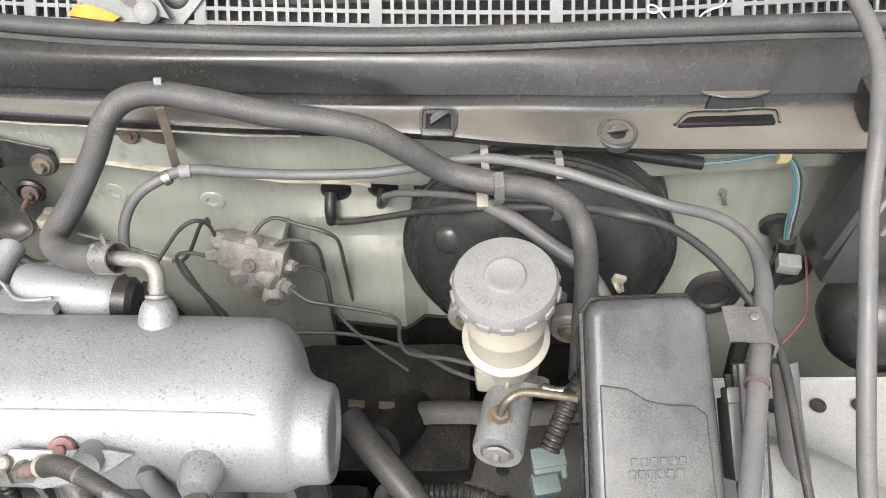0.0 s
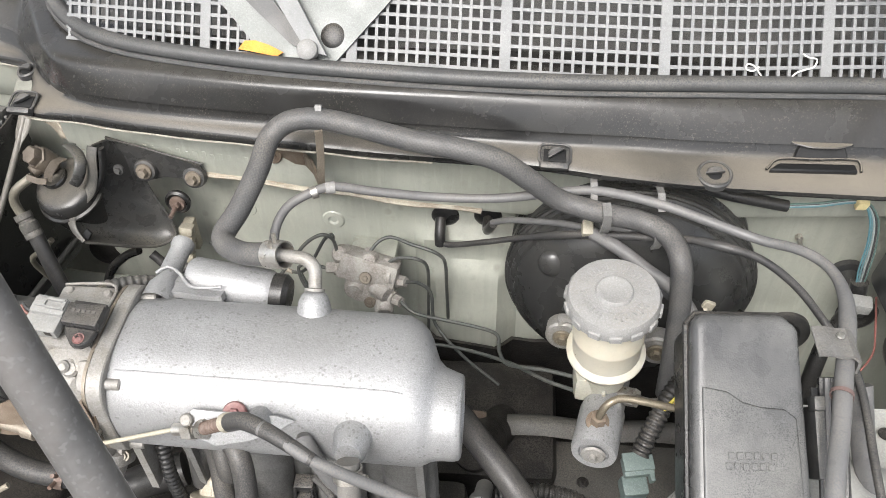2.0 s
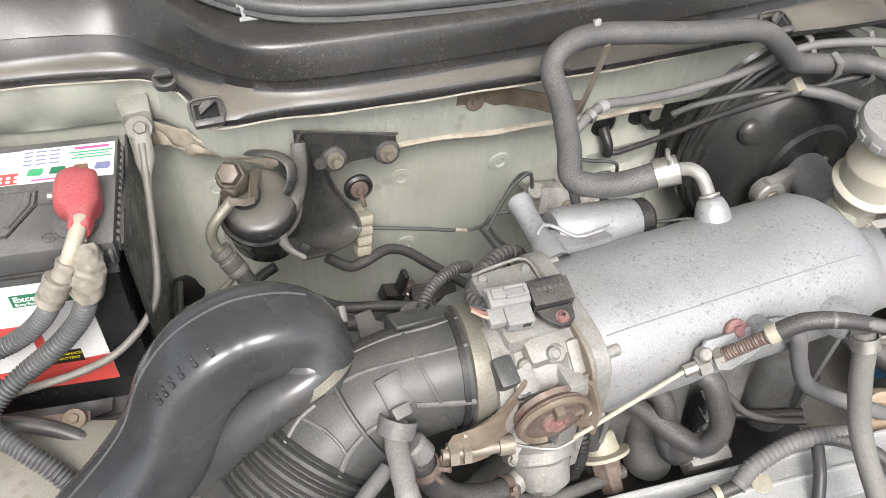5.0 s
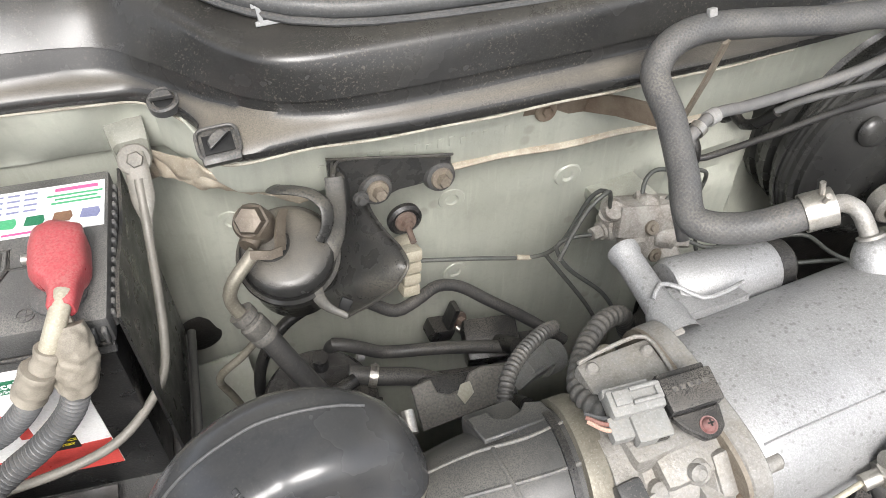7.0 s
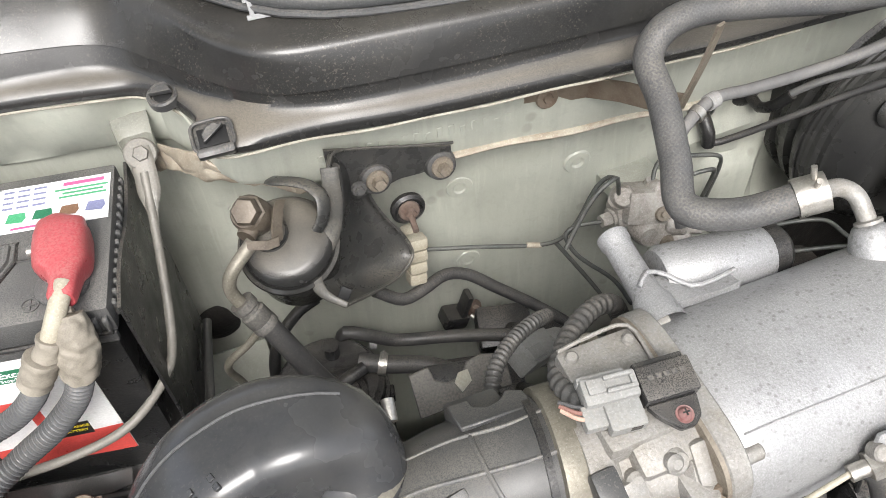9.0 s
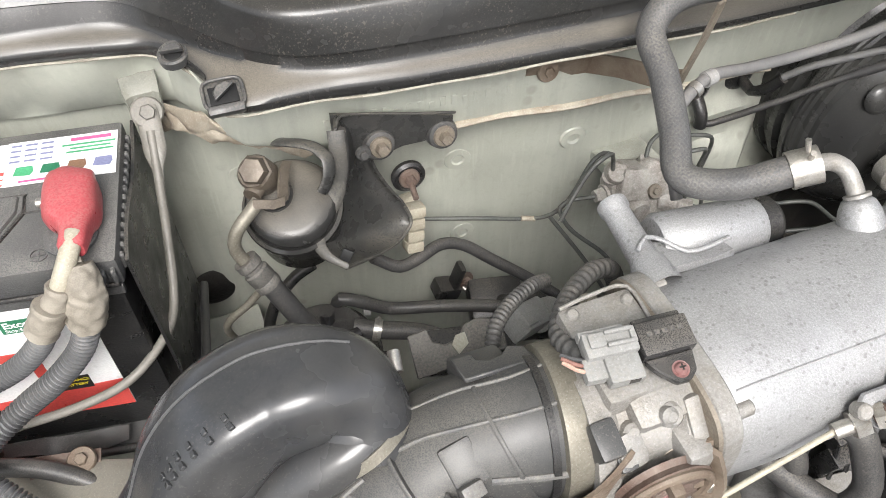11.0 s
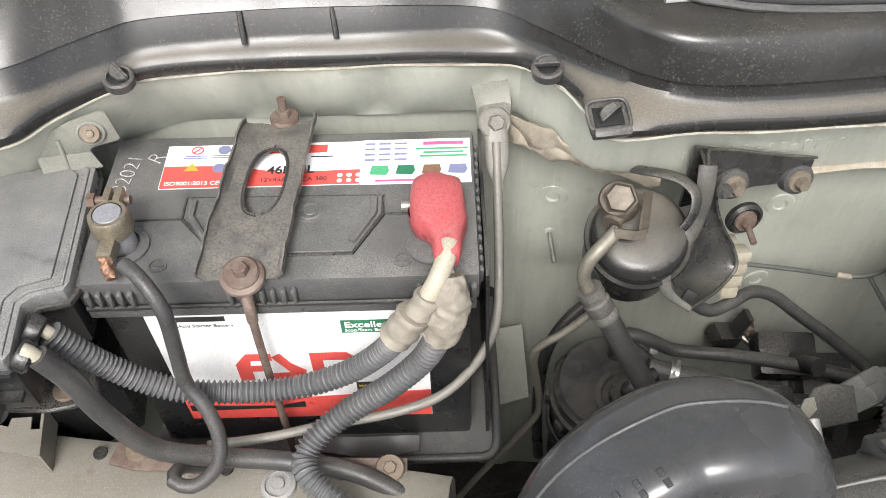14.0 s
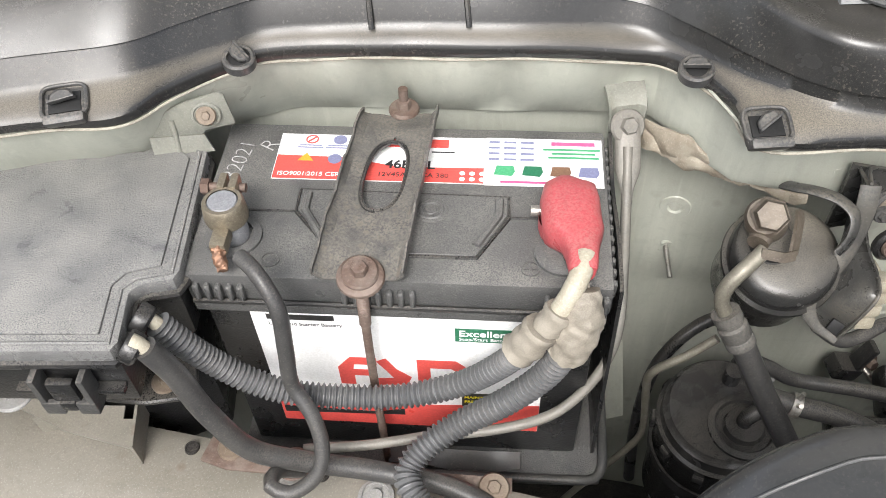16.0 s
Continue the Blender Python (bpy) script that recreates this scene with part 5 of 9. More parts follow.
part("washer_dish", lathe([(0.0, 0.001), (0.0068, 0.001), (0.0074, 0.0018), (0.0086, 0.0014), (0.0092, 0.0)], 28, aim((-0.5803, 1.0848, 0.8301), (-0.5803, 0.9, 0.86))), BRACKETP, cb)
bolt((-0.5803, 1.0840, 0.8301), (0, -0.85, 0.5), cb, RUST_PALE, 0.0062, 0.0062, 0.0045)
settle(cable, lead, lead2, lead3, fuse, front_rail, plate, tab, cb)
stud = thing("weld_stud", (-0.272, 1.06, 0.654), "bare zinc stud welded to the firewall", "stud")
part("shank", rod((-0.272, fire_y(-0.272, 0.655), 0.657), (-0.275, 1.038, 0.648), 0.0019, n=12), STEEL, stud)
part("collar", rod((-0.272, fire_y(-0.272, 0.655) + 0.001, 0.657), (-0.272, fire_y(-0.272, 0.655) - 0.004, 0.6565), 0.0040, n=16), PAINT, stud)


def obox(c, s, rx=0, ry=0, rz=0, bevel=0.002):
    """A block of size s about c, turned in degrees."""
    return put(box((-s[0] / 2, -s[1] / 2, -s[2] / 2), (s[0] / 2, s[1] / 2, s[2] / 2), bevel), pose(*c, rx, ry, rz))


def ring(a, b, r, thick=0.0015, n=28):
    """A band from a to b round their line."""
    h = (Vector(b) - Vector(a)).length
    return lathe([(r, 0), (r + thick, 0), (r + thick, h), (r, h)], n, aim(a, b), closed=True)


def hose_clamp(a, b, r, parent, material=None, ears=(0, -0.3, 1)):
    """A spring clamp: a band with two pinch ears."""
    c = part("hose_clamp", ring(a, b, r, 0.0012), material or STEEL, parent)
    mid, e = (Vector(a) + Vector(b)) / 2, Vector(ears).normalized()
    ax = (Vector(b) - Vector(a)).normalized()
    s = ax.cross(e)
    for k in (-1, 1):
        part("clamp_ear", rod(mid + e * r + s * 0.0025 * k, mid + e * (r + 0.008) + s * 0.005 * k, 0.0018, n=8), material or STEEL, c)
    return c


def band(points, wide, thick, across):
    """A flat strip along points, across gives its breadth."""
    a = Vector(across).normalized() * wide / 2
    return sheet([[Vector(p) - a, Vector(p), Vector(p) + a] for p in points], thick)


# ---------------------------------------------------------------- intake plenum
plenum = thing("intake_plenum", (0.03, 0.71, 0.73), "cast aluminium intake plenum with dark speckled casting skin", "intake manifold")


def oval(x, y, z, ry, rz, e=2.7, n=56):
    """A rounded section across x."""
    out = []
    for k in range(n):
        a = 2 * math.pi * k / n
        c, s = math.cos(a), math.sin(a)
        out.append((x, y + ry * math.copysign(abs(c) ** (2 / e), c), z + rz * math.copysign(abs(s) ** (2 / e), s)))
    return out


secs = [(-0.098, 0.724, 0.797, 0.052, 0.045, 2.6), (-0.092, 0.724, 0.797, 0.054, 0.047, 2.6), (-0.075, 0.724, 0.797, 0.056, 0.048, 2.4), (-0.03, 0.723, 0.797, 0.057, 0.048, 2.3), (0.03, 0.722, 0.797, 0.057, 0.048, 2.3), (0.085, 0.720, 0.797, 0.057, 0.048, 2.3),
        (0.115, 0.719, 0.797, 0.0565, 0.0480, 2.3), (0.124, 0.7165, 0.7965, 0.0545, 0.0468, 2.25), (0.130, 0.7135, 0.796, 0.0510, 0.0445, 2.2), (0.134, 0.710, 0.796, 0.0465, 0.0415, 2.1), (0.137, 0.706, 0.796, 0.0415, 0.0380, 2.05), (0.140, 0.702, 0.7965, 0.0375, 0.0350, 2.0), (0.145, 0.699, 0.797, 0.0345, 0.0330, 2.0),
        (0.154, 0.697, 0.797, 0.0325, 0.0315, 2.0), (0.1575, 0.697, 0.797, 0.0315, 0.0305, 2.0), (0.159, 0.697, 0.797, 0.0295, 0.0285, 2.0), (0.159, 0.697, 0.797, 0.0250, 0.0240, 2.0), (0.1565, 0.697, 0.797, 0.0235, 0.0225, 2.0), (0.1565, 0.697, 0.797, 0.001, 0.001, 2.0)]
part("body", sheet([oval(*s) for s in secs], 0, True), ALU, plenum)


def on_plenum(x, dy):
    """A place on the plenum's upper skin, dy in front of its middle."""
    y0, z0, ry, rz, e = (curve1([s[0] for s in secs[:13]], [s[k] for s in secs[:13]], x) for k in (1, 2, 3, 4, 5))
    return (x, y0 - dy, z0 + rz * max(0, 1 - (dy / ry) ** e) ** (1 / e))


part("parting_line", sweep([on_plenum(x, 0.0325) for x in np.linspace(-0.09, 0.118, 26)], 0.0007, 6), ALU, plenum)
part("flange", sheet([oval(-0.107, 0.726, 0.797, 0.001, 0.001, 4), oval(-0.107, 0.726, 0.797, 0.056, 0.048, 4), oval(-0.106, 0.726, 0.797, 0.057, 0.049, 4), oval(-0.096, 0.726, 0.797, 0.057, 0.049, 4), oval(-0.095, 0.726, 0.797, 0.056, 0.048, 4), oval(-0.095, 0.726, 0.797, 0.001, 0.001, 4)], 0, True), ALU_DULL, plenum)
part("gasket", sheet([oval(-0.1095, 0.726, 0.797, 0.001, 0.001, 4), oval(-0.1095, 0.726, 0.797, 0.0565, 0.0485, 4), oval(-0.107, 0.726, 0.797, 0.0565, 0.0485, 4)], 0, True), DIRTY, plenum)
for y, z in ((0.684, 0.832), (0.766, 0.832), (0.680, 0.762)):
    part("flange_screw", rod((-0.096, y, z), (-0.084, y, z), 0.0045, n=12, bevel=0.001), ALU_DULL, plenum)
part("boss", lathe([(0.0150, -0.012), (0.0130, 0.004), (0.0118, 0.010), (0.0095, 0.0150), (0.0070, 0.0172), (0.0, 0.0178)], 32, aim((0.042, 0.757, 0.834), (0.042, 0.768, 0.848))), ALU, plenum)
part("boss", lathe([(0.018, -0.034), (0.0145, -0.014), (0.012, 0.004), (0.009, 0.009), (0.0, 0.009)], 24, aim((0.084, 0.655, 0.815), (0.084, 0.61, 0.83))), ALU, plenum)
part("elbow_pipe", hose([(0.042, 0.764, 0.843), (0.042, 0.773, 0.851), (0.0405, 0.782, 0.8575), (0.034, 0.7875, 0.861), (0.025, 0.789, 0.862), (0.010, 0.787, 0.866)], 0.0052, 18, 0.002), ALU_DULL, plenum, "stained metal elbow pipe")
part("pipe_collar", lathe([(0.0052, 0), (0.0078, 0), (0.0078, 0.0018), (0.0052, 0.0024)], 24, aim((0.042, 0.768, 0.8475), (0.042, 0.773, 0.852))), ALU_DULL, plenum)
part("idle_cylinder", lathe([(0.0, 0), (0.016, 0), (0.0185, 0.004), (0.0185, 0.066), (0.0165, 0.070), (0, 0.070)], 32, aim((-0.070, 0.799, 0.821), (0.002, 0.793, 0.814))), ALU, plenum)
part("idle_cap", lathe([(0.0, 0), (0.0165, 0), (0.0165, 0.010), (0.013, 0.014), (0.0, 0.014)], 24, aim((-0.001, 0.7935, 0.8145), (0.022, 0.792, 0.8125))), BLACK, plenum)
part("stub_pipe", lathe([(0.013, -0.012), (0.0115, 0.004), (0.0088, 0.010), (0.0082, 0.046), (0.0094, 0.048), (0.0094, 0.053), (0.007, 0.054), (0.0, 0.054)], 24, aim((-0.085, 0.776, 0.829), (-0.082, 0.83, 0.831))), ALU, plenum)
part("web", sheet([[(-0.085 + 0.05 * f, 0.772 + 0.026 * g * (1 - 0.6 * f), 0.8325 + 0.002 * math.sin(6 * f) - 0.004 * g) for g in np.linspace(0, 1, 5)] for f in np.linspace(0, 1, 10)], 0.006), ALU, plenum)
part("web_edge", hose([(-0.090, 0.787, 0.8385), (-0.082, 0.793, 0.8405), (-0.072, 0.789, 0.8375), (-0.062, 0.779, 0.8345), (-0.050, 0.777, 0.8350), (-0.035, 0.778, 0.8360)], 0.0014, 8), ALU, plenum)
# runners to the head
for k in range(1, 4):
    x = -0.062 + 0.058 * k
    rows = []
    for f in np.linspace(0, 1, 10):
        y, z = lerp(0.716, 0.690, f ** 1.4), lerp(0.790, 0.625, f)
        rx = lerp(0.024, 0.021, f)
        rows.append([(x + rx * math.cos(a) + 0.012 * f * (k - 1.5) * 0.3, y + 0.021 * math.sin(a), z) for a in np.linspace(0, 2 * math.pi, 24, endpoint=False)])
    part("runner", sheet(rows, 0, True), RUNNERM, plenum)
part("runner_wall", rough_up(sheet([[(x, 0.724 - 0.009 * abs(math.cos((x + 0.016) * 54)) ** 0.6 - 0.006 * (1 - step(0.72, 0.76, z)), z) for x in np.linspace(-0.072, 0.137, 70)] for z in np.linspace(0.775, 0.615, 16)], 0.006), 0.0012, 60), RUNNERM, plenum)
for x in (-0.064, 0.010, 0.069):
    part("web_rib", sheet([[(x + 0.002 * f, lerp(0.694, 0.728, g), lerp(0.768, 0.630, f)) for g in np.linspace(0, 1, 4)] for f in np.linspace(0, 1, 8)], 0.005), RUNNERM, plenum)
part("end_web", sheet([[(0.131 + 0.002 * f, lerp(0.672, 0.735, g), lerp(0.770, 0.63, f)) for g in np.linspace(0, 1, 6)] for f in np.linspace(0, 1, 8)], 0.006), RUNNERM, plenum)
part("end_web", sheet([[(-0.098, lerp(0.682, 0.72, g), lerp(0.765, 0.69, f)) for g in np.linspace(0, 1, 4)] for f in np.linspace(0, 1, 4)], 0.006), ALU_DULL, plenum)
# cable bracket on the plenum front
part("cable_bracket", put(prism([(-0.034, 0.000), (-0.028, 0.008), (-0.010, 0.008), (0.030, 0.010), (0.044, 0.008), (0.030, -0.003), (0.012, -0.011), (-0.010, -0.017), (-0.020, -0.014)], -0.0015, 0.0015, 0.0011, 2), pose(0.0, 0.664, 0.8215, 52, 6, 0)), ALU, plenum, "bare alloy cable bracket")
part("bracket_boss", rod((-0.030, 0.666, 0.822), (-0.031, 0.660, 0.829), 0.0045, n=20, bevel=0.001), ALU_DULL, plenum)
part("bracket_leg", rod((0.020, 0.690, 0.812), (0.018, 0.660, 0.826), 0.009, n=18), ALU, plenum)
bolt((0.001, 0.670, 0.825), (0, -0.6, 0.8), plenum, REDDUST, 0.0095, 0.009, 0.006)


# ---------------------------------------------------------------- heater hose and clips
heat = thing("heater_hose", (0.15, 0.89, 0.82), "thick braided black coolant hose arching over the firewall", "hose")
HEATER = [(0.010, 0.787, 0.866), (-0.023, 0.800, 0.853), (-0.043, 0.820, 0.848), (-0.034, 0.846, 0.857), (-0.024, 0.880, 0.871), (-0.019, 0.908, 0.882), (-0.005, 0.917, 0.892), (0.018, 0.919, 0.896), (0.055, 0.912, 0.895), (0.101, 0.900, 0.892), (0.145, 0.892, 0.890), (0.176, 0.891, 0.881), (0.203, 0.892, 0.860), (0.231, 0.896, 0.835), (0.267, 0.890, 0.828), (0.303, 0.888, 0.821), (0.323, 0.873, 0.819), (0.331, 0.851, 0.812), (0.335, 0.838, 0.777), (0.335, 0.822, 0.735), (0.336, 0.812, 0.68)]
part("tube", hose(HEATER, 0.0093, 24, 0.004), BRAID, heat)
hose_clamp((0.006, 0.789, 0.8640), (0.019, 0.784, 0.8690), 0.0098, heat, ears=(-0.2, 0.0, 1))
part("clamp_band", ring((0.004, 0.7895, 0.8632), (0.0085, 0.788, 0.865), 0.0099, 0.0012), STEEL, heat)
hb = thing("hose_bracket", (0.0, 0.94, 0.82), "rust-stained steel bracket holding the coolant hose", "bracket")


part("base_strip", band([(-0.062, 0.9855, 0.803), (-0.035, 0.9835, 0.803), (-0.012, 0.978, 0.804), (0.002, 0.955, 0.812), (0.014, 0.925, 0.822), (0.019, 0.912, 0.829)], 0.021, 0.002, (0.05, -0.25, 1)), RUST_PALE, hb)
part("arm", band([(0.018, 0.914, 0.823), (0.0195, 0.911, 0.84), (0.023, 0.9075, 0.865), (0.025, 0.9045, 0.888), (0.0255, 0.9035, 0.896)], 0.0065, 0.002, (1, 0.3, 0)), DIRTY, hb)
part("clip_nib", obox((0.024, 0.919, 0.9055), (0.006, 0.004, 0.008), -20, 0, 0, 0.001), CAPGREY, hb)
bolt((-0.045, 0.982, 0.803), (0, -1, 0.2), hb, RUST_PALE, 0.009, 0.009, 0.005)
vap = thing("vapour_pipe", (0.2, 0.9, 0.8), "long grey rubber vapour hose across the firewall", "hose")
VAPOUR = [(-0.016, 0.846, 0.790), (-0.0155, 0.865, 0.814), (-0.007, 0.881, 0.827), (0.009, 0.891, 0.834), (0.031, 0.899, 0.838), (0.066, 0.905, 0.829), (0.119, 0.912, 0.819), (0.171, 0.912, 0.820), (0.203, 0.912, 0.825), (0.235, 0.912, 0.832), (0.266, 0.907, 0.838), (0.313, 0.891, 0.840), (0.351, 0.877, 0.836), (0.392, 0.860, 0.833), (0.419, 0.840, 0.842), (0.434, 0.818, 0.846), (0.438, 0.790, 0.847), (0.432, 0.756, 0.846), (0.420, 0.714, 0.844), (0.411, 0.680, 0.841), (0.400, 0.640, 0.835), (0.392, 0.60, 0.82)]
part("tube", hose(VAPOUR, lambda s, f: 0.0042 if f < 0.70 else lerp(0.0042, 0.0064, step(0.70, 0.78, f)), 16), RUBBER_GREY, vap)
part("collar", ring((0.026, 0.8975, 0.8375), (0.034, 0.8995, 0.8372), 0.0044, 0.0011), CAPGREY, vap)
part("pipe_clip", ring((0.014, 0.893, 0.8345), (0.019, 0.895, 0.8358), 0.0044, 0.0013), STEEL, vap)
hb2 = thing("hose_holder", (0.28, 0.91, 0.84), "dusty steel wire holder for hoses under the cowl", "bracket")
for x, y, z in ((0.2585, 0.905, 0.838), (0.314, 0.890, 0.842)):
    part("post", band([(x - 0.001, y + 0.020, 0.846), (x, y + 0.006, z + 0.006), (x + 0.001, y - 0.004, z - 0.006)], 0.006, 0.0018, (1, 0.1, 0)), HOLDERM, hb2)
part("cross_bar", band([(0.2575, 0.926, 0.843), (0.285, 0.916, 0.845), (0.314, 0.908, 0.8465)], 0.007, 0.0015, (0, -0.5, 0.6)), HOLDERM, hb2)
for x, y, z in ((0.2685, 0.884, 0.826), (0.3135, 0.880, 0.813)):
    part("hose_clip", band([(x, y + 0.006, z + 0.014), (x + 0.001, y - 0.006, z + 0.010), (x + 0.001, y - 0.0085, z - 0.002), (x, y - 0.004, z - 0.012)], 0.0075, 0.002, (1, 0.2, 0)), HOLDERM, hb2)
part("union_clip", obox((0.2575, 0.907, 0.7915), (0.010, 0.014, 0.020), 30, 0, 0, 0.002), CREAM, hb2)
vac = thing("vacuum_hose", (0.2, 0.95, 0.74), "thin black vacuum hose from a firewall grommet", "hose", "vacuum hoses")
part("tube", hose([(0.1165, 0.997, 0.714), (0.1160, 0.985, 0.700), (0.119, 0.981, 0.692), (0.133, 0.975, 0.697), (0.171, 0.954, 0.725), (0.208, 0.934, 0.753), (0.251, 0.906, 0.786), (0.296, 0.892, 0.800), (0.315, 0.886, 0.805)], lambda s, f: 0.0031 if f < 0.55 else 0.0040, 12), RUBBER, vac)
part("elbow", hose([(0.1165, 0.998, 0.713), (0.1160, 0.984, 0.702), (0.1165, 0.982, 0.690)], 0.0058, 12), BLACK, vac)
part("grommet", lathe([(0.0, 0.006), (0.008, 0.006), (0.014, 0.003), (0.0165, 0.0)], 28, aim((0.1205, fire_y(0.12, 0.712), 0.712), (0.1205, 0.9, 0.72))), BLACK, vac)
vac2 = thing("vacuum_hose", (0.2, 0.95, 0.76), "thin grey vacuum hose from a firewall grommet", "hose", "vacuum hoses")
part("tube", hose([(0.171, 0.963, 0.742), (0.185, 0.955, 0.754), (0.202, 0.947, 0.762), (0.237, 0.926, 0.780), (0.263, 0.906, 0.793)], 0.0032, 12), RUBBER_GREY, vac2)
part("elbow", hose([(0.1655, 1.0, 0.714), (0.1650, 0.985, 0.712), (0.167, 0.972, 0.724), (0.172, 0.962, 0.742)], 0.0048, 12), BLACK, vac2)
part("grommet", lathe([(0.0, 0.006), (0.008, 0.006), (0.014, 0.003), (0.0165, 0.0)], 28, aim((0.1655, fire_y(0.1655, 0.714), 0.714), (0.1655, 0.9, 0.722))), BLACK, vac2)
vac3 = thing("vacuum_hose", (0.42, 0.83, 0.80), "thin black hose bending down beside the relay box", "hose", "vacuum hoses")
part("tube", hose([(0.315, 0.886, 0.805), (0.338, 0.868, 0.822), (0.359, 0.853, 0.831), (0.391, 0.845, 0.826), (0.422, 0.833, 0.808), (0.448, 0.816, 0.784), (0.462, 0.784, 0.778), (0.466, 0.755, 0.772), (0.466, 0.703, 0.758), (0.468, 0.65, 0.74)], lambda s, f: 0.0042 if 0.12 < f < 0.22 else 0.0034, 12), RUBBER, vac3)

# ---------------------------------------------------------------- brake pressure valve and lines
valve = thing("proportioning_valve", (0.045, 0.95, 0.68), "corroded alloy brake proportioning valve on the firewall", "brake valve")
part("body", join(obox((0.045, 0.950, 0.682), (0.062, 0.030, 0.030), -25, 12, -8, 0.006), obox((0.050, 0.945, 0.662), (0.045, 0.032, 0.032), -25, 6, 0, 0.007), obox((0.020, 0.955, 0.677), (0.022, 0.022, 0.020), -25, 0, 0, 0.005)), OXIDE, valve)
for a, b, r in (((0.020, 0.960, 0.690), (0.014, 0.950, 0.702), 0.011), ((0.046, 0.955, 0.690), (0.046, 0.944, 0.700), 0.010), ((0.062, 0.945, 0.680), (0.072, 0.936, 0.684), 0.010), ((0.052, 0.938, 0.668), (0.066, 0.926, 0.668), 0.011), ((0.030, 0.945, 0.665), (0.030, 0.928, 0.668), 0.012), ((0.060, 0.934, 0.652), (0.062, 0.918, 0.648), 0.012)):
    part("boss", rod(a, b, r, r * 0.85, 18, 0.002), OXIDE, valve)
part("back_plate", obox((0.045, 0.985, 0.675), (0.05, 0.045, 0.012), -10, 0, 0, 0.003), PAINT, valve)
PORTS = [((0.014, 0.957, 0.688), (0.012, 0.954, 0.700)), ((0.043, 0.958, 0.688), (0.045, 0.957, 0.700)), ((0.062, 0.951, 0.682), (0.064, 0.949, 0.693)), ((0.072, 0.944, 0.672), (0.084, 0.939, 0.675)), ((0.068, 0.932, 0.658), (0.080, 0.924, 0.660)), ((0.012, 0.954, 0.676), (-0.002, 0.953, 0.676))]
for a, b in PORTS:
    part("pipe_nut", join(rod(a, b, 0.0062, 0.0058, 6), rod(a, tuple(lerp(a[i], b[i], 0.4) for i in range(3)), 0.008, n=14)), OXIDE, valve)
bolt((0.043, 0.934, 0.684), (0, -0.8, 0.6), valve, DIRTY, 0.0065, 0.0065, 0.005)
bolt((0.047, 0.926, 0.656), (0, -0.9, 0.4), valve, DIRTY, 0.0065, 0.0065, 0.005)
LINEM = mat("dark_green_brake_line", (0.075, 0.080, 0.075), 0.45, 0.2, (0.13, 0.125, 0.11), 0.7, 60, bump=0.1)
LINES = {
    "arching down beside the valve": [(0.012, 0.954, 0.700), (0.009, 0.954, 0.718), (0.001, 0.949, 0.729), (-0.014, 0.947, 0.721), (-0.029, 0.942, 0.704), (-0.045, 0.934, 0.684)],
    "looping back below the valve": [(-0.002, 0.953, 0.676), (-0.022, 0.957, 0.676), (-0.033, 0.956, 0.672), (-0.026, 0.946, 0.653), (0.004, 0.930, 0.621), (0.02, 0.92, 0.59)],
    "bending down the firewall": [(0.045, 0.957, 0.698), (0.054, 0.967, 0.705), (0.066, 0.971, 0.708), (0.087, 0.968, 0.702), (0.113, 0.964, 0.695), (0.122, 0.967, 0.680), (0.123, 0.972, 0.64), (0.123, 0.979, 0.593), (0.126, 0.985, 0.411)],
    "hooking down beside another": [(0.064, 0.949, 0.691), (0.075, 0.951, 0.698), (0.094, 0.947, 0.702), (0.104, 0.953, 0.688), (0.105, 0.960, 0.65), (0.103, 0.966, 0.607), (0.098, 0.975, 0.423)],
    "running down below the booster": [(0.083, 0.939, 0.675), (0.095, 0.946, 0.667), (0.108, 0.948, 0.651), (0.113, 0.938, 0.612), (0.143, 0.915, 0.589), (0.185, 0.895, 0.565)],
    "stepping across to the master cylinder": [(0.079, 0.925, 0.660), (0.094, 0.915, 0.655), (0.125, 0.909, 0.653), (0.165, 0.901, 0.652), (0.181, 0.890, 0.656), (0.184, 0.866, 0.659), (0.192, 0.850, 0.662), (0.229, 0.827, 0.686), (0.262, 0.808, 0.700)],
    "crossing low to the master cylinder": [(0.06, 0.90, 0.625), (0.13, 0.895, 0.628), (0.19, 0.87, 0.64), (0.23, 0.825, 0.672), (0.262, 0.80, 0.690)],
    "with a pale joint sleeve": [(0.010, 0.955, 0.719), (0.006, 0.963, 0.716), (-0.003, 0.965, 0.706), (-0.021, 0.962, 0.672), (-0.034, 0.965, 0.655), (-0.049, 0.973, 0.647), (-0.093, 0.983, 0.656), (-0.142, 0.994, 0.665)],
    "branching down": [(-0.035, 0.966, 0.651), (-0.007, 0.940, 0.605), (0.01, 0.93, 0.57)]}
for label, pts in LINES.items():
    single("brake_line", hose(pts, 0.0019, 10, 0.004), LINEM, "thin dark green brake line " + label, "brake line", "brake lines")
single("line_sleeve", rod((-0.058, 0.9752, 0.649), (-0.046, 0.972, 0.6465), 0.0025, n=12), SEALANT, "pale sleeve on a thin brake line", "sleeve")
single("wiring_tube", hose([(-0.196, 0.965, 0.673), (-0.176, 0.959, 0.658), (-0.157, 0.963, 0.656), (-0.134, 0.971, 0.654), (-0.115, 0.969, 0.646), (-0.093, 0.959, 0.628), (-0.062, 0.944, 0.603), (-0.030, 0.925, 0.575)], 0.0052, 12), RUBBER, "dark rubber tube bowed along the firewall", "hose")
clipw = thing("line_clip", (-0.158, 0.985, 0.66), "cream plastic brake line clip block", "clip")
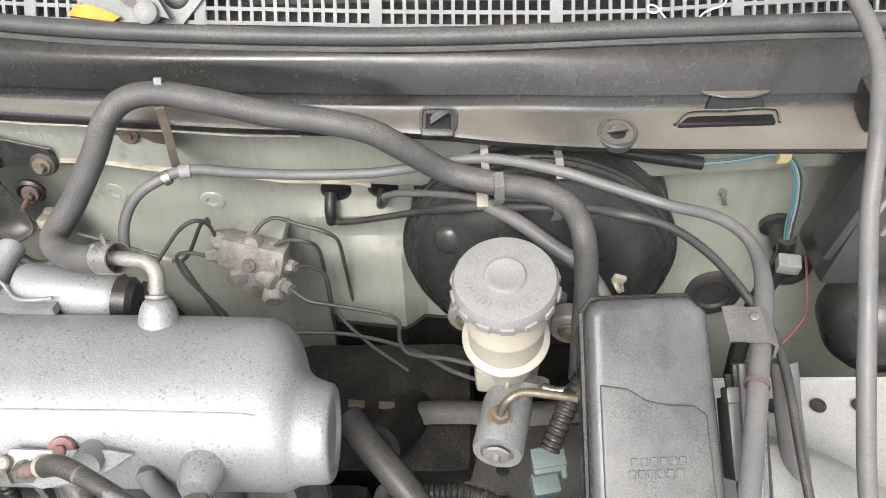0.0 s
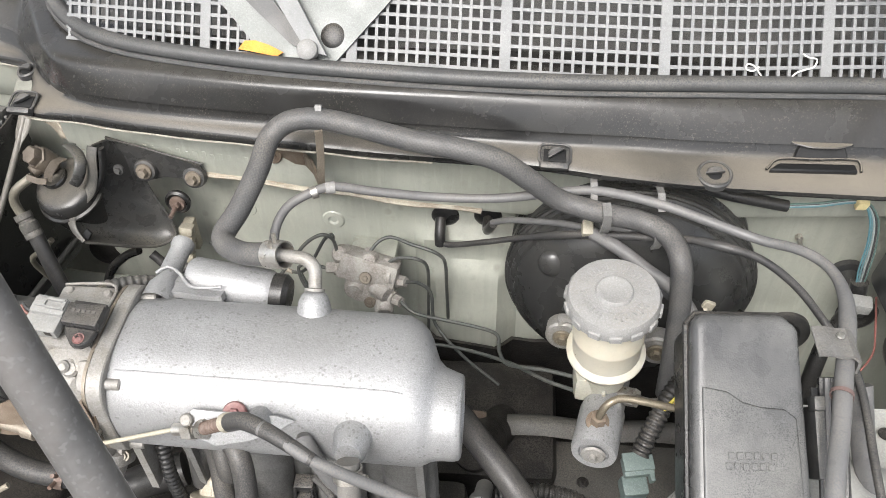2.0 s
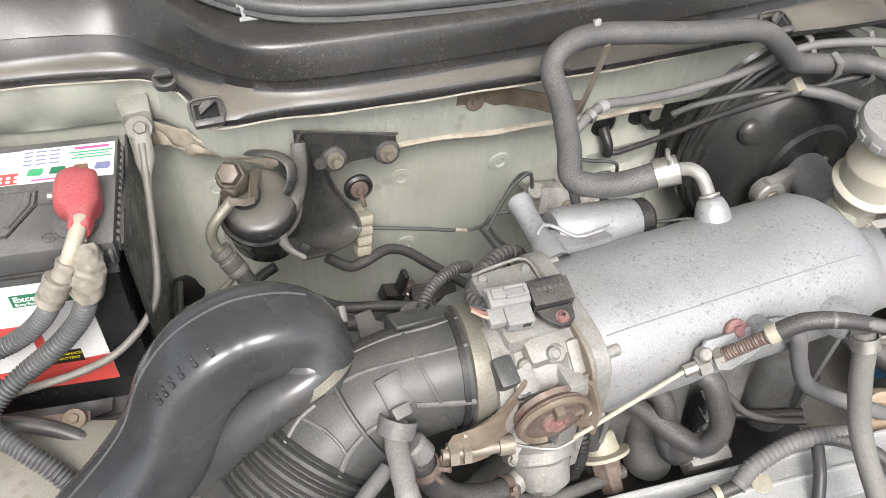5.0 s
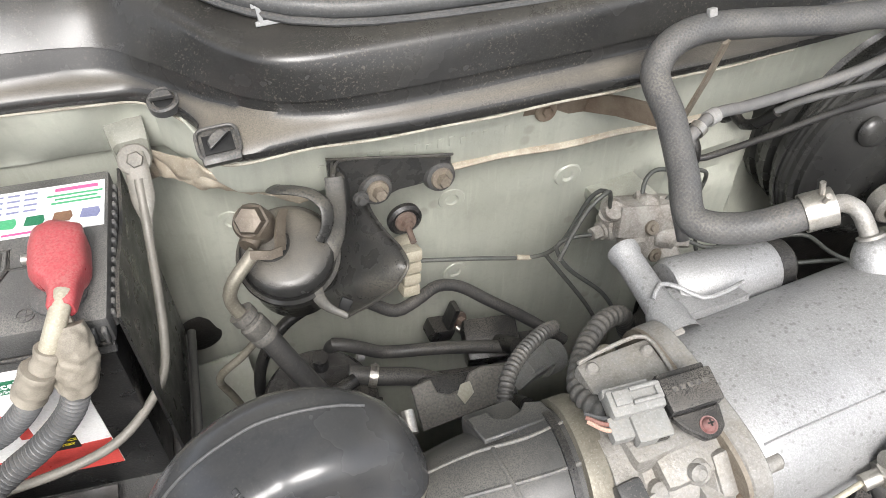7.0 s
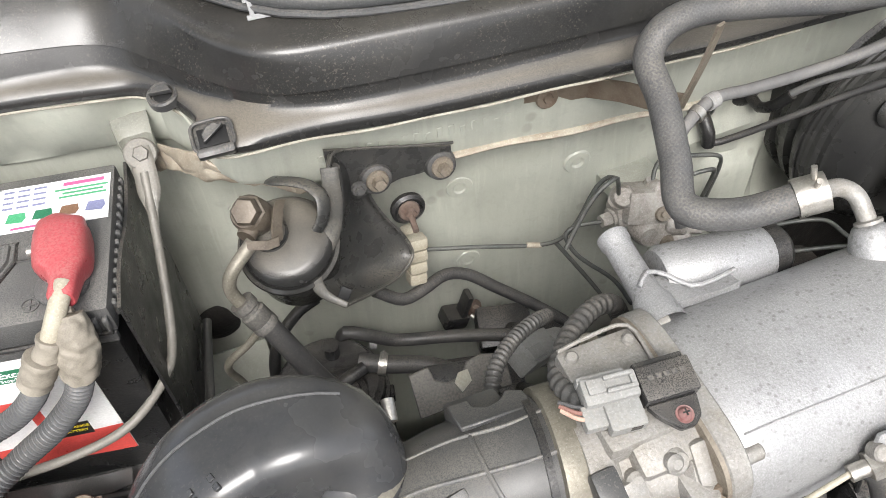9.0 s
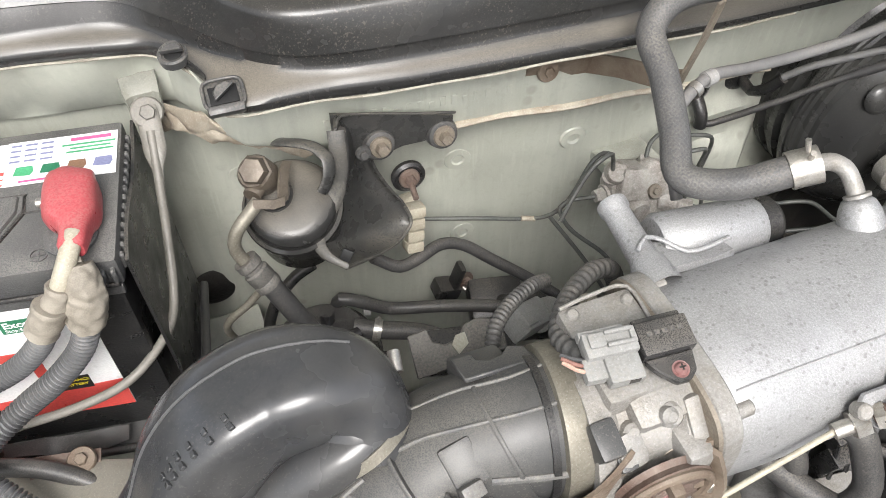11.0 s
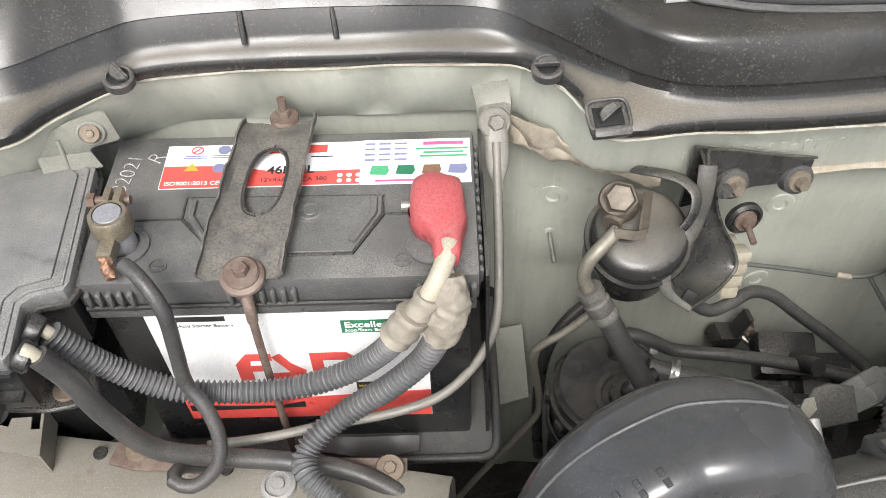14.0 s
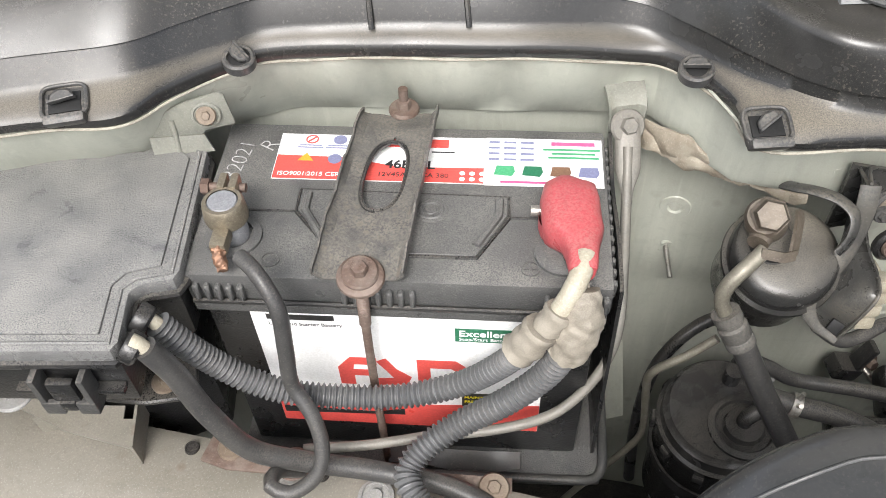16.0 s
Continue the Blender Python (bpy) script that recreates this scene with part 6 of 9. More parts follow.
for k in range(4):
    part("segment", obox((-0.1545 - 0.0016 * k, 0.977 - 0.002 * k, 0.700 - 0.0115 * k), (0.015, 0.014, 0.010), -18, 8, 0, 0.0025), CREAM, clipw)
part("base", obox((-0.156, 0.99, 0.682), (0.012, 0.012, 0.04), 0, 0, 0, 0.002), CREAM, clipw)

# ---------------------------------------------------------------- fuel filter and its shield
filt = thing("fuel_filter", (-0.245, 0.97, 0.67), "dusty black canister fuel filter on the firewall", "fuel filter")
FDUST = mat("dust_caked_enamel", (0.020, 0.020, 0.0195), 0.20, 0.0, (0.034, 0.032, 0.029), 0.7, 24, dust=0.95, dust_color=(0.185, 0.165, 0.132), bump=0.04, grain=900, dust_from=0.62, speck=0.10, fill=0.75, soft=1.0)
fm = aim((-0.2535, 0.950, 0.783), (-0.2655, 0.912, 0.874))
part("can", lathe([(0.0, 0.0), (0.010, 0.0), (0.022, -0.0006), (0.0275, -0.0022), (0.0308, -0.0055), (0.0322, -0.0105), (0.0324, -0.0150), (0.0348, -0.0165), (0.0354, -0.0185), (0.0348, -0.0205), (0.0326, -0.0220), (0.0322, -0.066), (0.0290, -0.072), (0.0, -0.072)], 52, fm), FDUST, filt, "black can with brown dust caked on top")
part("seat_ring", lathe([(0.013, 0.0), (0.013, 0.0035), (0.0115, 0.005), (0.0, 0.005)], 30, fm @ Matrix.Translation((-0.010, 0.004, 0.0))), FDUST, filt)
BANJOM = mat("brown_stained_brass", (0.085, 0.069, 0.053), 0.45, 0.3, (0.135, 0.112, 0.085), 0.8, 80, dust=0.2, bump=0.2, gs=0.2)
banjo = part("banjo_fitting", join(lathe([(0.0, 0), (0.0115, 0.0), (0.0122, 0.003), (0.0122, 0.017), (0.0105, 0.020), (0, 0.020)], 28, aim((-0.2650, 0.9640, 0.7940), (-0.2730, 0.9550, 0.8140))), rod((-0.2675, 0.9595, 0.8000), (-0.2770, 0.9475, 0.7980), 0.0075, 0.0062, 16)), BANJOM, filt)
part("banjo_bolt", lathe([(0.0112, 0.0), (0.0112, 0.0020), (0.0096, 0.0030), (0.0096, 0.0088), (0.0082, 0.0112), (0.0050, 0.0118), (0, 0.0118)], 6, aim((-0.2700, 0.9560, 0.8110), (-0.2770, 0.9420, 0.8280))), BANJOM, banjo)
part("lock_tab", join(band([(-0.2480, 0.962, 0.806), (-0.2520, 0.953, 0.808), (-0.2560, 0.944, 0.803), (-0.2585, 0.938, 0.796)], 0.008, 0.0018, (0.8, 0.3, -0.6)), band([(-0.2585, 0.938, 0.796), (-0.2660, 0.9365, 0.797), (-0.2780, 0.940, 0.799)], 0.006, 0.0018, (0.2, 0.5, 0.8))), BANJOM, banjo)
part("feed_pipe", hose([(-0.274, 0.943, 0.797), (-0.282, 0.9385, 0.793), (-0.292, 0.934, 0.786), (-0.297, 0.932, 0.776), (-0.296, 0.930, 0.765), (-0.290, 0.926, 0.753)], 0.0046, 14), CLAMPM, filt, "dull olive metal feed pipe")
part("pipe_ferrule", lathe([(0.0, 0), (0.0088, 0), (0.0088, 0.006), (0.0078, 0.007), (0.0078, 0.0095), (0.0092, 0.011), (0.0092, 0.019), (0.0086, 0.020), (0.0092, 0.021), (0.0092, 0.026), (0, 0.026)], 24, aim((-0.2935, 0.929, 0.760), (-0.279, 0.915, 0.733))), GRIME, filt)
part("feed_hose", hose([(-0.284, 0.921, 0.744), (-0.267, 0.901, 0.708), (-0.247, 0.878, 0.669), (-0.225, 0.85, 0.625)], 0.0076, 16), RUBBER, filt)
HANDLEM = mat("dusty_black_steel", (0.030, 0.030, 0.029), 0.28, 0.0, (0.048, 0.046, 0.042), 0.7, 40, dust=0.55, dust_color=(0.17, 0.155, 0.125), bump=0.06, dust_from=0.55, fill=0.35)
part("strap_handle", hose([(-0.2490, 0.982, 0.8060), (-0.2470, 0.975, 0.8110), (-0.2380, 0.966, 0.8150), (-0.2290, 0.958, 0.8150), (-0.2240, 0.949, 0.8120), (-0.2250, 0.943, 0.8050), (-0.2290, 0.9395, 0.7970), (-0.2330, 0.938, 0.7930)], 0.0056, 14, 0.003, flat=0.38), HANDLEM, filt)
FLANGEM = mat("dusty_flange_steel", (0.046, 0.045, 0.042), 0.35, 0.0, (0.085, 0.079, 0.068), 0.8, 50, dust=0.5, dust_color=(0.17, 0.155, 0.125), bump=0.10, gs=0.2)
shield = thing("filter_bracket", (-0.18, 0.98, 0.72), "black pressed steel shield bracket bolted to the firewall", "bracket")
part("back_plate", sheet([[(lerp(-0.211, -0.121, g), 0.9845 - 0.002 * g, lerp(lerp(0.817, 0.787, g), curve1([0.0, 0.35, 0.55, 0.75, 1.0], [0.760, 0.764, 0.770, 0.769, 0.774], g), f)) for g in np.linspace(0, 1, 24)] for f in np.linspace(0, 1, 6)], 0.0025), HANDLEM, shield)
EDGE = spline([(-0.2135, 0.9600, 0.8230), (-0.2150, 0.9545, 0.8140), (-0.2166, 0.9500, 0.7990), (-0.2225, 0.9440, 0.7810), (-0.2350, 0.9360, 0.7690), (-0.2425, 0.9300, 0.7610), (-0.2405, 0.9210, 0.7500), (-0.2284, 0.9105, 0.7425)], 0.004)
FAR = spline([(-0.2060, 0.9840, 0.8140), (-0.1960, 0.9830, 0.7960), (-0.1880, 0.9820, 0.7760), (-0.1840, 0.9800, 0.7560), (-0.1750, 0.9760, 0.7340), (-0.1650, 0.9700, 0.7160), (-0.1625, 0.9640, 0.7020), (-0.1800, 0.9510, 0.6990), (-0.2284, 0.9120, 0.7400)], 0.004)
rows = []
for f in np.linspace(0, 1, 30):
    a, b = EDGE[round(f * (len(EDGE) - 1))], FAR[round(f * (len(FAR) - 1))]
    deep = 0.024 * step(0.0, 0.25, f) * (1 - step(0.85, 1.0, f))
    rows.append([a.lerp(b, g) + Vector((0.25, 0.75, -0.6)) * (deep * math.sin(math.pi * g) ** 0.8) for g in np.linspace(0, 1, 18)])
part("scoop", sheet(rows, 0.0020), HANDLEM, shield, "deep pressed scoop with dust in it")
part("scoop_edge", sweep(FAR[len(FAR) // 2:], 0.0014, 8), FLANGEM, shield)
part("front_flange", sweep(EDGE, lambda s, f: 0.0058 * (1 - 0.6 * step(0.6, 1.0, f)), 12, flat=0.28), FLANGEM, shield, "dusty folded front flange")
part("inner_band", hose([(-0.2080, 0.964, 0.818), (-0.2095, 0.958, 0.800), (-0.2150, 0.951, 0.784), (-0.2265, 0.943, 0.770), (-0.2330, 0.937, 0.761)], 0.0060, 12, 0.004, flat=0.4), RUBBER, shield, "black rubber band inside the flange")
part("top_edge", hose([(-0.2135, 0.9600, 0.8240), (-0.205, 0.976, 0.819), (-0.19, 0.981, 0.8115), (-0.17, 0.9815, 0.8045), (-0.15, 0.981, 0.798), (-0.119, 0.981, 0.7885)], 0.0011, 8), FLANGEM, shield)
# Black block stands for the shaded hollow of the flange slot.
part("slot", obox((-0.2265, 0.9185, 0.7455), (0.008, 0.003, 0.009), -35, 20, -35, 0.001), PITCH, shield)


def washer_cup(x, z):
    """A flanged bolt in its rubber-edged washer."""
    part("washer", lathe([(0.0, 0.007), (0.0085, 0.007), (0.0110, 0.006), (0.0122, 0.002), (0.0125, 0.0)], 26, aim((x, 0.982, z), (x, 0.88, z + 0.03))), CLIPM, shield)
    bolt((x, 0.976, z + 0.0015), (0, -1, 0.3), shield, DIRTY, 0.0105, 0.0085, 0.010)


washer_cup(-0.179, 0.779)
washer_cup(-0.130, 0.772)
bolt((-0.196, 0.962, 0.794), (0, -1, 0.25), shield, CLIPM, 0.007, 0.0055, 0.006)
part("stud_cup", lathe([(0.0135, 0.0), (0.0135, 0.0035), (0.011, 0.0055), (0.009, 0.003), (0.0, 0.003)], 26, aim((-0.157, 0.984, 0.735), (-0.159, 0.888, 0.748))), BLACK, shield)
bolt((-0.157, 0.980, 0.735), (0, -1, 0.2), shield, RUSTY, 0.0095, 0.0085, 0.008)
part("stud", rod((-0.157, 0.978, 0.735), (-0.159, 0.960, 0.733), 0.0024, n=10), RUSTY, shield)

# ---------------------------------------------------------------- vapour canister and hoses behind the duct
can = thing("vapour_canister", (-0.25, 0.955, 0.45), "black plastic vapour canister with ringed lid", "canister")
cm = pose(-0.246, 0.951, 0.458, 2, -2, 0) @ Matrix.Diagonal((0.76, 0.76, 1.0, 1.0))
part("body", lathe([(0, 0), (0.056, 0.0), (0.060, 0.01), (0.061, 0.115), (0.064, 0.118), (0.064, 0.126), (0.0605, 0.128), (0.0595, 0.138), (0.056, 0.140), (0.054, 0.143), (0.03, 0.144), (0.0, 0.144)], 52, cm), CANB, can)
part("lid_boss", lathe([(0.034, 0.0), (0.034, 0.003), (0.028, 0.004), (0.026, 0.0015), (0.020, 0.0015), (0.018, 0.006), (0.010, 0.007), (0.0, 0.007)], 36, cm @ Matrix.Translation((0.010, -0.022, 0.1435))), CANB, can)
for k in range(10):
    a = 2 * math.pi * k / 10
    part("lid_lug", put(box((-0.006, -0.003, 0), (0.006, 0.003, 0.016), 0.001, 1), cm @ Matrix.Rotation(a, 4, "Z") @ Matrix.Translation((0, -0.0645, 0.104))), CANB, can)
part("nozzle", hose([cm @ Vector((0.010, -0.020, 0.146)), cm @ Vector((0.010, -0.020, 0.156)), cm @ Vector((0.018, -0.018, 0.160)), cm @ Vector((0.040, -0.012, 0.160))], 0.0058, 12, 0.003), CANB, can)
part("nozzle", rod(cm @ Vector((0.014, 0.030, 0.14)), cm @ Vector((0.015, 0.030, 0.158)), 0.0065, n=14), CANB, can)
part("holder_hoop", ring(cm @ Vector((0, 0, 0.075)), cm @ Vector((0, 0, 0.088)), 0.0472, 0.002, 48), CANB, can)
vh = thing("purge_hose", (-0.14, 0.95, 0.58), "black purge hose from the vapour canister", "hose", "canister hoses")
part("tube", hose([(-0.228, 0.984, 0.598), (-0.224, 0.982, 0.608), (-0.205, 0.976, 0.600), (-0.184, 0.973, 0.584), (-0.136, 0.959, 0.580), (-0.089, 0.944, 0.574), (-0.040, 0.925, 0.566)], 0.0058, 14), RUBBER, vh)
part("band", ring((-0.206, 0.9783, 0.5881), (-0.200, 0.9765, 0.5872), 0.0060, 0.001), CAPGREY, vh)
vh2 = thing("purge_hose", (-0.17, 0.92, 0.60), "thick black vent hose from the canister lid", "hose", "canister hoses")
part("tube", hose([(-0.224, 0.944, 0.617), (-0.206, 0.936, 0.614), (-0.171, 0.923, 0.608), (-0.145, 0.901, 0.603), (-0.120, 0.875, 0.590)], 0.0078, 16), RUBBER, vh2)
hose_clamp((-0.209, 0.9375, 0.6148), (-0.203, 0.9345, 0.6137), 0.0082, vh2)
single("evap_pipe", hose([(-0.284, 0.940, 0.713), (-0.302, 0.940, 0.695), (-0.3158, 0.941, 0.684), (-0.3200, 0.945, 0.668), (-0.3150, 0.953, 0.635), (-0.310, 0.957, 0.605), (-0.3045, 0.960, 0.565), (-0.3060, 0.960, 0.540), (-0.3300, 0.958, 0.498), (-0.3600, 0.955, 0.450), (-0.385, 0.950, 0.41)], 0.0030, 12), CLAMPM, "olive green metal pipe bent beside the canister", "pipe")
single("canister_hoop", hose([(-0.2375, 1.01, 0.6302), (-0.2545, 1.01, 0.6209), (-0.2736, 1.005, 0.6049), (-0.287, 1.0, 0.5782), (-0.2923, 0.995, 0.5333), (-0.293, 0.99, 0.4819), (-0.2885, 0.985, 0.4099)], 0.0052, 14), BLACK, "black rubber edging hooped behind the canister", "trim")
single("lower_bracket_plate", sheet([[(lerp(-0.415, -0.290, g), lerp(1.066, 1.028, f) - 0.004 * math.sin(3 * g), lerp(lerp(0.540, 0.525, g), 0.455, f)) for g in np.linspace(0, 1, 6)] for f in np.linspace(0, 1, 6)], 0.003), PAINT, "grey-green painted plate low on the firewall", "panel")
# Dark disc laid on the wall for the shade inside the opening.
single("firewall_opening", lathe([(0.0, 0.002), (0.019, 0.002), (0.022, 0.0)], 28, aim((-0.324, fire_y(-0.324, 0.556) - 0.006, 0.556), (-0.324, 0.5, 0.62))), DARK, "dark disc in place of a shaded round firewall opening", "opening")
mount = thing("loom_bracket", (-0.11, 1.0, 0.545), "small black loom bracket on the firewall stud", "bracket")
part("bracket", join(obox((-0.118, 1.0, 0.545), (0.024, 0.02, 0.016), 0, 20, 0, 0.003), obox((-0.108, 0.998, 0.560), (0.006, 0.014, 0.034), 0, 18, 0, 0.002)), BLACK, mount)
bolt((-0.098, 1.0, 0.548), (0.3, -0.9, 0.3), mount, RUSTY, 0.011, 0.009, 0.009)
part("stud", rod((-0.104, 1.0, 0.545), (-0.092, 0.980, 0.537), 0.003, n=10), STEEL, mount)
for p, s in (((-0.085, 0.96, 0.56), (0.05, 0.04, 0.03)), ((-0.05, 0.945, 0.535), (0.045, 0.04, 0.04)), ((-0.13, 0.93, 0.545), (0.06, 0.04, 0.03)), ((-0.165, 0.885, 0.63), (0.045, 0.03, 0.05)), ((-0.12, 0.885, 0.60), (0.03, 0.03, 0.05))):
    single("solenoid_valve", join(obox(p, s, 20, 0, -15, 0.006), rod((p[0], p[1], p[2]), (p[0] + 0.01, p[1] - 0.03, p[2] + 0.025), 0.008, n=14)), BLACK, "black vacuum solenoid behind the throttle body", "solenoid", "solenoids")

vb = thing("valve_bracket", (-0.185, 0.86, 0.70), "grey steel bracket with a round notch behind the duct", "bracket")
part("plate", put(prism([(-0.030, -0.018), (0.036, -0.014), (0.036, 0.008), (0.020, 0.012), (0.010, 0.010), (0.004, 0.002), (-0.006, 0.0), (-0.014, 0.004), (-0.016, 0.014), (-0.030, 0.012)], 0.0, 0.003, 0.0008, 1), pose(-0.178, 0.842, 0.716, 38, 0, -4)), GRIME, vb)
part("paint_daub", put(prism([(-0.004, -0.006), (0.006, -0.004), (0.008, 0.004), (0.001, 0.006), (-0.005, 0.002)], 0.003, 0.0038), pose(-0.176, 0.840, 0.716, 38, 0, 20)), MILKY, vb)

# ---------------------------------------------------------------- throttle body
thr = thing("throttle_assembly", (-0.137, 0.72, 0.75), "dirty cast throttle body with levers and sensor", "throttle body")
part("housing", rough_up(join(lathe([(0.0, 0), (0.050, 0.0), (0.050, 0.008), (0.044, 0.012), (0.0425, 0.040), (0.046, 0.044), (0.046, 0.056), (0, 0.056)], 40, aim((-0.110, 0.720, 0.793), (-0.166, 0.724, 0.796))), obox((-0.132, 0.735, 0.835), (0.044, 0.060, 0.022), 0, 0, 0, 0.004), obox((-0.128, 0.704, 0.830), (0.032, 0.022, 0.022), 20, 0, 0, 0.006), obox((-0.118, 0.72, 0.785), (0.016, 0.10, 0.085), 0, 0, 0, 0.006)), 0.0012, 70), ALU_DULL, thr)
part("boss", rod((-0.145, 0.700, 0.826), (-0.1455, 0.693, 0.832), 0.0048, n=18, bevel=0.002), ALU_DULL, thr)
part("boss", rod((-0.128, 0.697, 0.834), (-0.1275, 0.690, 0.841), 0.0045, n=18, bevel=0.002), ALU_DULL, thr)
SM = Matrix.Translation((-0.1175, 0.7225, 0.8560)) @ pose(0, 0, 0, 10, 0, -6)
map_s = part("pressure_sensor", put(join(box((-0.0135, -0.0080, -0.004), (0.0140, 0.0095, 0.0070), 0.0016), box((-0.0125, 0.0010, -0.004), (0.0130, 0.0130, 0.0035), 0.0012), prism([(-0.0125, -0.008), (0.0125, -0.008), (0.0105, -0.0185), (0.0060, -0.0225), (-0.0010, -0.0225), (-0.0085, -0.0150)], -0.004, 0.0015, 0.0008, 1)), SM), CANB, thr, "black manifold pressure sensor")
for a in (-0.009, -0.005, -0.001, 0.003, 0.007):
    part("moulded_mark", put(box((a, 0.0015, 0.0069), (a + 0.0028, 0.0040, 0.0074)), SM), CLIPM, map_s)
part("sensor_screw", put(join(lathe([(0.0, 0.0030), (0.0018, 0.0030), (0.0030, 0.0018), (0.0033, 0.0)], 20), lathe([(0.0033, 0.0), (0.0044, 0.0004), (0.0046, -0.0006)], 20)), SM @ Matrix.Translation((0.0025, -0.0165, 0.0016))), REDDUST, map_s)
# Raised dark bars imitate the shaded cross recess.
part("screw_cross", put(join(box((-0.0017, -0.0004, 0), (0.0017, 0.0004, 0.0004)), box((-0.0004, -0.0017, 0), (0.0004, 0.0017, 0.0004))), SM @ Matrix.Translation((0.0025, -0.0165, 0.0046))), DARK, map_s)
bolt((-0.1300, 0.7690, 0.8330), (0, -0.1, 1), thr, CLAMPM, 0.0052, 0.006, 0.006)
PM = Matrix.Translation((-0.1455, 0.7240, 0.8570)) @ pose(0, 0, 0, 10, 0, -8)
conn = part("sensor_plug", put(join(box((-0.0130, -0.0015, -0.005), (0.0140, 0.0120, 0.0060), 0.0018), box((-0.0050, -0.0150, -0.006), (0.0130, 0.0000, 0.0035), 0.0020), box((-0.0155, -0.0110, -0.006), (-0.0040, 0.0010, 0.0015), 0.0018), box((-0.0135, 0.0105, -0.004), (0.0100, 0.0140, 0.0035), 0.0010)), PM), CONNECTOR, thr, "light grey sensor plug")
part("plug_latch", put(join(box((-0.0020, 0.0020, 0.0055), (0.0125, 0.0040, 0.0085), 0.0008), box((-0.0020, 0.0085, 0.0055), (0.0125, 0.0105, 0.0085), 0.0008), box((-0.0105, 0.0030, 0.0055), (-0.0020, 0.0105, 0.0078), 0.0010), box((0.0105, 0.0020, 0.0055), (0.0135, 0.0105, 0.0078), 0.0008)), PM), CONNECTOR, conn)
# Dark block imitates the shade in the plug's slot.
part("plug_slot", put(box((0.0045, -0.0151, -0.002), (0.0100, -0.0140, 0.0022)), PM), DARK, conn)
for k, c in enumerate(((0.40, 0.26, 0.20), (0.20, 0.10, 0.08), (0.05, 0.05, 0.05))):
    part("wire", hose([PM @ Vector((-0.010, -0.006 + 0.003 * k, -0.002)), PM @ Vector((-0.018, -0.004 + 0.003 * k, 0.001)), PM @ Vector((-0.024, 0.002 + 0.002 * k, 0.000))], 0.0011, 8, 0.002), mat("plug_wire", c, 0.5, bump=0.0), conn)
part("injector_plug", join(obox((-0.112, 0.858, 0.684), (0.034, 0.022, 0.022), 20, 28, 25, 0.003), rod((-0.100, 0.862, 0.676), (-0.086, 0.866, 0.668), 0.013, n=16), obox((-0.114, 0.850, 0.697), (0.016, 0.010, 0.005), 20, 28, 25, 0.001)), CONNECTOR, thr)
# throttle drum, lever, return spring
drum = part("throttle_drum", join(lathe([(0.0, 0.0), (0.022, 0.0), (0.026, 0.001), (0.0235, 0.004), (0.0265, 0.0075), (0.024, 0.009), (0.015, 0.009), (0.0, 0.0085)], 40, aim((-0.134, 0.678, 0.800), (-0.135, 0.655, 0.7995))), obox((-0.128, 0.670, 0.812), (0.020, 0.006, 0.016), 10, 30, 0, 0.002)), RUSTY, thr, "rusty throttle cable drum")
bolt((-0.134, 0.668, 0.800), (0, -1, 0.05), drum, REDDUST, 0.011, 0.0095, 0.007)
part("return_spring", sweep([(-0.1245 + 0.0088 * math.cos(a), 0.709 - 0.028 * a / (12 * math.pi), 0.8075 + 0.0088 * math.sin(a)) for a in np.linspace(0, 12 * math.pi, 170)], 0.0013, 6), DIRTY, thr, "coiled steel return spring")
part("spring_core", rod((-0.1245, 0.712, 0.8075), (-0.1245, 0.678, 0.8065), 0.0062, n=16), DIRTY, thr)
part("spring_seat", rod((-0.1245, 0.713, 0.8078), (-0.1245, 0.709, 0.8075), 0.0115, n=24, bevel=0.0015), ALU_DULL, thr)
dm = aim((-0.134, 0.6695, 0.800), (-0.135, 0.655, 0.7995))
part("cable_groove", sweep([dm @ Vector((0.0232 * math.cos(a), 0.0232 * math.sin(a), 0.001)) for a in np.linspace(-0.4, 4.6, 40)], 0.0026, 8), RUST_PALE, drum)
part("inner_cam", lathe([(0.0, 0.003), (0.011, 0.003), (0.0125, 0.0015), (0.0125, 0.0)], 28, dm @ Matrix.Translation((0.002, 0.0, 0.0))), RUSTY, drum)
part("stop_lug", put(box((-0.004, 0.010, 0.0), (0.003, 0.018, 0.008), 0.0015), dm), RUST_PALE, drum)
for x, y, z, r in ((-0.147, 0.759, 0.8450, 0.0042), (-0.116, 0.757, 0.8455, 0.0038), (-0.150, 0.713, 0.8400, 0.0040)):
    part("cast_nub", rod((x, y, z - 0.004), (x, y - 0.001, z + 0.0028), r, r * 0.85, 18, 0.001), ALU_DULL, thr)
part("cover_bead", hose([(-0.152, 0.764, 0.8462), (-0.132, 0.766, 0.8462), (-0.112, 0.764, 0.8462), (-0.111, 0.738, 0.8462)], 0.0012, 8), ALU_DULL, thr)
part("stop_screw", rod((-0.108, 0.676, 0.792), (-0.108, 0.664, 0.795), 0.004, n=12, bevel=0.001), STEEL, thr)
part("lever_plate", band([(-0.112, 0.680, 0.826), (-0.110, 0.674, 0.812), (-0.112, 0.669, 0.797)], 0.016, 0.003, (0.9, -0.2, 0.2)), RUST_PALE, thr)
part("cast_rib", obox((-0.150, 0.700, 0.812), (0.016, 0.020, 0.040), 42, 0, 8, 0.004), ALU_DULL, thr)
part("cast_boss", rod((-0.1255, 0.706, 0.822), (-0.1245, 0.692, 0.837), 0.0080, 0.0068, 20, 0.002), ALU_DULL, thr)
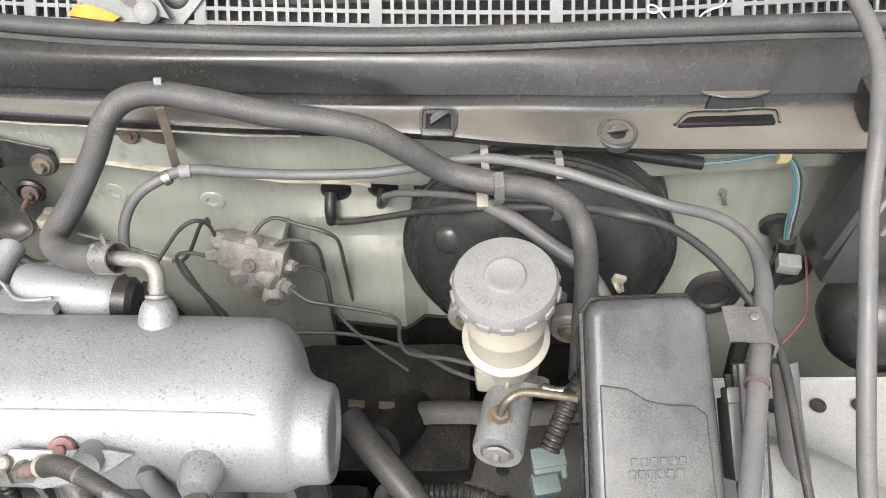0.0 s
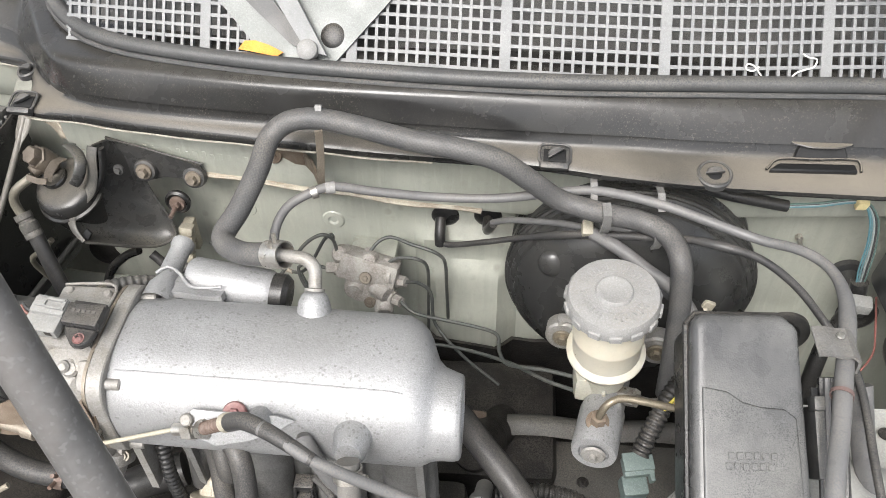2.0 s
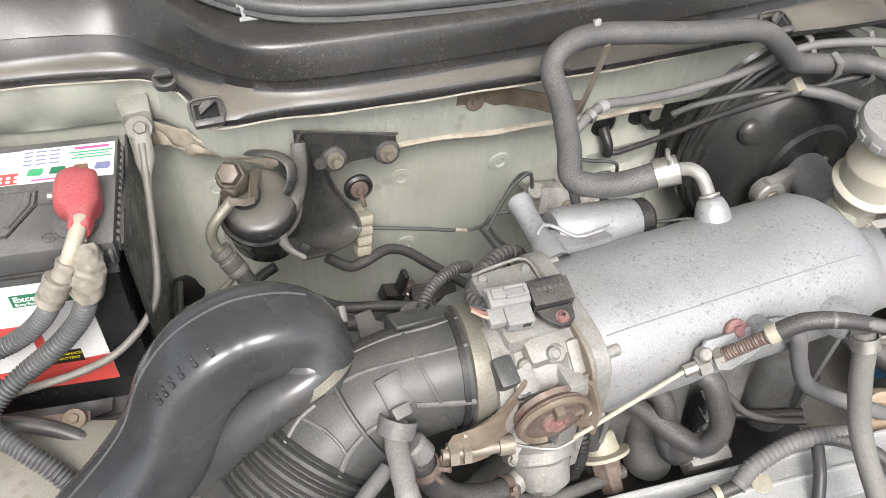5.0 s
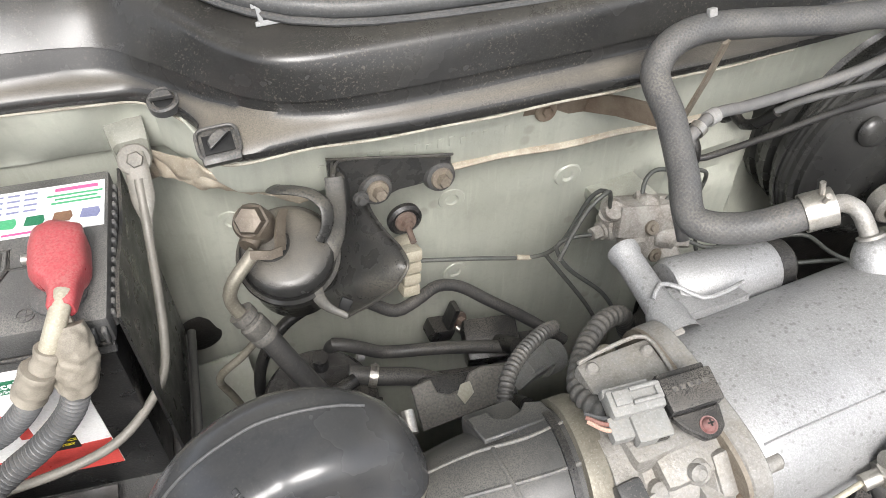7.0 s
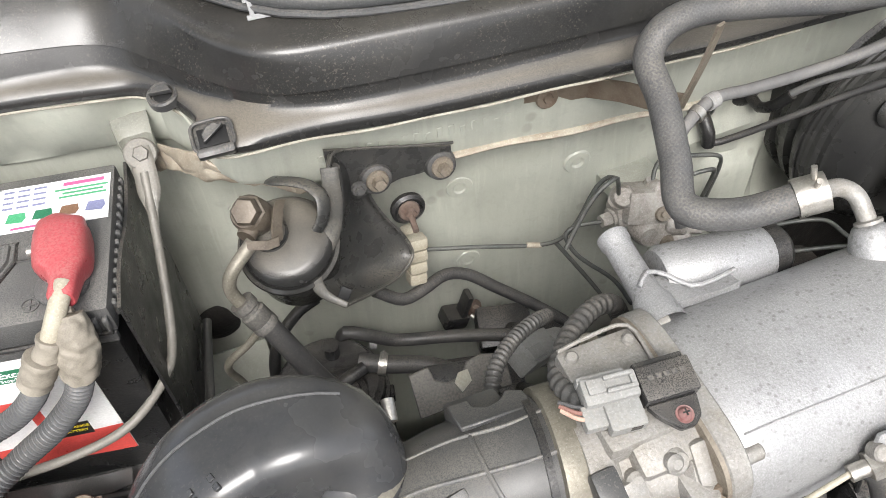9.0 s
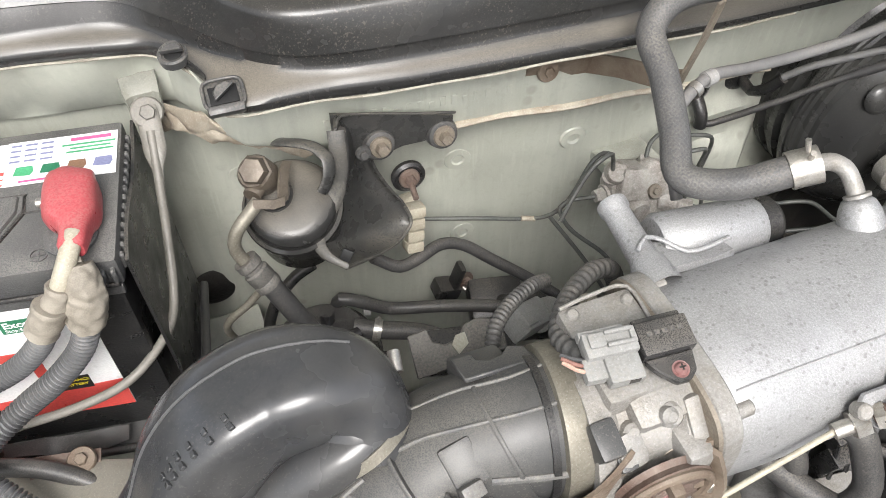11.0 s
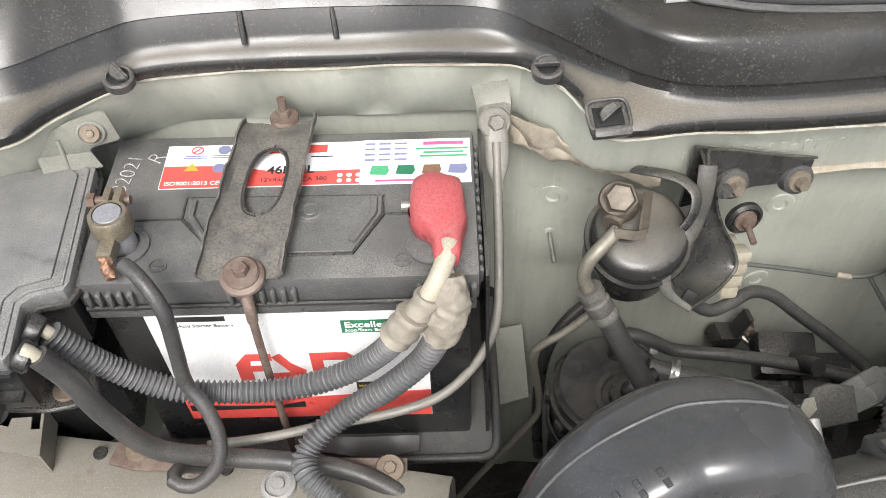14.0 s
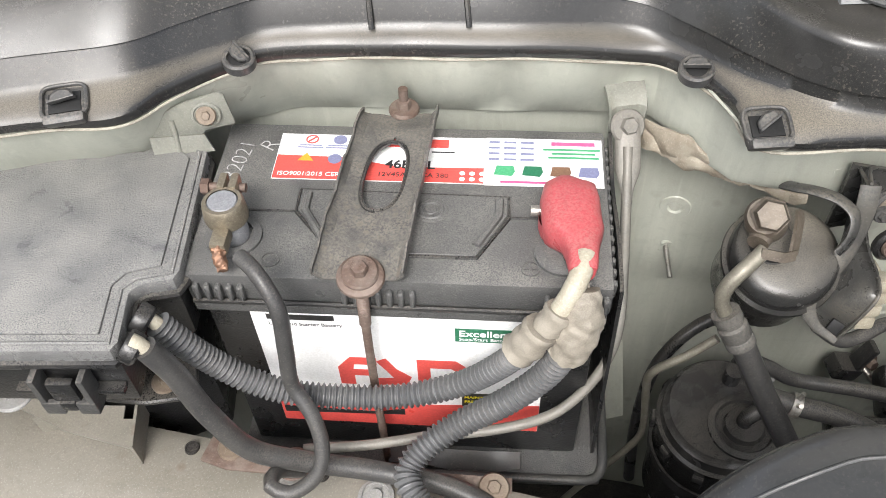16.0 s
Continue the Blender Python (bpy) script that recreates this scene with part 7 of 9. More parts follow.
part("cast_web", obox((-0.113, 0.700, 0.815), (0.010, 0.030, 0.045), 42, 0, 0, 0.003), ALU_DULL, thr)
part("lever", band([(-0.112, 0.676, 0.826), (-0.108, 0.672, 0.812), (-0.106, 0.668, 0.798), (-0.110, 0.664, 0.782)], 0.014, 0.003, (0.4, -0.8, 0.1)), RUST_PALE, thr)
part("lever", join(obox((-0.160, 0.697, 0.826), (0.014, 0.020, 0.022), 20, 0, 0, 0.003), obox((-0.152, 0.688, 0.816), (0.010, 0.012, 0.016), 20, 0, 0, 0.002)), DUCT, thr)
part("cable_plate", sheet([[(lerp(lerp(-0.212, -0.160, g), lerp(-0.196, -0.150, g), f), 0.687 - 0.006 * math.sin(math.pi * g) - 0.006 * (1 - f), lerp(lerp(0.776, 0.772, g), lerp(0.792, 0.830, g), f)) for g in np.linspace(0, 1, 10)] for f in np.linspace(0, 1, 8)], 0.0025), RUST_PALE, thr, "dusty brown cable plate")
part("plate_rib", hose([(-0.192, 0.682, 0.796), (-0.176, 0.680, 0.797), (-0.160, 0.680, 0.796)], 0.0016, 8), CREAM, thr)
part("adjuster", join(rod((-0.207, 0.681, 0.783), (-0.160, 0.672, 0.781), 0.0042, n=12), lathe([(0.0, 0), (0.0085, 0), (0.0085, 0.006), (0, 0.006)], 6, aim((-0.203, 0.680, 0.783), (-0.160, 0.672, 0.781))), lathe([(0.0, 0), (0.0085, 0), (0.0085, 0.005), (0, 0.005)], 6, aim((-0.194, 0.6785, 0.7826), (-0.160, 0.672, 0.781))), rod((-0.170, 0.674, 0.7815), (-0.160, 0.672, 0.781), 0.0065, n=14)), DIRTY, thr, "yellow zinc cable adjuster")
part("inner_cable", hose([(-0.160, 0.672, 0.781), (-0.146, 0.666, 0.776), (-0.132, 0.660, 0.776), (-0.118, 0.660, 0.782)], 0.0012, 8), STEEL, thr)
part("link_rod", rod((-0.122, 0.660, 0.783), (-0.041, 0.662, 0.814), 0.0017, n=10), CREAM, thr, "pale link rod")
iac = part("idle_valve", rough_up(join(lathe([(0.0, 0), (0.022, 0.0), (0.026, 0.004), (0.026, 0.012), (0.021, 0.016), (0.018, 0.034), (0.012, 0.040), (0.0, 0.041)], 34, aim((-0.128, 0.690, 0.742), (-0.131, 0.664, 0.714))), obox((-0.130, 0.688, 0.748), (0.050, 0.026, 0.016), 45, 0, 0, 0.005), rod((-0.140, 0.676, 0.724), (-0.158, 0.671, 0.720), 0.009, n=18)), 0.0016, 75), ALU_DULL, thr, "grey cast idle air valve")
for x in (-0.152, -0.106):
    bolt((x, 0.680, 0.742), (0, -0.7, 0.7), iac, CLAMPM, 0.007, 0.0050, 0.005)

# cable with its adjusters from the throttle to the strut tower
acc = thing("throttle_cable", (0.1, 0.62, 0.80), "black throttle cable with rusty adjusters crossing the engine", "cable")
part("end_fitting", join(rod((-0.043, 0.662, 0.813), (-0.026, 0.660, 0.818), 0.0045, n=12), lathe([(0, 0), (0.0078, 0), (0.0078, 0.008), (0, 0.008)], 6, aim((-0.034, 0.661, 0.8155), (-0.02, 0.6595, 0.82))), lathe([(0, 0), (0.0075, 0), (0.0075, 0.006), (0, 0.006)], 6, aim((-0.022, 0.6597, 0.819), (-0.01, 0.656, 0.826)))), STEEL, acc)
part("threaded_adjuster", hose([(-0.022, 0.6595, 0.8195), (-0.009, 0.6545, 0.8325), (0.004, 0.649, 0.846)], lambda s, f: 0.0046 + 0.0004 * math.sin(s * 3000), 14, 0.0008), RUSTY, acc)
part("ferrule", rod((0.003, 0.6495, 0.845), (0.009, 0.647, 0.851), 0.0066, n=18, bevel=0.001), CREAM, acc)
ACCEL = [(0.008, 0.647, 0.850), (0.020, 0.643, 0.859), (0.041, 0.632, 0.864), (0.071, 0.617, 0.859), (0.138, 0.612, 0.821), (0.214, 0.609, 0.772), (0.248, 0.602, 0.760), (0.272, 0.602, 0.755), (0.297, 0.612, 0.752), (0.318, 0.630, 0.752)]
part("sheath", hose(ACCEL, lambda s, f: lerp(0.0056, 0.0040, step(0.10, 0.14, f)), 14), RUBBER_GREY, acc)
part("boot", hose(ACCEL[:4], lambda s, f: lerp(0.0064, 0.0046, f), 14), RUBBER, acc)

# ---------------------------------------------------------------- air duct and resonator
duct = thing("air_intake_duct", (-0.28, 0.73, 0.66), "dusty grey-black plastic air intake duct with bellows", "air duct")
DUCTLINE = [(-0.160, 0.727, 0.798), (-0.186, 0.731, 0.799), (-0.222, 0.735, 0.790), (-0.258, 0.731, 0.768), (-0.293, 0.723, 0.740), (-0.335, 0.717, 0.704), (-0.38, 0.712, 0.670), (-0.43, 0.702, 0.635), (-0.49, 0.685, 0.60)]
dl = spline(DUCTLINE, 0.0018)


def duct_r(s, f):
    r = lerp(0.0385, 0.0475, step(0.12, 0.35, f)) + 0.006 * step(0.60, 0.75, f)
    return r


part("tube", sweep(dl, duct_r, 40), DUCT, duct)
part("cuff", lathe([(0.0385, 0.0), (0.0425, 0.0), (0.0435, 0.003), (0.0425, 0.014), (0.0385, 0.015)], 44, aim((-0.160, 0.727, 0.798), (-0.186, 0.731, 0.799))), CLAMPM, duct, "dusty metal duct clamp")
part("cuff_rib", lathe([(0.0385, 0.0), (0.0405, 0.0), (0.0405, 0.004), (0.0385, 0.004)], 44, aim((-0.1775, 0.7297, 0.7987), (-0.186, 0.731, 0.799))), BLACK, duct)
for k, p in enumerate(((-0.196, 0.7325, 0.797, 0.040), (-0.238, 0.734, 0.781, 0.0455))):
    part("rib", lathe([(p[3] - 0.004, -0.0012), (p[3] + 0.0002, -0.0012), (p[3] + 0.0006, 0.0), (p[3] + 0.0002, 0.0012), (p[3] - 0.004, 0.0012)], 44, aim(p[:3], (p[0] - 0.036, p[1] - 0.001, p[2] - 0.012 - 0.008 * k))), DUCT, duct)
bend = min(range(len(dl)), key=lambda i: (Vector(dl[i]) - Vector((-0.258, 0.731, 0.768))).length)
for k in range(12):
    i = bend + round((0.014 + 0.0043 * k) / 0.0018)
    p, q = Vector(dl[i]), (Vector(dl[i + 2]) - Vector(dl[i])).normalized()
    q = (q + Vector((0.0, -0.24, 0.0))).normalized()
    wide = 0.0482 if k in (0, 11) else 0.0476
    part("bellows_ring", lathe([(wide - 0.004, -0.0017), (wide + 0.0014, -0.0011), (wide + 0.0034, 0.0), (wide + 0.0014, 0.0011), (wide - 0.004, 0.0017)], 44, aim(p, p + q)), DUCT, duct)
for q, r in (([(-0.2539, 0.7339, 0.8193), (-0.2409, 0.7328, 0.8246), (-0.216, 0.7267, 0.8317), (-0.1919, 0.7217, 0.8358), (-0.1704, 0.7201, 0.8363)], 0.0013),
             ([(-0.240, 0.752, 0.8205), (-0.2167, 0.7487, 0.8293), (-0.1917, 0.7429, 0.8352), (-0.1685, 0.7435, 0.8343)], 0.0012),
             ([(-0.2163, 0.703, 0.8158), (-0.1951, 0.6969, 0.8144), (-0.176, 0.693, 0.8119)], 0.0022),
             ([(-0.2975, 0.7201, 0.7956), (-0.2853, 0.7279, 0.8037), (-0.2734, 0.7305, 0.8098)], 0.0018),
             ([(-0.2835, 0.7279, 0.8046), (-0.273, 0.7129, 0.8056), (-0.2668, 0.7023, 0.8007), (-0.2647, 0.6957, 0.7939)], 0.0014),
             ([(-0.2337, 0.7026, 0.8094), (-0.2471, 0.7023, 0.806), (-0.2591, 0.6991, 0.7995), (-0.2659, 0.6959, 0.794), (-0.2728, 0.6902, 0.785)], 0.0022),
             ([(-0.3339, 0.7034, 0.7627), (-0.3406, 0.6956, 0.7562), (-0.3627, 0.6942, 0.7346), (-0.3857, 0.6923, 0.718)], 0.0020),
             ([(-0.3099, 0.6815, 0.754), (-0.321, 0.6788, 0.7404), (-0.3357, 0.6714, 0.7267)], 0.0020)):
    part("moulded_rib", sweep(spline(q, 0.004), r, 8), WORN, duct, "worn pale moulded rib")
part("clip_pad", obox((-0.197, 0.761, 0.816), (0.030, 0.024, 0.016), -28, 6, 0, 0.003), DUCT, duct)
part("hook_tab", put(prism([(-0.016, -0.010), (0.024, -0.010), (0.024, 0.004), (0.016, 0.008), (0.010, 0.002), (0.002, 0.000), (-0.004, 0.004), (-0.004, 0.010), (-0.016, 0.010)], 0.0, 0.003, 0.0008, 1), pose(-0.196, 0.757, 0.8285, -24, 6, 0)), DUCT, duct)
part("flat_pad", obox((-0.226, 0.716, 0.818), (0.018, 0.024, 0.012), 32, -14, 4, 0.002), DUCT, duct)
part("end_ring", lathe([(0.050, -0.004), (0.0575, -0.003), (0.0575, 0.002), (0.0555, 0.004), (0.0575, 0.006), (0.0575, 0.011), (0.050, 0.012)], 48, aim((-0.40, 0.708, 0.656), (-0.43, 0.702, 0.635))), DUCT, duct)
for a in (0.9, 1.7, 2.4):
    part("long_rib", sweep([Vector(p) + Vector((0.32 * q * math.sin(a), q * math.cos(a), 0.94 * q * math.sin(a))) for p, q in (((-0.345, 0.7155, 0.697), 0.0525), ((-0.37, 0.713, 0.678), 0.0535), ((-0.395, 0.709, 0.66), 0.054))], 0.0015, 6), DUCT, duct)
part("branch_neck", lathe([(0.026, -0.02), (0.026, 0.012), (0.0275, 0.013), (0.0275, 0.020), (0.025, 0.021)], 40, aim((-0.252, 0.737, 0.784), (-0.268, 0.757, 0.812))), DUCT, duct)
part("branch_clamp", ring((-0.2640, 0.752, 0.8055), (-0.2665, 0.7555, 0.8100), 0.0272, 0.0014, 40), CLAMPM, duct)
part("clamp_screw", rod((-0.240, 0.771, 0.828), (-0.238, 0.782, 0.831), 0.0035, n=10), STEEL, duct)
res = thing("intake_resonator", (-0.35, 0.77, 0.70), "glossy black plastic resonator pipe curving over the duct", "resonator")
RES = [(-0.266, 0.748, 0.806), (-0.262, 0.76, 0.822), (-0.268, 0.769, 0.833), (-0.284, 0.774, 0.838), (-0.305, 0.777, 0.835), (-0.3259, 0.7723, 0.8309), (-0.346, 0.7676, 0.8118), (-0.3644, 0.7561, 0.7839), (-0.3995, 0.7448, 0.7494), (-0.4411, 0.7374, 0.7123), (-0.492, 0.7263, 0.6689)]
SEAMM = mat("scuffed_seam", (0.075, 0.075, 0.075), 0.4, 0.0, (0.06, 0.06, 0.06), 0.8, 60, bump=0.05)
RES_LINE = spline(RES, 0.005)


def res_frame(i):
    """Centre, breadth and outward height of the resonator's section."""
    c, t = RES_LINE[i], (RES_LINE[min(i + 1, len(RES_LINE) - 1)] - RES_LINE[max(i - 1, 0)]).normalized()
    f = i / (len(RES_LINE) - 1)
    u = (Vector((0, 1, 0)) - t * t.y).normalized()
    v = t.cross(u)
    wide, high = 0.0235 + 0.0060 * step(0.03, 0.22, f), 0.0235 + 0.0035 * step(0.03, 0.2, f) + 0.006 * step(0.5, 0.85, f)
    return c + u * 0.003 * step(0.1, 0.3, f), u * wide, v * high


FRAMES = [res_frame(i) for i in range(len(RES_LINE))]
part("main_tube", loft([(c, u, v, 2.0 + 1.7 * step(0.05, 0.2, k / len(FRAMES))) for k, (c, u, v) in enumerate(FRAMES)], 56), RESON, res)
OUT = -1 if FRAMES[len(FRAMES) // 3][2].z < 0 else 1
part("seam", sweep([c + u * 0.30 + v * (1.008 * OUT) for c, u, v in FRAMES[8:-4]], 0.0008, 8), SEAMM, res, "pale moulding seam")

LOBE = spline([(-0.258, 0.747, 0.822), (-0.276, 0.743, 0.817), (-0.299, 0.744, 0.805), (-0.32, 0.745, 0.786), (-0.341, 0.747, 0.761), (-0.361, 0.749, 0.736), (-0.377, 0.75, 0.717)], 0.004)
part("inner_lobe", sweep(LOBE, lambda s, f: lerp(0.0125, 0.0168, step(0.0, 0.35, f)) * (1 - 0.5 * max(0, (f - 0.90) / 0.10) ** 2), 36), RESON, res)
part("end_cuff", lathe([(0.022, 0.0), (0.0252, 0.0), (0.0262, 0.004), (0.0252, 0.010), (0.022, 0.010)], 40, aim((-0.267, 0.752, 0.8100), (-0.263, 0.768, 0.821))), RESON, res)
part("lower_rib", hose([(-0.380, 0.742, 0.792), (-0.395, 0.7385, 0.778), (-0.412, 0.738, 0.764), (-0.44, 0.733, 0.745)], 0.0022, 8), WORN, res)
first = min(range(len(FRAMES)), key=lambda i: (FRAMES[i][0] - Vector((-0.322, 0.785, 0.826))).length)
for k in range(6):
    c, u, v = FRAMES[first + k]
    run = (FRAMES[first + k + 1][0] - c).normalized()
    for j in range(2):
        m = Matrix.Translation(c - u * (0.52 + 0.17 * j) + v * (OUT * (0.975 - 0.03 * j)))
        m = m @ Matrix((run, u.normalized(), run.cross(u).normalized())).transposed().to_4x4()
        part("moulded_mark", put(box((0, -0.0018, -0.0012), (0.0030, 0.0018, 0.0012), 0.0003, 1), m), RESON, res)

# ---------------------------------------------------------------- hoses and harness over the engine
pipe = thing("taped_loom", (-0.22, 0.65, 0.70), "grey tape-wrapped wiring loom hanging from the duct", "wiring loom")
ALU_PIPE = [(-0.231, 0.699, 0.812), (-0.234, 0.694, 0.805), (-0.238, 0.675, 0.804), (-0.241, 0.653, 0.800), (-0.235, 0.642, 0.776), (-0.216, 0.633, 0.751), (-0.200, 0.627, 0.730), (-0.190, 0.615, 0.700), (-0.186, 0.60, 0.67)]
part("loom", hose(ALU_PIPE, lambda s, f: 0.0074 + 0.0003 * math.sin(s * 420) + 0.0002 * math.sin(s * 990), 16, 0.003), mat("silver_grey_tape", (0.185, 0.18, 0.168), 0.5, 0.1, (0.16, 0.148, 0.128), 0.8, 60, bump=0.3), pipe)
part("loom_clip", join(obox((-0.2275, 0.7015, 0.817), (0.012, 0.008, 0.010), 30, 0, 10, 0.0015), ring((-0.2285, 0.701, 0.812), (-0.2335, 0.695, 0.804), 0.0108, 0.0016, 20)), HOLDERM, pipe)
part("loom_joint", rod((-0.226, 0.688, 0.800), (-0.219, 0.682, 0.788), 0.0095, n=16, bevel=0.002), HOLDERM, pipe)
WIRES = {"yellow": (0.45, 0.40, 0.17), "green": (0.20, 0.28, 0.20), "white": (0.45, 0.44, 0.41), "pink": (0.36, 0.24, 0.22), "black": (0.03, 0.03, 0.03)}
for k, (nm, c) in enumerate(WIRES.items()):
    part("wire", hose([(-0.206 + 0.002 * k, 0.632, 0.742), (-0.226 + 0.003 * k, 0.634, 0.728), (-0.238 + 0.004 * k, 0.631, 0.708 + 0.002 * k), (-0.232 + 0.006 * k, 0.628, 0.690), (-0.215 + 0.004 * k, 0.63, 0.66)], 0.0011, 8), mat("wire_" + nm, c, 0.5, bump=0.0), pipe, nm + " insulated wire")
air = thing("bypass_hose", (-0.19, 0.67, 0.72), "black rubber bypass hose to the idle valve", "hose")
part("tube", hose([(-0.223, 0.680, 0.791), (-0.217, 0.676, 0.769), (-0.203, 0.672, 0.743), (-0.180, 0.669, 0.728), (-0.154, 0.670, 0.720)], 0.0092, 16), RUBBER, air)
hose_clamp((-0.163, 0.6697, 0.7225), (-0.157, 0.6697, 0.7208), 0.0096, air, RUSTY, (0, -0.7, 0.7))
hose_clamp((-0.2215, 0.679, 0.786), (-0.2195, 0.678, 0.779), 0.0096, air, RUSTY, (0.5, -0.7, 0.2))
single("control_cable", hose([(-0.244, 0.682, 0.790), (-0.272, 0.664, 0.787), (-0.295, 0.640, 0.780), (-0.312, 0.617, 0.773), (-0.332, 0.584, 0.762), (-0.36, 0.54, 0.74)], 0.0052, 12), RUBBER_GREY, "grey sheathed control cable in front of the duct", "cable")
brake = thing("booster_hose", (0.2, 0.70, 0.66), "thick black vacuum hose running down past the plenum", "hose")
part("tube", hose([(0.150, 0.765, 0.700), (0.170, 0.742, 0.693), (0.197, 0.713, 0.682), (0.226, 0.677, 0.667), (0.257, 0.640, 0.651), (0.294, 0.603, 0.628), (0.33, 0.56, 0.60)], 0.0118, 18), RUBBER, brake)
brea = thing("breather_hose", (0.085, 0.62, 0.73), "tan-dusted grey breather hose below the plenum boss", "hose")
part("tube", hose([(0.0855, 0.640, 0.822), (0.086, 0.632, 0.810), (0.086, 0.624, 0.790), (0.086, 0.603, 0.752), (0.085, 0.572, 0.725), (0.075, 0.53, 0.71), (0.055, 0.49, 0.70)], 0.0080, 16), mat("tan_dusted_rubber", (0.125, 0.120, 0.110), 0.6, 0.0, (0.17, 0.162, 0.15), 0.6, 24, dust=0.4, bump=0.2), brea)
hose_clamp((0.0855, 0.637, 0.820), (0.0857, 0.632, 0.812), 0.0088, brea, None, (0.6, -0.5, 0.5))
purge = thing("purge_tube", (0.1, 0.64, 0.72), "thin grey vacuum tube ending in a cream valve", "hose")
part("tube", hose([(0.050, 0.668, 0.800), (0.050, 0.660, 0.812), (0.062, 0.656, 0.780), (0.086, 0.652, 0.738), (0.122, 0.640, 0.713), (0.166, 0.627, 0.687)], 0.0062, 14), RUBBER_GREY, purge)
part("check_valve", lathe([(0.0, 0.004), (0.007, 0.004), (0.008, 0.001), (0.013, 0.001), (0.014, 0.004), (0.0185, 0.003), (0.0195, -0.002), (0.0185, -0.006), (0, -0.006)], 34, aim((0.1685, 0.631, 0.682), (0.155, 0.58, 0.72))), mat("amber_plastic", (0.27, 0.205, 0.14), 0.45, 0.0, (0.20, 0.145, 0.09), 0.5, 40, bump=0.05), purge, "cream amber check valve disc")
loop = thing("coolant_loop_hose", (0.0, 0.66, 0.71), "looped black coolant hose beside the runners", "hose")
part("tube", hose([(-0.020, 0.684, 0.778), (-0.006, 0.668, 0.776), (-0.001, 0.657, 0.760), (-0.001, 0.645, 0.738), (-0.012, 0.645, 0.722), (-0.024, 0.662, 0.722), (-0.037, 0.690, 0.724), (-0.050, 0.708, 0.722), (-0.063, 0.706, 0.700), (-0.064, 0.700, 0.672)], 0.0085, 16), RUBBER, loop)
loop2 = thing("coolant_loop_hose", (-0.02, 0.67, 0.68), "black coolant hose bent to the metal union", "hose")
part("tube", hose([(-0.030, 0.690, 0.750), (-0.025, 0.678, 0.735), (-0.019, 0.670, 0.693), (-0.005, 0.667, 0.668), (0.014, 0.671, 0.656)], 0.0080, 16), RUBBER, loop2)
hose_clamp((0.004, 0.669, 0.661), (0.010, 0.6705, 0.658), 0.0084, loop2, None, (0, -0.5, 0.8))

# ---------------------------------------------------------------- head, cover strip and fittings
head = thing("cylinder_head", (0.03, 0.60, 0.50), "dark oily engine head with a bright cover strip", "engine")
HM = pose(-0.121, 0.668, 0.654, 0, -4.2, -10.0)
part("block", box((-0.20, 0.42, 0.30), (0.22, 0.66, 0.595), 0.012), DARK, head)
part("block_rear", box((-0.12, 0.66, 0.30), (0.16, 0.76, 0.60), 0.012), DARK, head)
strip_top = part("cover_strip", put(box((0.0, -0.042, -0.004), (0.322, 0.0, 0.0), 0.0012), HM), BRIGHT, head, "pale alloy cover strip")
part("strip_edge", put(box((0.0, -0.003, -0.020), (0.322, 0.0, 0.004), 0.0012), HM), BRIGHT, strip_top)
part("strip_edge", put(box((0.0, -0.044, -0.022), (0.322, -0.040, 0.0), 0.0012), HM), BRIGHT, strip_top)
part("strip_bead", put(box((0.0, -0.022, -0.001), (0.322, -0.019, 0.002), 0.0008), HM), BRIGHT, strip_top)
part("cover", put(box((-0.02, -0.20, -0.075), (0.33, -0.046, -0.030), 0.014), HM), DARK, head)
for x in (0.05, 0.16, 0.27):
    part("coil_plug", put(join(box((x - 0.016, -0.080, -0.030), (x + 0.016, -0.052, -0.010), 0.004), rod((x, -0.066, -0.012), (x, -0.066, 0.002), 0.007, n=14)), HM), BLACK, head)
part("foil_tag", put(lathe([(0, 0.001), (0.008, 0.001), (0.0085, 0)], 20, pose(0.172, -0.018, 0.002)), HM), CREAM, head)
PX = aim((-0.054, 0.692, 0.660), (-0.054, 0.765, 0.727))
pcv = thing("pcv_valve", (-0.050, 0.689, 0.645), "cream capped brass valve on the head", "valve")
part("cap", lathe([(0.0, 0.020), (0.010, 0.020), (0.0125, 0.017), (0.0135, 0.006), (0.0135, 0.004), (0.021, 0.003), (0.021, 0.0), (0.0, 0.0)], 30, PX), CREAM, pcv)
for k in range(8):
    a = k * math.pi / 4
    part("cap_rib", put(rod((0.0128 * math.cos(a), 0.0128 * math.sin(a), 0.005), (0.0112 * math.cos(a), 0.0112 * math.sin(a), 0.018), 0.0015, n=6), PX), CREAM, pcv)
part("body", lathe([(0.0095, -0.03), (0.0095, -0.016), (0.0125, -0.016), (0.0125, 0.0)], 6, PX), RUSTY, pcv)
single("metal_water_pipe", hose([(-0.160, 0.684, 0.690), (-0.146, 0.682, 0.676), (-0.130, 0.679, 0.664), (-0.110, 0.677, 0.655), (-0.067, 0.678, 0.648), (-0.04, 0.68, 0.645)], 0.0056, 14), GRIME, "grimy brown water pipe behind the cover", "pipe")
inj = thing("pressure_regulator", (0.03, 0.67, 0.63), "cast alloy block with a black electrical plug", "engine fitting")
part("block", obox((0.029, 0.668, 0.648), (0.038, 0.026, 0.026), 10, 0, -8, 0.004), ALU_DULL, inj)
plug = part("plug", join(obox((0.0305, 0.682, 0.680), (0.018, 0.014, 0.030), 12, 0, 0, 0.002), obox((0.031, 0.688, 0.701), (0.016, 0.012, 0.016), 12, 0, 0, 0.002)), BLACK, inj)
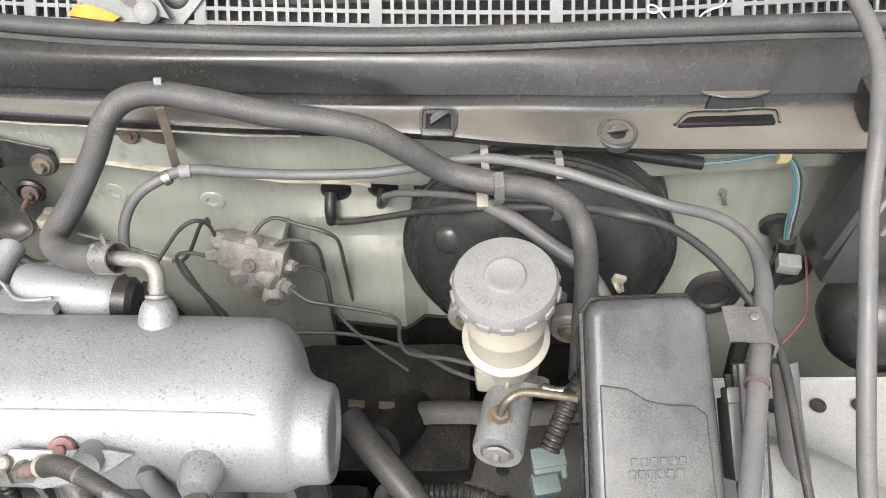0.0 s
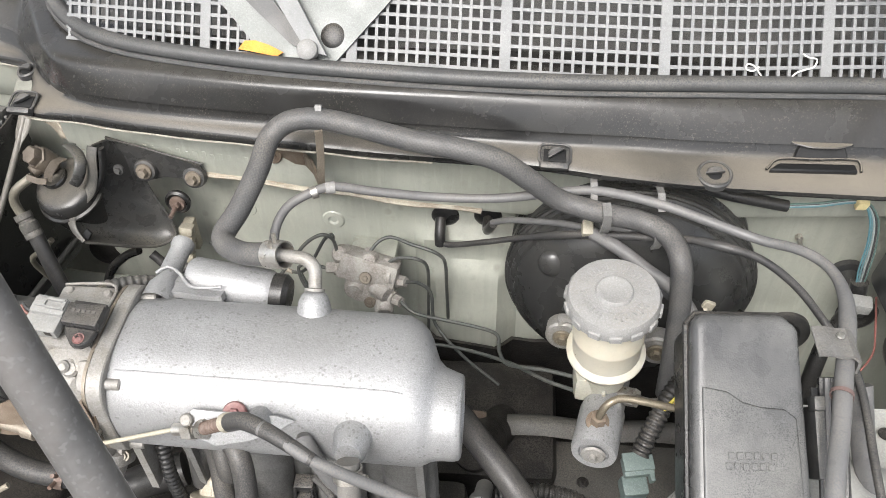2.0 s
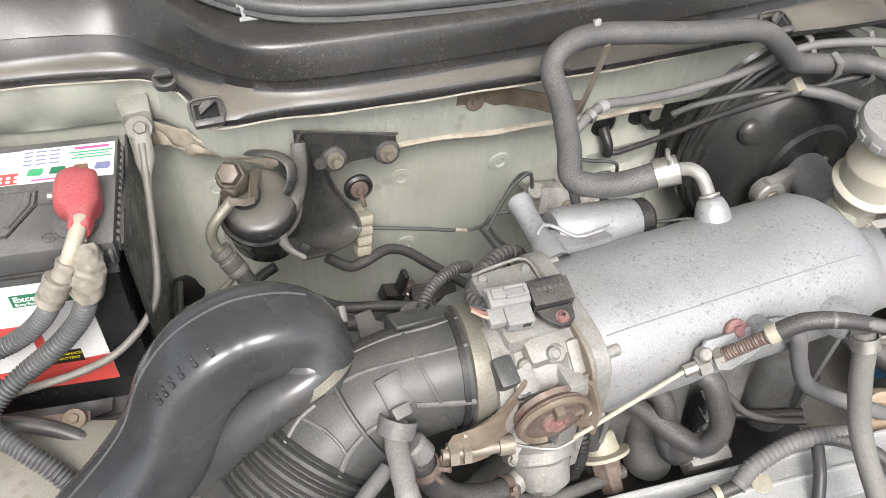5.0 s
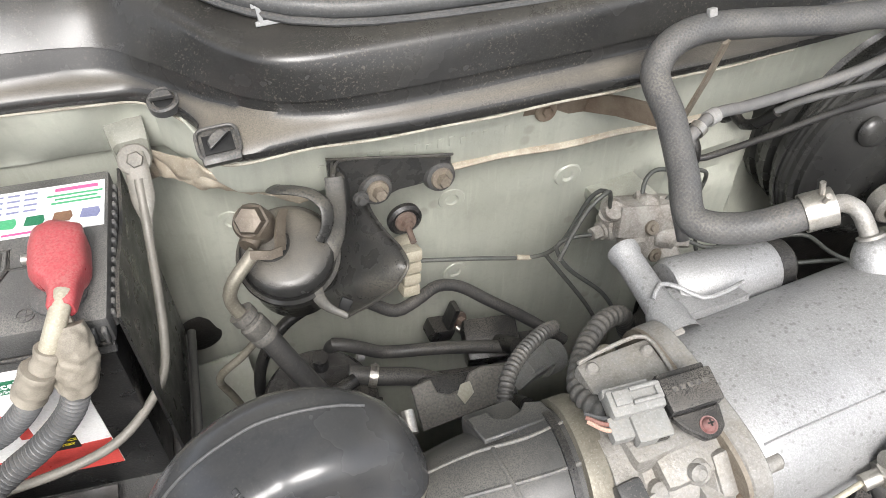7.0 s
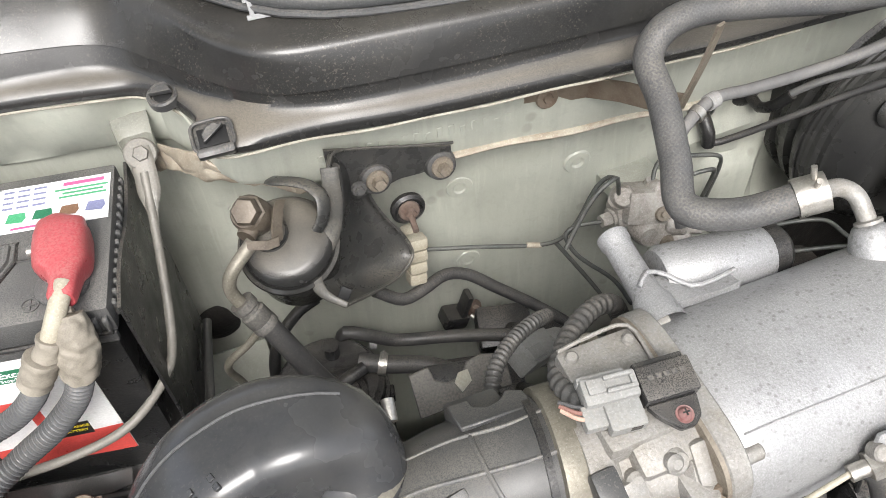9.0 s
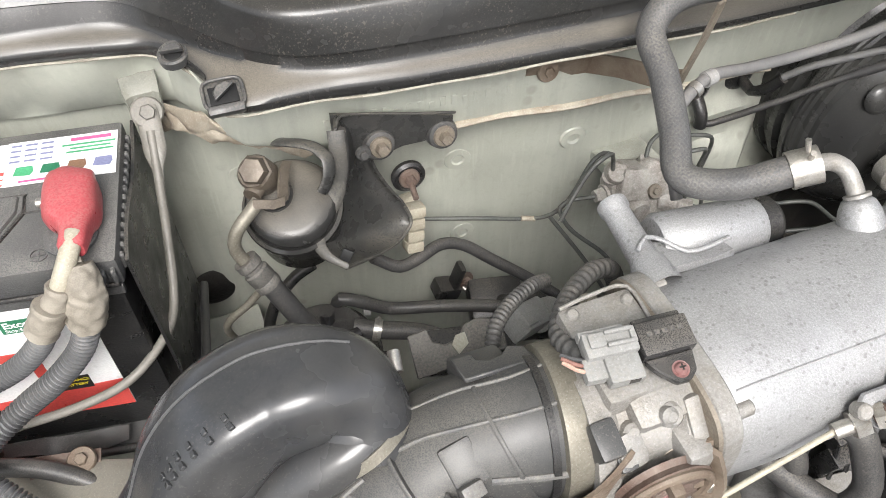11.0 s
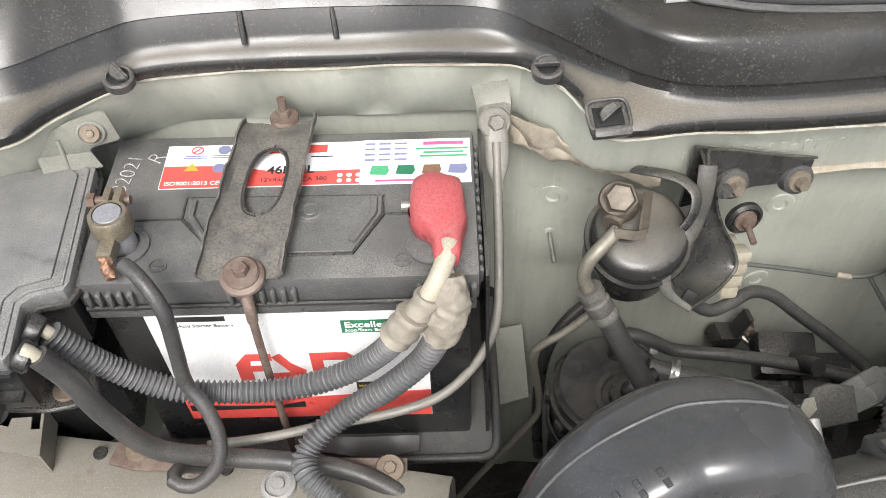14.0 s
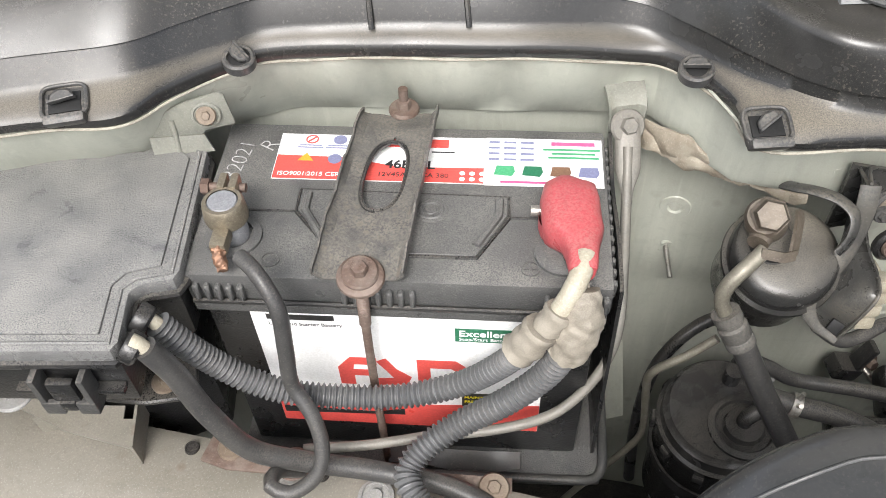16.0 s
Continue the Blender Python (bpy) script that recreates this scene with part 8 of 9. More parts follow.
for k in (-1, 1):
    part("plug_rib", rod((0.0305 + 0.007 * k, 0.674, 0.672), (0.031 + 0.007 * k, 0.682, 0.706), 0.0015, n=6), BLACK, plug)
part("wire", hose([(0.038, 0.690, 0.710), (0.050, 0.684, 0.698), (0.062, 0.672, 0.684), (0.085, 0.66, 0.676), (0.11, 0.65, 0.674)], 0.0032, 10), RUBBER, inj)
inj2 = thing("fuel_injector", (0.064, 0.70, 0.63), "fuel injector with a black boot on the runner", "injector")
part("body", rod((0.064, 0.712, 0.660), (0.064, 0.695, 0.640), 0.011, 0.009, 20, 0.002), ALU_DULL, inj2)
part("boot", join(rod((0.063, 0.722, 0.668), (0.064, 0.708, 0.652), 0.0125, n=20, bevel=0.002), hose([(0.064, 0.702, 0.652), (0.074, 0.690, 0.648), (0.095, 0.675, 0.655), (0.12, 0.660, 0.665)], 0.005, 10)), BLACK, inj2)
harn = thing("injector_harness", (0.0, 0.62, 0.68), "ribbed grey injector harness along the cover strip", "wiring loom")
part("sleeve", corrugated([(0.018, 0.622, 0.680), (0.034, 0.628, 0.688), (0.070, 0.631, 0.694), (0.093, 0.628, 0.697), (0.118, 0.622, 0.694)], 0.0075, 0.0045, 0.001), RUBBER_GREY, harn)
part("wire_run", hose([(-0.095, 0.634, 0.667), (-0.07, 0.631, 0.669), (-0.043, 0.628, 0.672), (-0.01, 0.625, 0.674), (0.02, 0.622, 0.680)], 0.0055, 12), RUBBER, harn)
part("tie", ring((-0.001, 0.624, 0.676), (0.004, 0.6235, 0.677), 0.0066, 0.0016, 18), CREAM, harn)
part("branch", hose([(0.093, 0.628, 0.696), (0.115, 0.615, 0.694), (0.135, 0.595, 0.688), (0.145, 0.57, 0.67), (0.15, 0.54, 0.64)], 0.0058, 12), RUBBER, harn)
part("branch", hose([(0.090, 0.622, 0.694), (0.082, 0.605, 0.686), (0.070, 0.585, 0.670)], 0.0050, 12), RUBBER, harn)
th = thing("thermostat_hose", (-0.16, 0.70, 0.62), "large black coolant hose under the throttle body", "hose")
part("tube", hose([(-0.10, 0.735, 0.63), (-0.14, 0.72, 0.625), (-0.20, 0.70, 0.60), (-0.27, 0.67, 0.575)], 0.016, 20), RUBBER, th)
single("ribbed_loom", corrugated([(-0.085, 0.700, 0.735), (-0.083, 0.690, 0.700), (-0.082, 0.690, 0.660), (-0.08, 0.70, 0.60)], 0.006, 0.005, 0.0012), BLACK, "black ribbed loom behind the throttle body", "wiring loom")
single("loom_sleeve", corrugated([(-0.152, 0.732, 0.845), (-0.155, 0.742, 0.841), (-0.154, 0.756, 0.834), (-0.145, 0.770, 0.829), (-0.129, 0.786, 0.822), (-0.109, 0.799, 0.814), (-0.093, 0.804, 0.803), (-0.08, 0.808, 0.775)], 0.0062, 0.0058, 0.0009), LOOMG, "dusty black ribbed loom curling to the sensor plug", "wiring loom")
single("loom_sleeve", corrugated([(-0.120, 0.830, 0.772), (-0.134, 0.822, 0.784), (-0.153, 0.812, 0.789), (-0.169, 0.799, 0.791), (-0.178, 0.786, 0.786), (-0.182, 0.785, 0.76)], 0.0050, 0.0034, 0.0011), LOOMG, "black ribbed loom to the grey plug", "wiring loom")
dist = thing("distributor_cap", (-0.18, 0.63, 0.60), "round black distributor cap at the engine end", "distributor")
part("cap", lathe([(0.0, 0.006), (0.018, 0.006), (0.020, 0.003), (0.028, 0.002), (0.0325, -0.003), (0.034, -0.03), (0, -0.03)], 36, pose(-0.178, 0.634, 0.657, 12, 0, 0)), DUSTY, dist)
part("emblem", lathe([(0.012, 0.0), (0.012, 0.001), (0.010, 0.001), (0.010, 0.0)], 28, pose(-0.178, 0.6330, 0.663, 12, 0, 0)), BLACK, dist)
for k in range(5):
    a = k * 2 * math.pi / 5 + 0.3
    part("tower", rod((-0.178 + 0.031 * math.cos(a), 0.634 + 0.031 * math.sin(a), 0.648), (-0.178 + 0.046 * math.cos(a), 0.634 + 0.046 * math.sin(a), 0.645), 0.008, n=14), BLACK, dist)
gb = thing("coil_cover", (-0.30, 0.64, 0.60), "grey moulded plastic cover beside the distributor", "cover")
part("body", join(obox((-0.315, 0.635, 0.640), (0.10, 0.08, 0.06), 8, 0, 8, 0.008), obox((-0.272, 0.652, 0.668), (0.034, 0.055, 0.026), 8, 0, 8, 0.006)), CAPGREY, gb)
bolt((-0.29, 0.678, 0.680), (0, -0.2, 1), gb, STEEL, 0.011, 0.010, 0.008)
bolt((-0.222, 0.620, 0.662), (0, -0.2, 1), gb, STEEL, 0.011, 0.010, 0.009)
single("transmission_case", join(box((-0.48, 0.42, 0.30), (-0.20, 0.76, 0.50), 0.03), box((-0.30, 0.70, 0.32), (-0.06, 0.88, 0.48), 0.03)), DARK, "dark oily transmission case deep in the bay", "transmission")
# Made-up dark block, keeps the deep gap behind the plenum black.
col = thing("gap_filler", (0.15, 0.87, 0.35), "added dark block filling the shaded gap deep in the bay", "cover")
part("cover", join(box((0.06, 0.80, 0.30), (0.25, 0.955, 0.535), 0.02), rod((0.20, 0.90, 0.50), (0.16, 0.80, 0.58), 0.022, n=20, bevel=0.004)), DARK, col)
for x, y, z in ((0.135, 0.86, 0.56), (0.165, 0.855, 0.565), (0.12, 0.84, 0.55)):
    part("tie", obox((x, y, z), (0.016, 0.008, 0.006), 20, 15, 30 * x, 0.001), RUST_PALE, col)
single("steering_rack", rod((-0.40, 0.93, 0.38), (0.45, 0.91, 0.40), 0.035, n=24), DARK, "dark steering rack low on the firewall", "steering rack")
single("wire_offcut", hose([(-0.275, 0.680, 0.640), (-0.262, 0.684, 0.650), (-0.248, 0.688, 0.655), (-0.24, 0.692, 0.658)], 0.0026, 8), CREAM, "pale wire end above the transmission", "wire")

# ---------------------------------------------------------------- brake booster and master cylinder
boost = thing("brake_booster", (0.31, 0.94, 0.58), "black painted steel brake booster drum", "brake booster")
bmx = aim((0.313, 0.995, 0.690), (0.305, 0.88, 0.690))
part("rear_shell", lathe([(0.0, -0.02), (0.10, -0.02), (0.117, -0.01), (0.121, 0.0), (0.121, 0.012), (0.1175, 0.016), (0.1175, 0.022), (0.121, 0.026), (0.121, 0.034), (0.1165, 0.039), (0.1165, 0.044), (0.122, 0.047), (0.122, 0.056), (0.1185, 0.060)], 72, bmx), BOOST, boost)
part("front_shell", lathe([(0.1205, 0.055), (0.1205, 0.060), (0.1180, 0.0620), (0.1176, 0.0665), (0.1135, 0.0690), (0.1122, 0.0735), (0.1085, 0.0755), (0.1065, 0.0800), (0.1010, 0.0835), (0.0965, 0.0900), (0.0880, 0.0955), (0.0750, 0.0990), (0.0500, 0.1000), (0.0460, 0.1040), (0.0, 0.1040)], 80, bmx), BOOST, boost)
part("dimple", lathe([(0.0, 0.0046), (0.005, 0.0042), (0.0095, 0.0028), (0.0125, 0.0006), (0.0140, -0.002)], 36, aim((0.2295, 0.909, 0.742), (0.2165, 0.84, 0.765))), BOOST, boost)
part("flange_ring", ring(bmx @ Vector((0, 0, 0.049)), bmx @ Vector((0, 0, 0.0535)), 0.1222, 0.002, 72), BOOST, boost)

mc = thing("master_cylinder", (0.27, 0.80, 0.68), "cast brake master cylinder with a yellowed reservoir", "master cylinder")
ax0, ax1 = (0.2655, 0.733, 0.700), (0.300, 0.885, 0.688)
part("cylinder", lathe([(0.0, 0.003), (0.012, 0.003), (0.013, 0.0), (0.0185, 0.0), (0.0195, 0.003), (0.0195, 0.045), (0.018, 0.050), (0.018, 0.10), (0.022, 0.104), (0.022, 0.16), (0.0, 0.16)], 36, aim(ax0, ax1)), ALU, mc)
part("end_plug", lathe([(0.0, 0.006), (0.0025, 0.006), (0.0035, 0.002), (0.009, 0.0015), (0.0105, 0.0)], 24, aim((0.2650, 0.7315, 0.7003), (0.26, 0.70, 0.703))), ALU_DULL, mc)
part("mount_flange", join(obox((0.287, 0.886, 0.684), (0.105, 0.012, 0.034), 0, 4, 12, 0.005), rod((0.2435, 0.868, 0.685), (0.246, 0.885, 0.683), 0.017, n=26, bevel=0.002), rod((0.330, 0.852, 0.690), (0.333, 0.87, 0.688), 0.017, n=26, bevel=0.002)), ALU_DULL, mc)
for p in ((0.2432, 0.8675, 0.685), (0.3298, 0.8515, 0.690)):
    bolt(p, (-0.15, -1, 0.1), mc, BRASSY, 0.0115, 0.0095, 0.008)
rv = pose(0.2755, 0.806, 0.690, 4, -2, 0)
resv = part("reservoir", put(join(lathe([(0.0215, 0.0395), (0.0245, 0.0500), (0.0278, 0.0585), (0.0286, 0.066), (0.0288, 0.086), (0.0296, 0.0885), (0.0296, 0.0920), (0.0286, 0.094), (0.0282, 0.106), (0.0276, 0.108), (0.0276, 0.128), (0.026, 0.128), (0.026, 0.07), (0, 0.068)], 48), put(lathe([(0.0270, -0.0050), (0.0312, -0.0042), (0.0330, -0.0022), (0.0332, 0.0004), (0.0318, 0.0024), (0.0286, 0.0052)], 48), pose(0, 0, 0.0640, 6, 0, 0))), rv), RESERVOIR, mc, "yellowed translucent fluid reservoir")
part("lower_neck", put(join(lathe([(0.0, 0), (0.012, 0.0), (0.0175, 0.008), (0.0200, 0.022), (0.0225, 0.041)], 36), obox((-0.010, -0.002, 0.024), (0.030, 0.032, 0.034), 0, 0, 0, 0.006), obox((0.0, -0.0215, 0.020), (0.003, 0.006, 0.022), 0, 0, 0, 0.001)), rv), MILKY, resv, "milky white lower neck")
cap = part("cap", put(lathe([(0.0, 0.0098), (0.010, 0.0098), (0.0115, 0.0106), (0.0135, 0.0106), (0.0145, 0.0095), (0.0150, 0.0076), (0.030, 0.0070), (0.0350, 0.0058), (0.0365, 0.003), (0.0372, -0.004), (0.0368, -0.0082), (0.0345, -0.0088), (0.0, -0.0088)], 56), rv @ Matrix.Translation((0, 0, 0.135))), CAPGREY, mc, "grey ribbed filler cap, scuffed")
for k in range(14):
    a = 2 * math.pi * k / 14
    part("grip_rib", put(box((-0.005, -0.0012, -0.0080), (0.005, 0.0016, -0.001), 0.0008, 1), rv @ Matrix.Translation((0, 0, 0.135)) @ Matrix.Rotation(a, 4, "Z") @ Matrix.Translation((0, -0.0374, 0))), CAPGREY, cap)
for k in range(40):
    a = 2 * math.pi * k / 40
    if k % 10 < 8:
        part("raised_mark", put(box((-0.0008, 0.023, 0.0070), (0.0008, 0.0268 + 0.002 * (k % 2), 0.0078), 0.0002, 1), rv @ Matrix.Translation((0, 0, 0.135)) @ Matrix.Rotation(a, 4, "Z")), CAPGREY, cap)
part("raised_ring", put(lathe([(0.0205, 0.0070), (0.0205, 0.0078), (0.0215, 0.0078), (0.0215, 0.0070)], 40), rv @ Matrix.Translation((0, 0, 0.135))), CAPGREY, cap)
part("outlet_pipe", hose([(0.2680, 0.752, 0.722), (0.2690, 0.750, 0.736), (0.274, 0.752, 0.746), (0.284, 0.756, 0.748), (0.305, 0.755, 0.746), (0.335, 0.752, 0.742)], 0.0032, 12, 0.003), BRASSY, mc)
part("outlet_nut", join(lathe([(0, 0), (0.0068, 0), (0.0068, 0.010), (0.004, 0.011), (0, 0.011)], 6, aim((0.2680, 0.753, 0.717), (0.2685, 0.7515, 0.735))), rod((0.2678, 0.7555, 0.708), (0.2680, 0.753, 0.718), 0.0098, n=18)), RUST_PALE, mc)
part("side_nut", join(rod((0.292, 0.79, 0.705), (0.303, 0.783, 0.712), 0.0085, n=6), hose([(0.303, 0.783, 0.712), (0.314, 0.778, 0.714), (0.325, 0.780, 0.716), (0.334, 0.79, 0.728)], 0.0035, 10)), STEEL, mc)
single("vacuum_check_hose", hose([(0.262, 0.902, 0.792), (0.285, 0.886, 0.790), (0.310, 0.868, 0.782), (0.335, 0.853, 0.772), (0.352, 0.83, 0.757), (0.362, 0.80, 0.74)], 0.0062, 14), RUBBER_GREY, "grey hose crossing the booster behind the coolant hose", "hose")
single("hose_guide", join(obox((0.362, 0.846, 0.766), (0.010, 0.004, 0.008), 0, 20, 0, 0.001), ring((0.361, 0.846, 0.758), (0.364, 0.846, 0.760), 0.005, 0.0015, 16)), CREAM, "small pale clip on the booster hose", "clip")

# ---------------------------------------------------------------- relay box, tower and shelf
RELAYM = mat("worn_relay_lid_plastic", (0.058, 0.0585, 0.059), 0.27, 0.0, (0.105, 0.104, 0.100), 0.85, 20, dust=0.40, dust_color=(0.24, 0.235, 0.215), bump=0.12, grain=800, speck=0.22, gs=0.25, streak=0.5, dust_from=0.45)
relay = thing("relay_box", (0.355, 0.69, 0.70), "dusty black relay box with a stepped lid", "relay box")
RM = Matrix.Translation((0.359, 0.685, 0.816)) @ pose(0, 0, 0, 31, 0, 2)
RO = [(-0.040, 0.074), (-0.034, 0.082), (0.024, 0.082), (0.034, 0.072), (0.036, -0.078), (0.029, -0.087), (-0.038, -0.087), (-0.044, -0.080)]
part("lid", put(prism(RO, -0.008, 0.012, 0.0085, 4), RM), RELAYM, relay, "dusty lid with a worn shoulder")
part("lid_step", put(prism([(-0.0375, -0.080), (-0.0350, 0.0300), (-0.0180, 0.0270), (-0.0080, 0.0200), (0.0040, 0.0170), (0.0200, 0.0160), (0.0275, 0.0100), (0.0300, -0.080)], 0.0105, 0.0138, 0.0018, 3), RM), RELAYM, relay)
part("foot_band", put(prism([(-0.0380, -0.0835), (-0.0375, -0.0620), (0.0290, -0.0620), (0.0295, -0.0835)], 0.0120, 0.0148, 0.0012, 2), RM), RELAYM, relay)

part("lid_rim", put(sweep([(x * 1.015, y * 1.01, -0.004) for x, y in RO] + [(RO[0][0] * 1.015, RO[0][1] * 1.01, -0.004)], 0.0026, 8), RM), BLACK, relay)
part("body", put(prism([(x * 0.94, y * 0.95) for x, y in RO], -0.060, -0.003, 0.004), RM), BLACK, relay)
for k, (a, b, y) in enumerate(((-0.020, 0.014, -0.018), (-0.022, 0.012, -0.025), (-0.014, 0.004, -0.050))):
    for j in range(6 if k < 2 else 3):
        w = (b - a) / (6 if k < 2 else 3)
        part("moulded_mark", put(box((a + j * w, y, 0.0148), (a + j * w + w * 0.7, y + 0.0045, 0.0152), 0.0002, 1), RM), RELAYM, relay)
part("side_latch", put(join(box((0.043, -0.030, -0.020), (0.050, 0.020, 0.004), 0.002), box((0.041, 0.016, -0.004), (0.049, 0.026, 0.010), 0.002)), RM), DUCT, relay)
for k in range(5):
    part("side_wire", put(hose([(0.052 + 0.004 * k, 0.040, -0.004), (0.054 + 0.004 * k, 0.0, -0.014), (0.054 + 0.0035 * k, -0.05, -0.016), (0.053 + 0.003 * k, -0.10, -0.020)], 0.0026, 8), RM), RUBBER_GREY if k % 2 else BLACK, relay)
part("side_shell", put(sheet([[(0.050 + 0.024 * g, lerp(0.034, -0.095, f), -0.018 - 0.008 * g + 0.006 * math.sin(4 * f)) for g in np.linspace(0, 1, 4)] for f in np.linspace(0, 1, 8)], 0.002), RM), DUCT, relay)
part("leg", box((0.345, 0.66, 0.66), (0.375, 0.70, 0.79), 0.003), BLACK, relay)
holder = thing("pipe_holder", (0.42, 0.735, 0.82), "grey folded metal holder gripping the vapour hose", "bracket")
part("plate", join(sheet([[(lerp(0.402, 0.432, f), lerp(0.750, 0.724, g), 0.8565 + 0.001 * math.sin(8 * f) - 0.006 * step(0.80, 1.0, f)) for g in np.linspace(0, 1, 4)] for f in np.linspace(0, 1, 10)], 0.002), sheet([[(0.4325 + 0.001 * f, lerp(0.750, 0.724, g), lerp(0.851, 0.838, f)) for g in (0, 1)] for f in np.linspace(0, 1, 4)], 0.002)), HOLDERM, holder)
part("tape_band", ring((0.4165, 0.703, 0.8433), (0.4155, 0.700, 0.8431), 0.0074, 0.0005, 18), mat("dull_red_tape", (0.13, 0.085, 0.075), 0.6, bump=0.05), holder)
part("rivet", lathe([(0, 0.0015), (0.0025, 0.001), (0.003, 0)], 14, Matrix.Translation((0.420, 0.741, 0.8580))), STEEL, holder)
tower = thing("strut_tower", (0.40, 0.60, 0.45), "pale painted steel suspension strut tower", "body panel")
rows = []
for r, z in ((0.160, 0.40), (0.157, 0.60), (0.154, 0.676), (0.148, 0.697), (0.134, 0.709), (0.105, 0.714), (0.06, 0.718), (0.0, 0.719)):
    rows.append([(0.435 + (r * math.cos(a)) * 1.05, 0.575 + r * math.sin(a) * (1.15 if math.sin(a) > 0 else 1.0), z + 0.012 * math.sin(a * 1.0)) for a in np.linspace(0, 2 * math.pi, 56, endpoint=False)])
part("dome", sheet(rows, 0, True), PAINT_LIGHT, tower)
part("rubber_plug", lathe([(0.0, 0.003), (0.004, 0.004), (0.006, 0.002), (0.010, 0.003), (0.0125, 0.0), (0.0125, -0.004)], 26, pose(0.321, 0.597, 0.7135, 4, -8, 0)), RUBBER, tower)
shelf = thing("inner_wing_shelf", (0.53, 0.80, 0.64), "pale grey inner wing shelf with punched holes", "body panel")
part("shelf_plate", sheet([[(x, y, 0.655 + 0.01 * step(0.76, 0.70, y)) for x in np.linspace(0.43, 0.80, 10)] for y in np.linspace(0.45, 0.825, 12)], 0.003), PAINT_LIGHT, shelf)
part("shelf_flange", sheet([[(x, 0.826, z) for x in np.linspace(0.43, 0.80, 6)] for z in np.linspace(0.60, 0.656, 3)], 0.002), PAINT_LIGHT, shelf)
# Each hole is a dark rimmed disc, shade put in as colour.
for x in (0.496, 0.533, 0.567):
    part("hole", lathe([(0, 0.0004), (0.0042, 0.0004), (0.0046, 0.0012), (0.0064, 0.0012), (0.0068, 0.0)], 20, Matrix.Translation((x, 0.797, 0.6585))), DARK, shelf)
wall_r = thing("right_firewall_fittings", (0.48, 0.99, 0.6), "grommets and studs on the pale firewall", "fittings", kind="structure")
for x, z, r in ((0.505, 0.560, 0.030), (0.575, 0.60, 0.022)):
    part("rubber_grommet", lathe([(0.0, 0.003), (r * 0.55, 0.003), (r * 0.62, 0.006), (r * 0.8, 0.007), (r, 0.004), (r * 1.03, 0.0)], 36, aim((x, fire_y(x, z) - 0.001, z), (x, 0.5, z + 0.05))), RUBBER, wall_r)
part("stud", rod((0.485, 1.0, 0.708), (0.4855, 0.984, 0.704), 0.0021, n=12), STEEL, wall_r)
part("stud_nut", rod((0.485, 1.0, 0.708), (0.485, 0.995, 0.707), 0.0042, n=6), STEEL, wall_r)
part("sensor", join(lathe([(0.016, 0), (0.016, 0.006), (0.009, 0.008), (0.008, 0.03), (0, 0.03)], 22, aim((0.545, 0.998, 0.665), (0.545, 0.94, 0.655))), obox((0.55, 0.962, 0.645), (0.022, 0.018, 0.018), 0, 0, 0, 0.003)), DUCT, wall_r)
loomr = thing("cowl_wiring", (0.45, 0.93, 0.82), "taped blue and white wires hanging below the cowl", "wiring loom")
part("taped_run", hose([(0.345, 0.925, 0.836), (0.37, 0.923, 0.828), (0.40, 0.922, 0.822), (0.43, 0.922, 0.816)], 0.0055, 12), BLACK, loomr)
for k, c in enumerate(((0.08, 0.19, 0.22), (0.12, 0.22, 0.24), (0.30, 0.33, 0.32), (0.05, 0.05, 0.05), (0.10, 0.16, 0.14))):
    m = mat("cowl_wire", c, 0.5, bump=0.0)
    o = 0.0017 * (k - 2)
    part("wire", hose([(0.425, 0.922, 0.816 + o * 0.5), (0.455, 0.922, 0.819 + o * 0.6), (0.492, 0.924, 0.823 + o * 0.6), (0.508 + o, 0.925, 0.805), (0.519 + o * 1.2, 0.928, 0.770), (0.524 + o * 1.4, 0.93, 0.735), (0.530 + o, 0.935, 0.705)], 0.0009, 8), m, loomr)
part("tape_clip", obox((0.395, 0.928, 0.822), (0.006, 0.012, 0.014), 20, 0, 0, 0.002), mat("yellow_tape", (0.62, 0.47, 0.16), 0.6, bump=0.1), loomr)
part("tape_clip", obox((0.492, 0.924, 0.823), (0.010, 0.012, 0.012), 20, 0, 0, 0.002), mat("cream_tape", (0.62, 0.53, 0.28), 0.6, bump=0.1), loomr)
part("taped_drop", hose([(0.528, 0.934, 0.712), (0.530, 0.93, 0.685), (0.515, 0.92, 0.64), (0.505, 0.90, 0.60), (0.50, 0.88, 0.56)], 0.0085, 12), BLACK, loomr)
part("small_plug", obox((0.527, 0.915, 0.700), (0.020, 0.014, 0.014), 10, 0, -10, 0.002), CONNECTOR, loomr)
part("red_wire", hose([(0.545, 0.925, 0.70), (0.556, 0.92, 0.66), (0.560, 0.91, 0.63), (0.545, 0.90, 0.60), (0.525, 0.89, 0.585)], 0.0011, 8), mat("red_wire", (0.30, 0.12, 0.10), 0.5, bump=0.0), loomr)
wb = thing("wiper_motor_box", (0.60, 0.90, 0.70), "dark ribbed plastic box in the bay corner", "box")
part("box", join(obox((0.590, 0.915, 0.770), (0.090, 0.060, 0.13), 0, 6, 4, 0.008), obox((0.544, 0.895, 0.790), (0.008, 0.030, 0.09), 0, 10, 0, 0.002)), DUCT, wb)
part("dome", lathe([(0, 0.03), (0.02, 0.028), (0.038, 0.015), (0.044, 0.0), (0.044, -0.03)], 36, aim((0.595, 0.865, 0.675), (0.58, 0.80, 0.70))), BLACK, wb)
part("label", obox((0.585, 0.8835, 0.800), (0.022, 0.002, 0.014), 0, 6, 4, 0.0008), CREAM, wb)
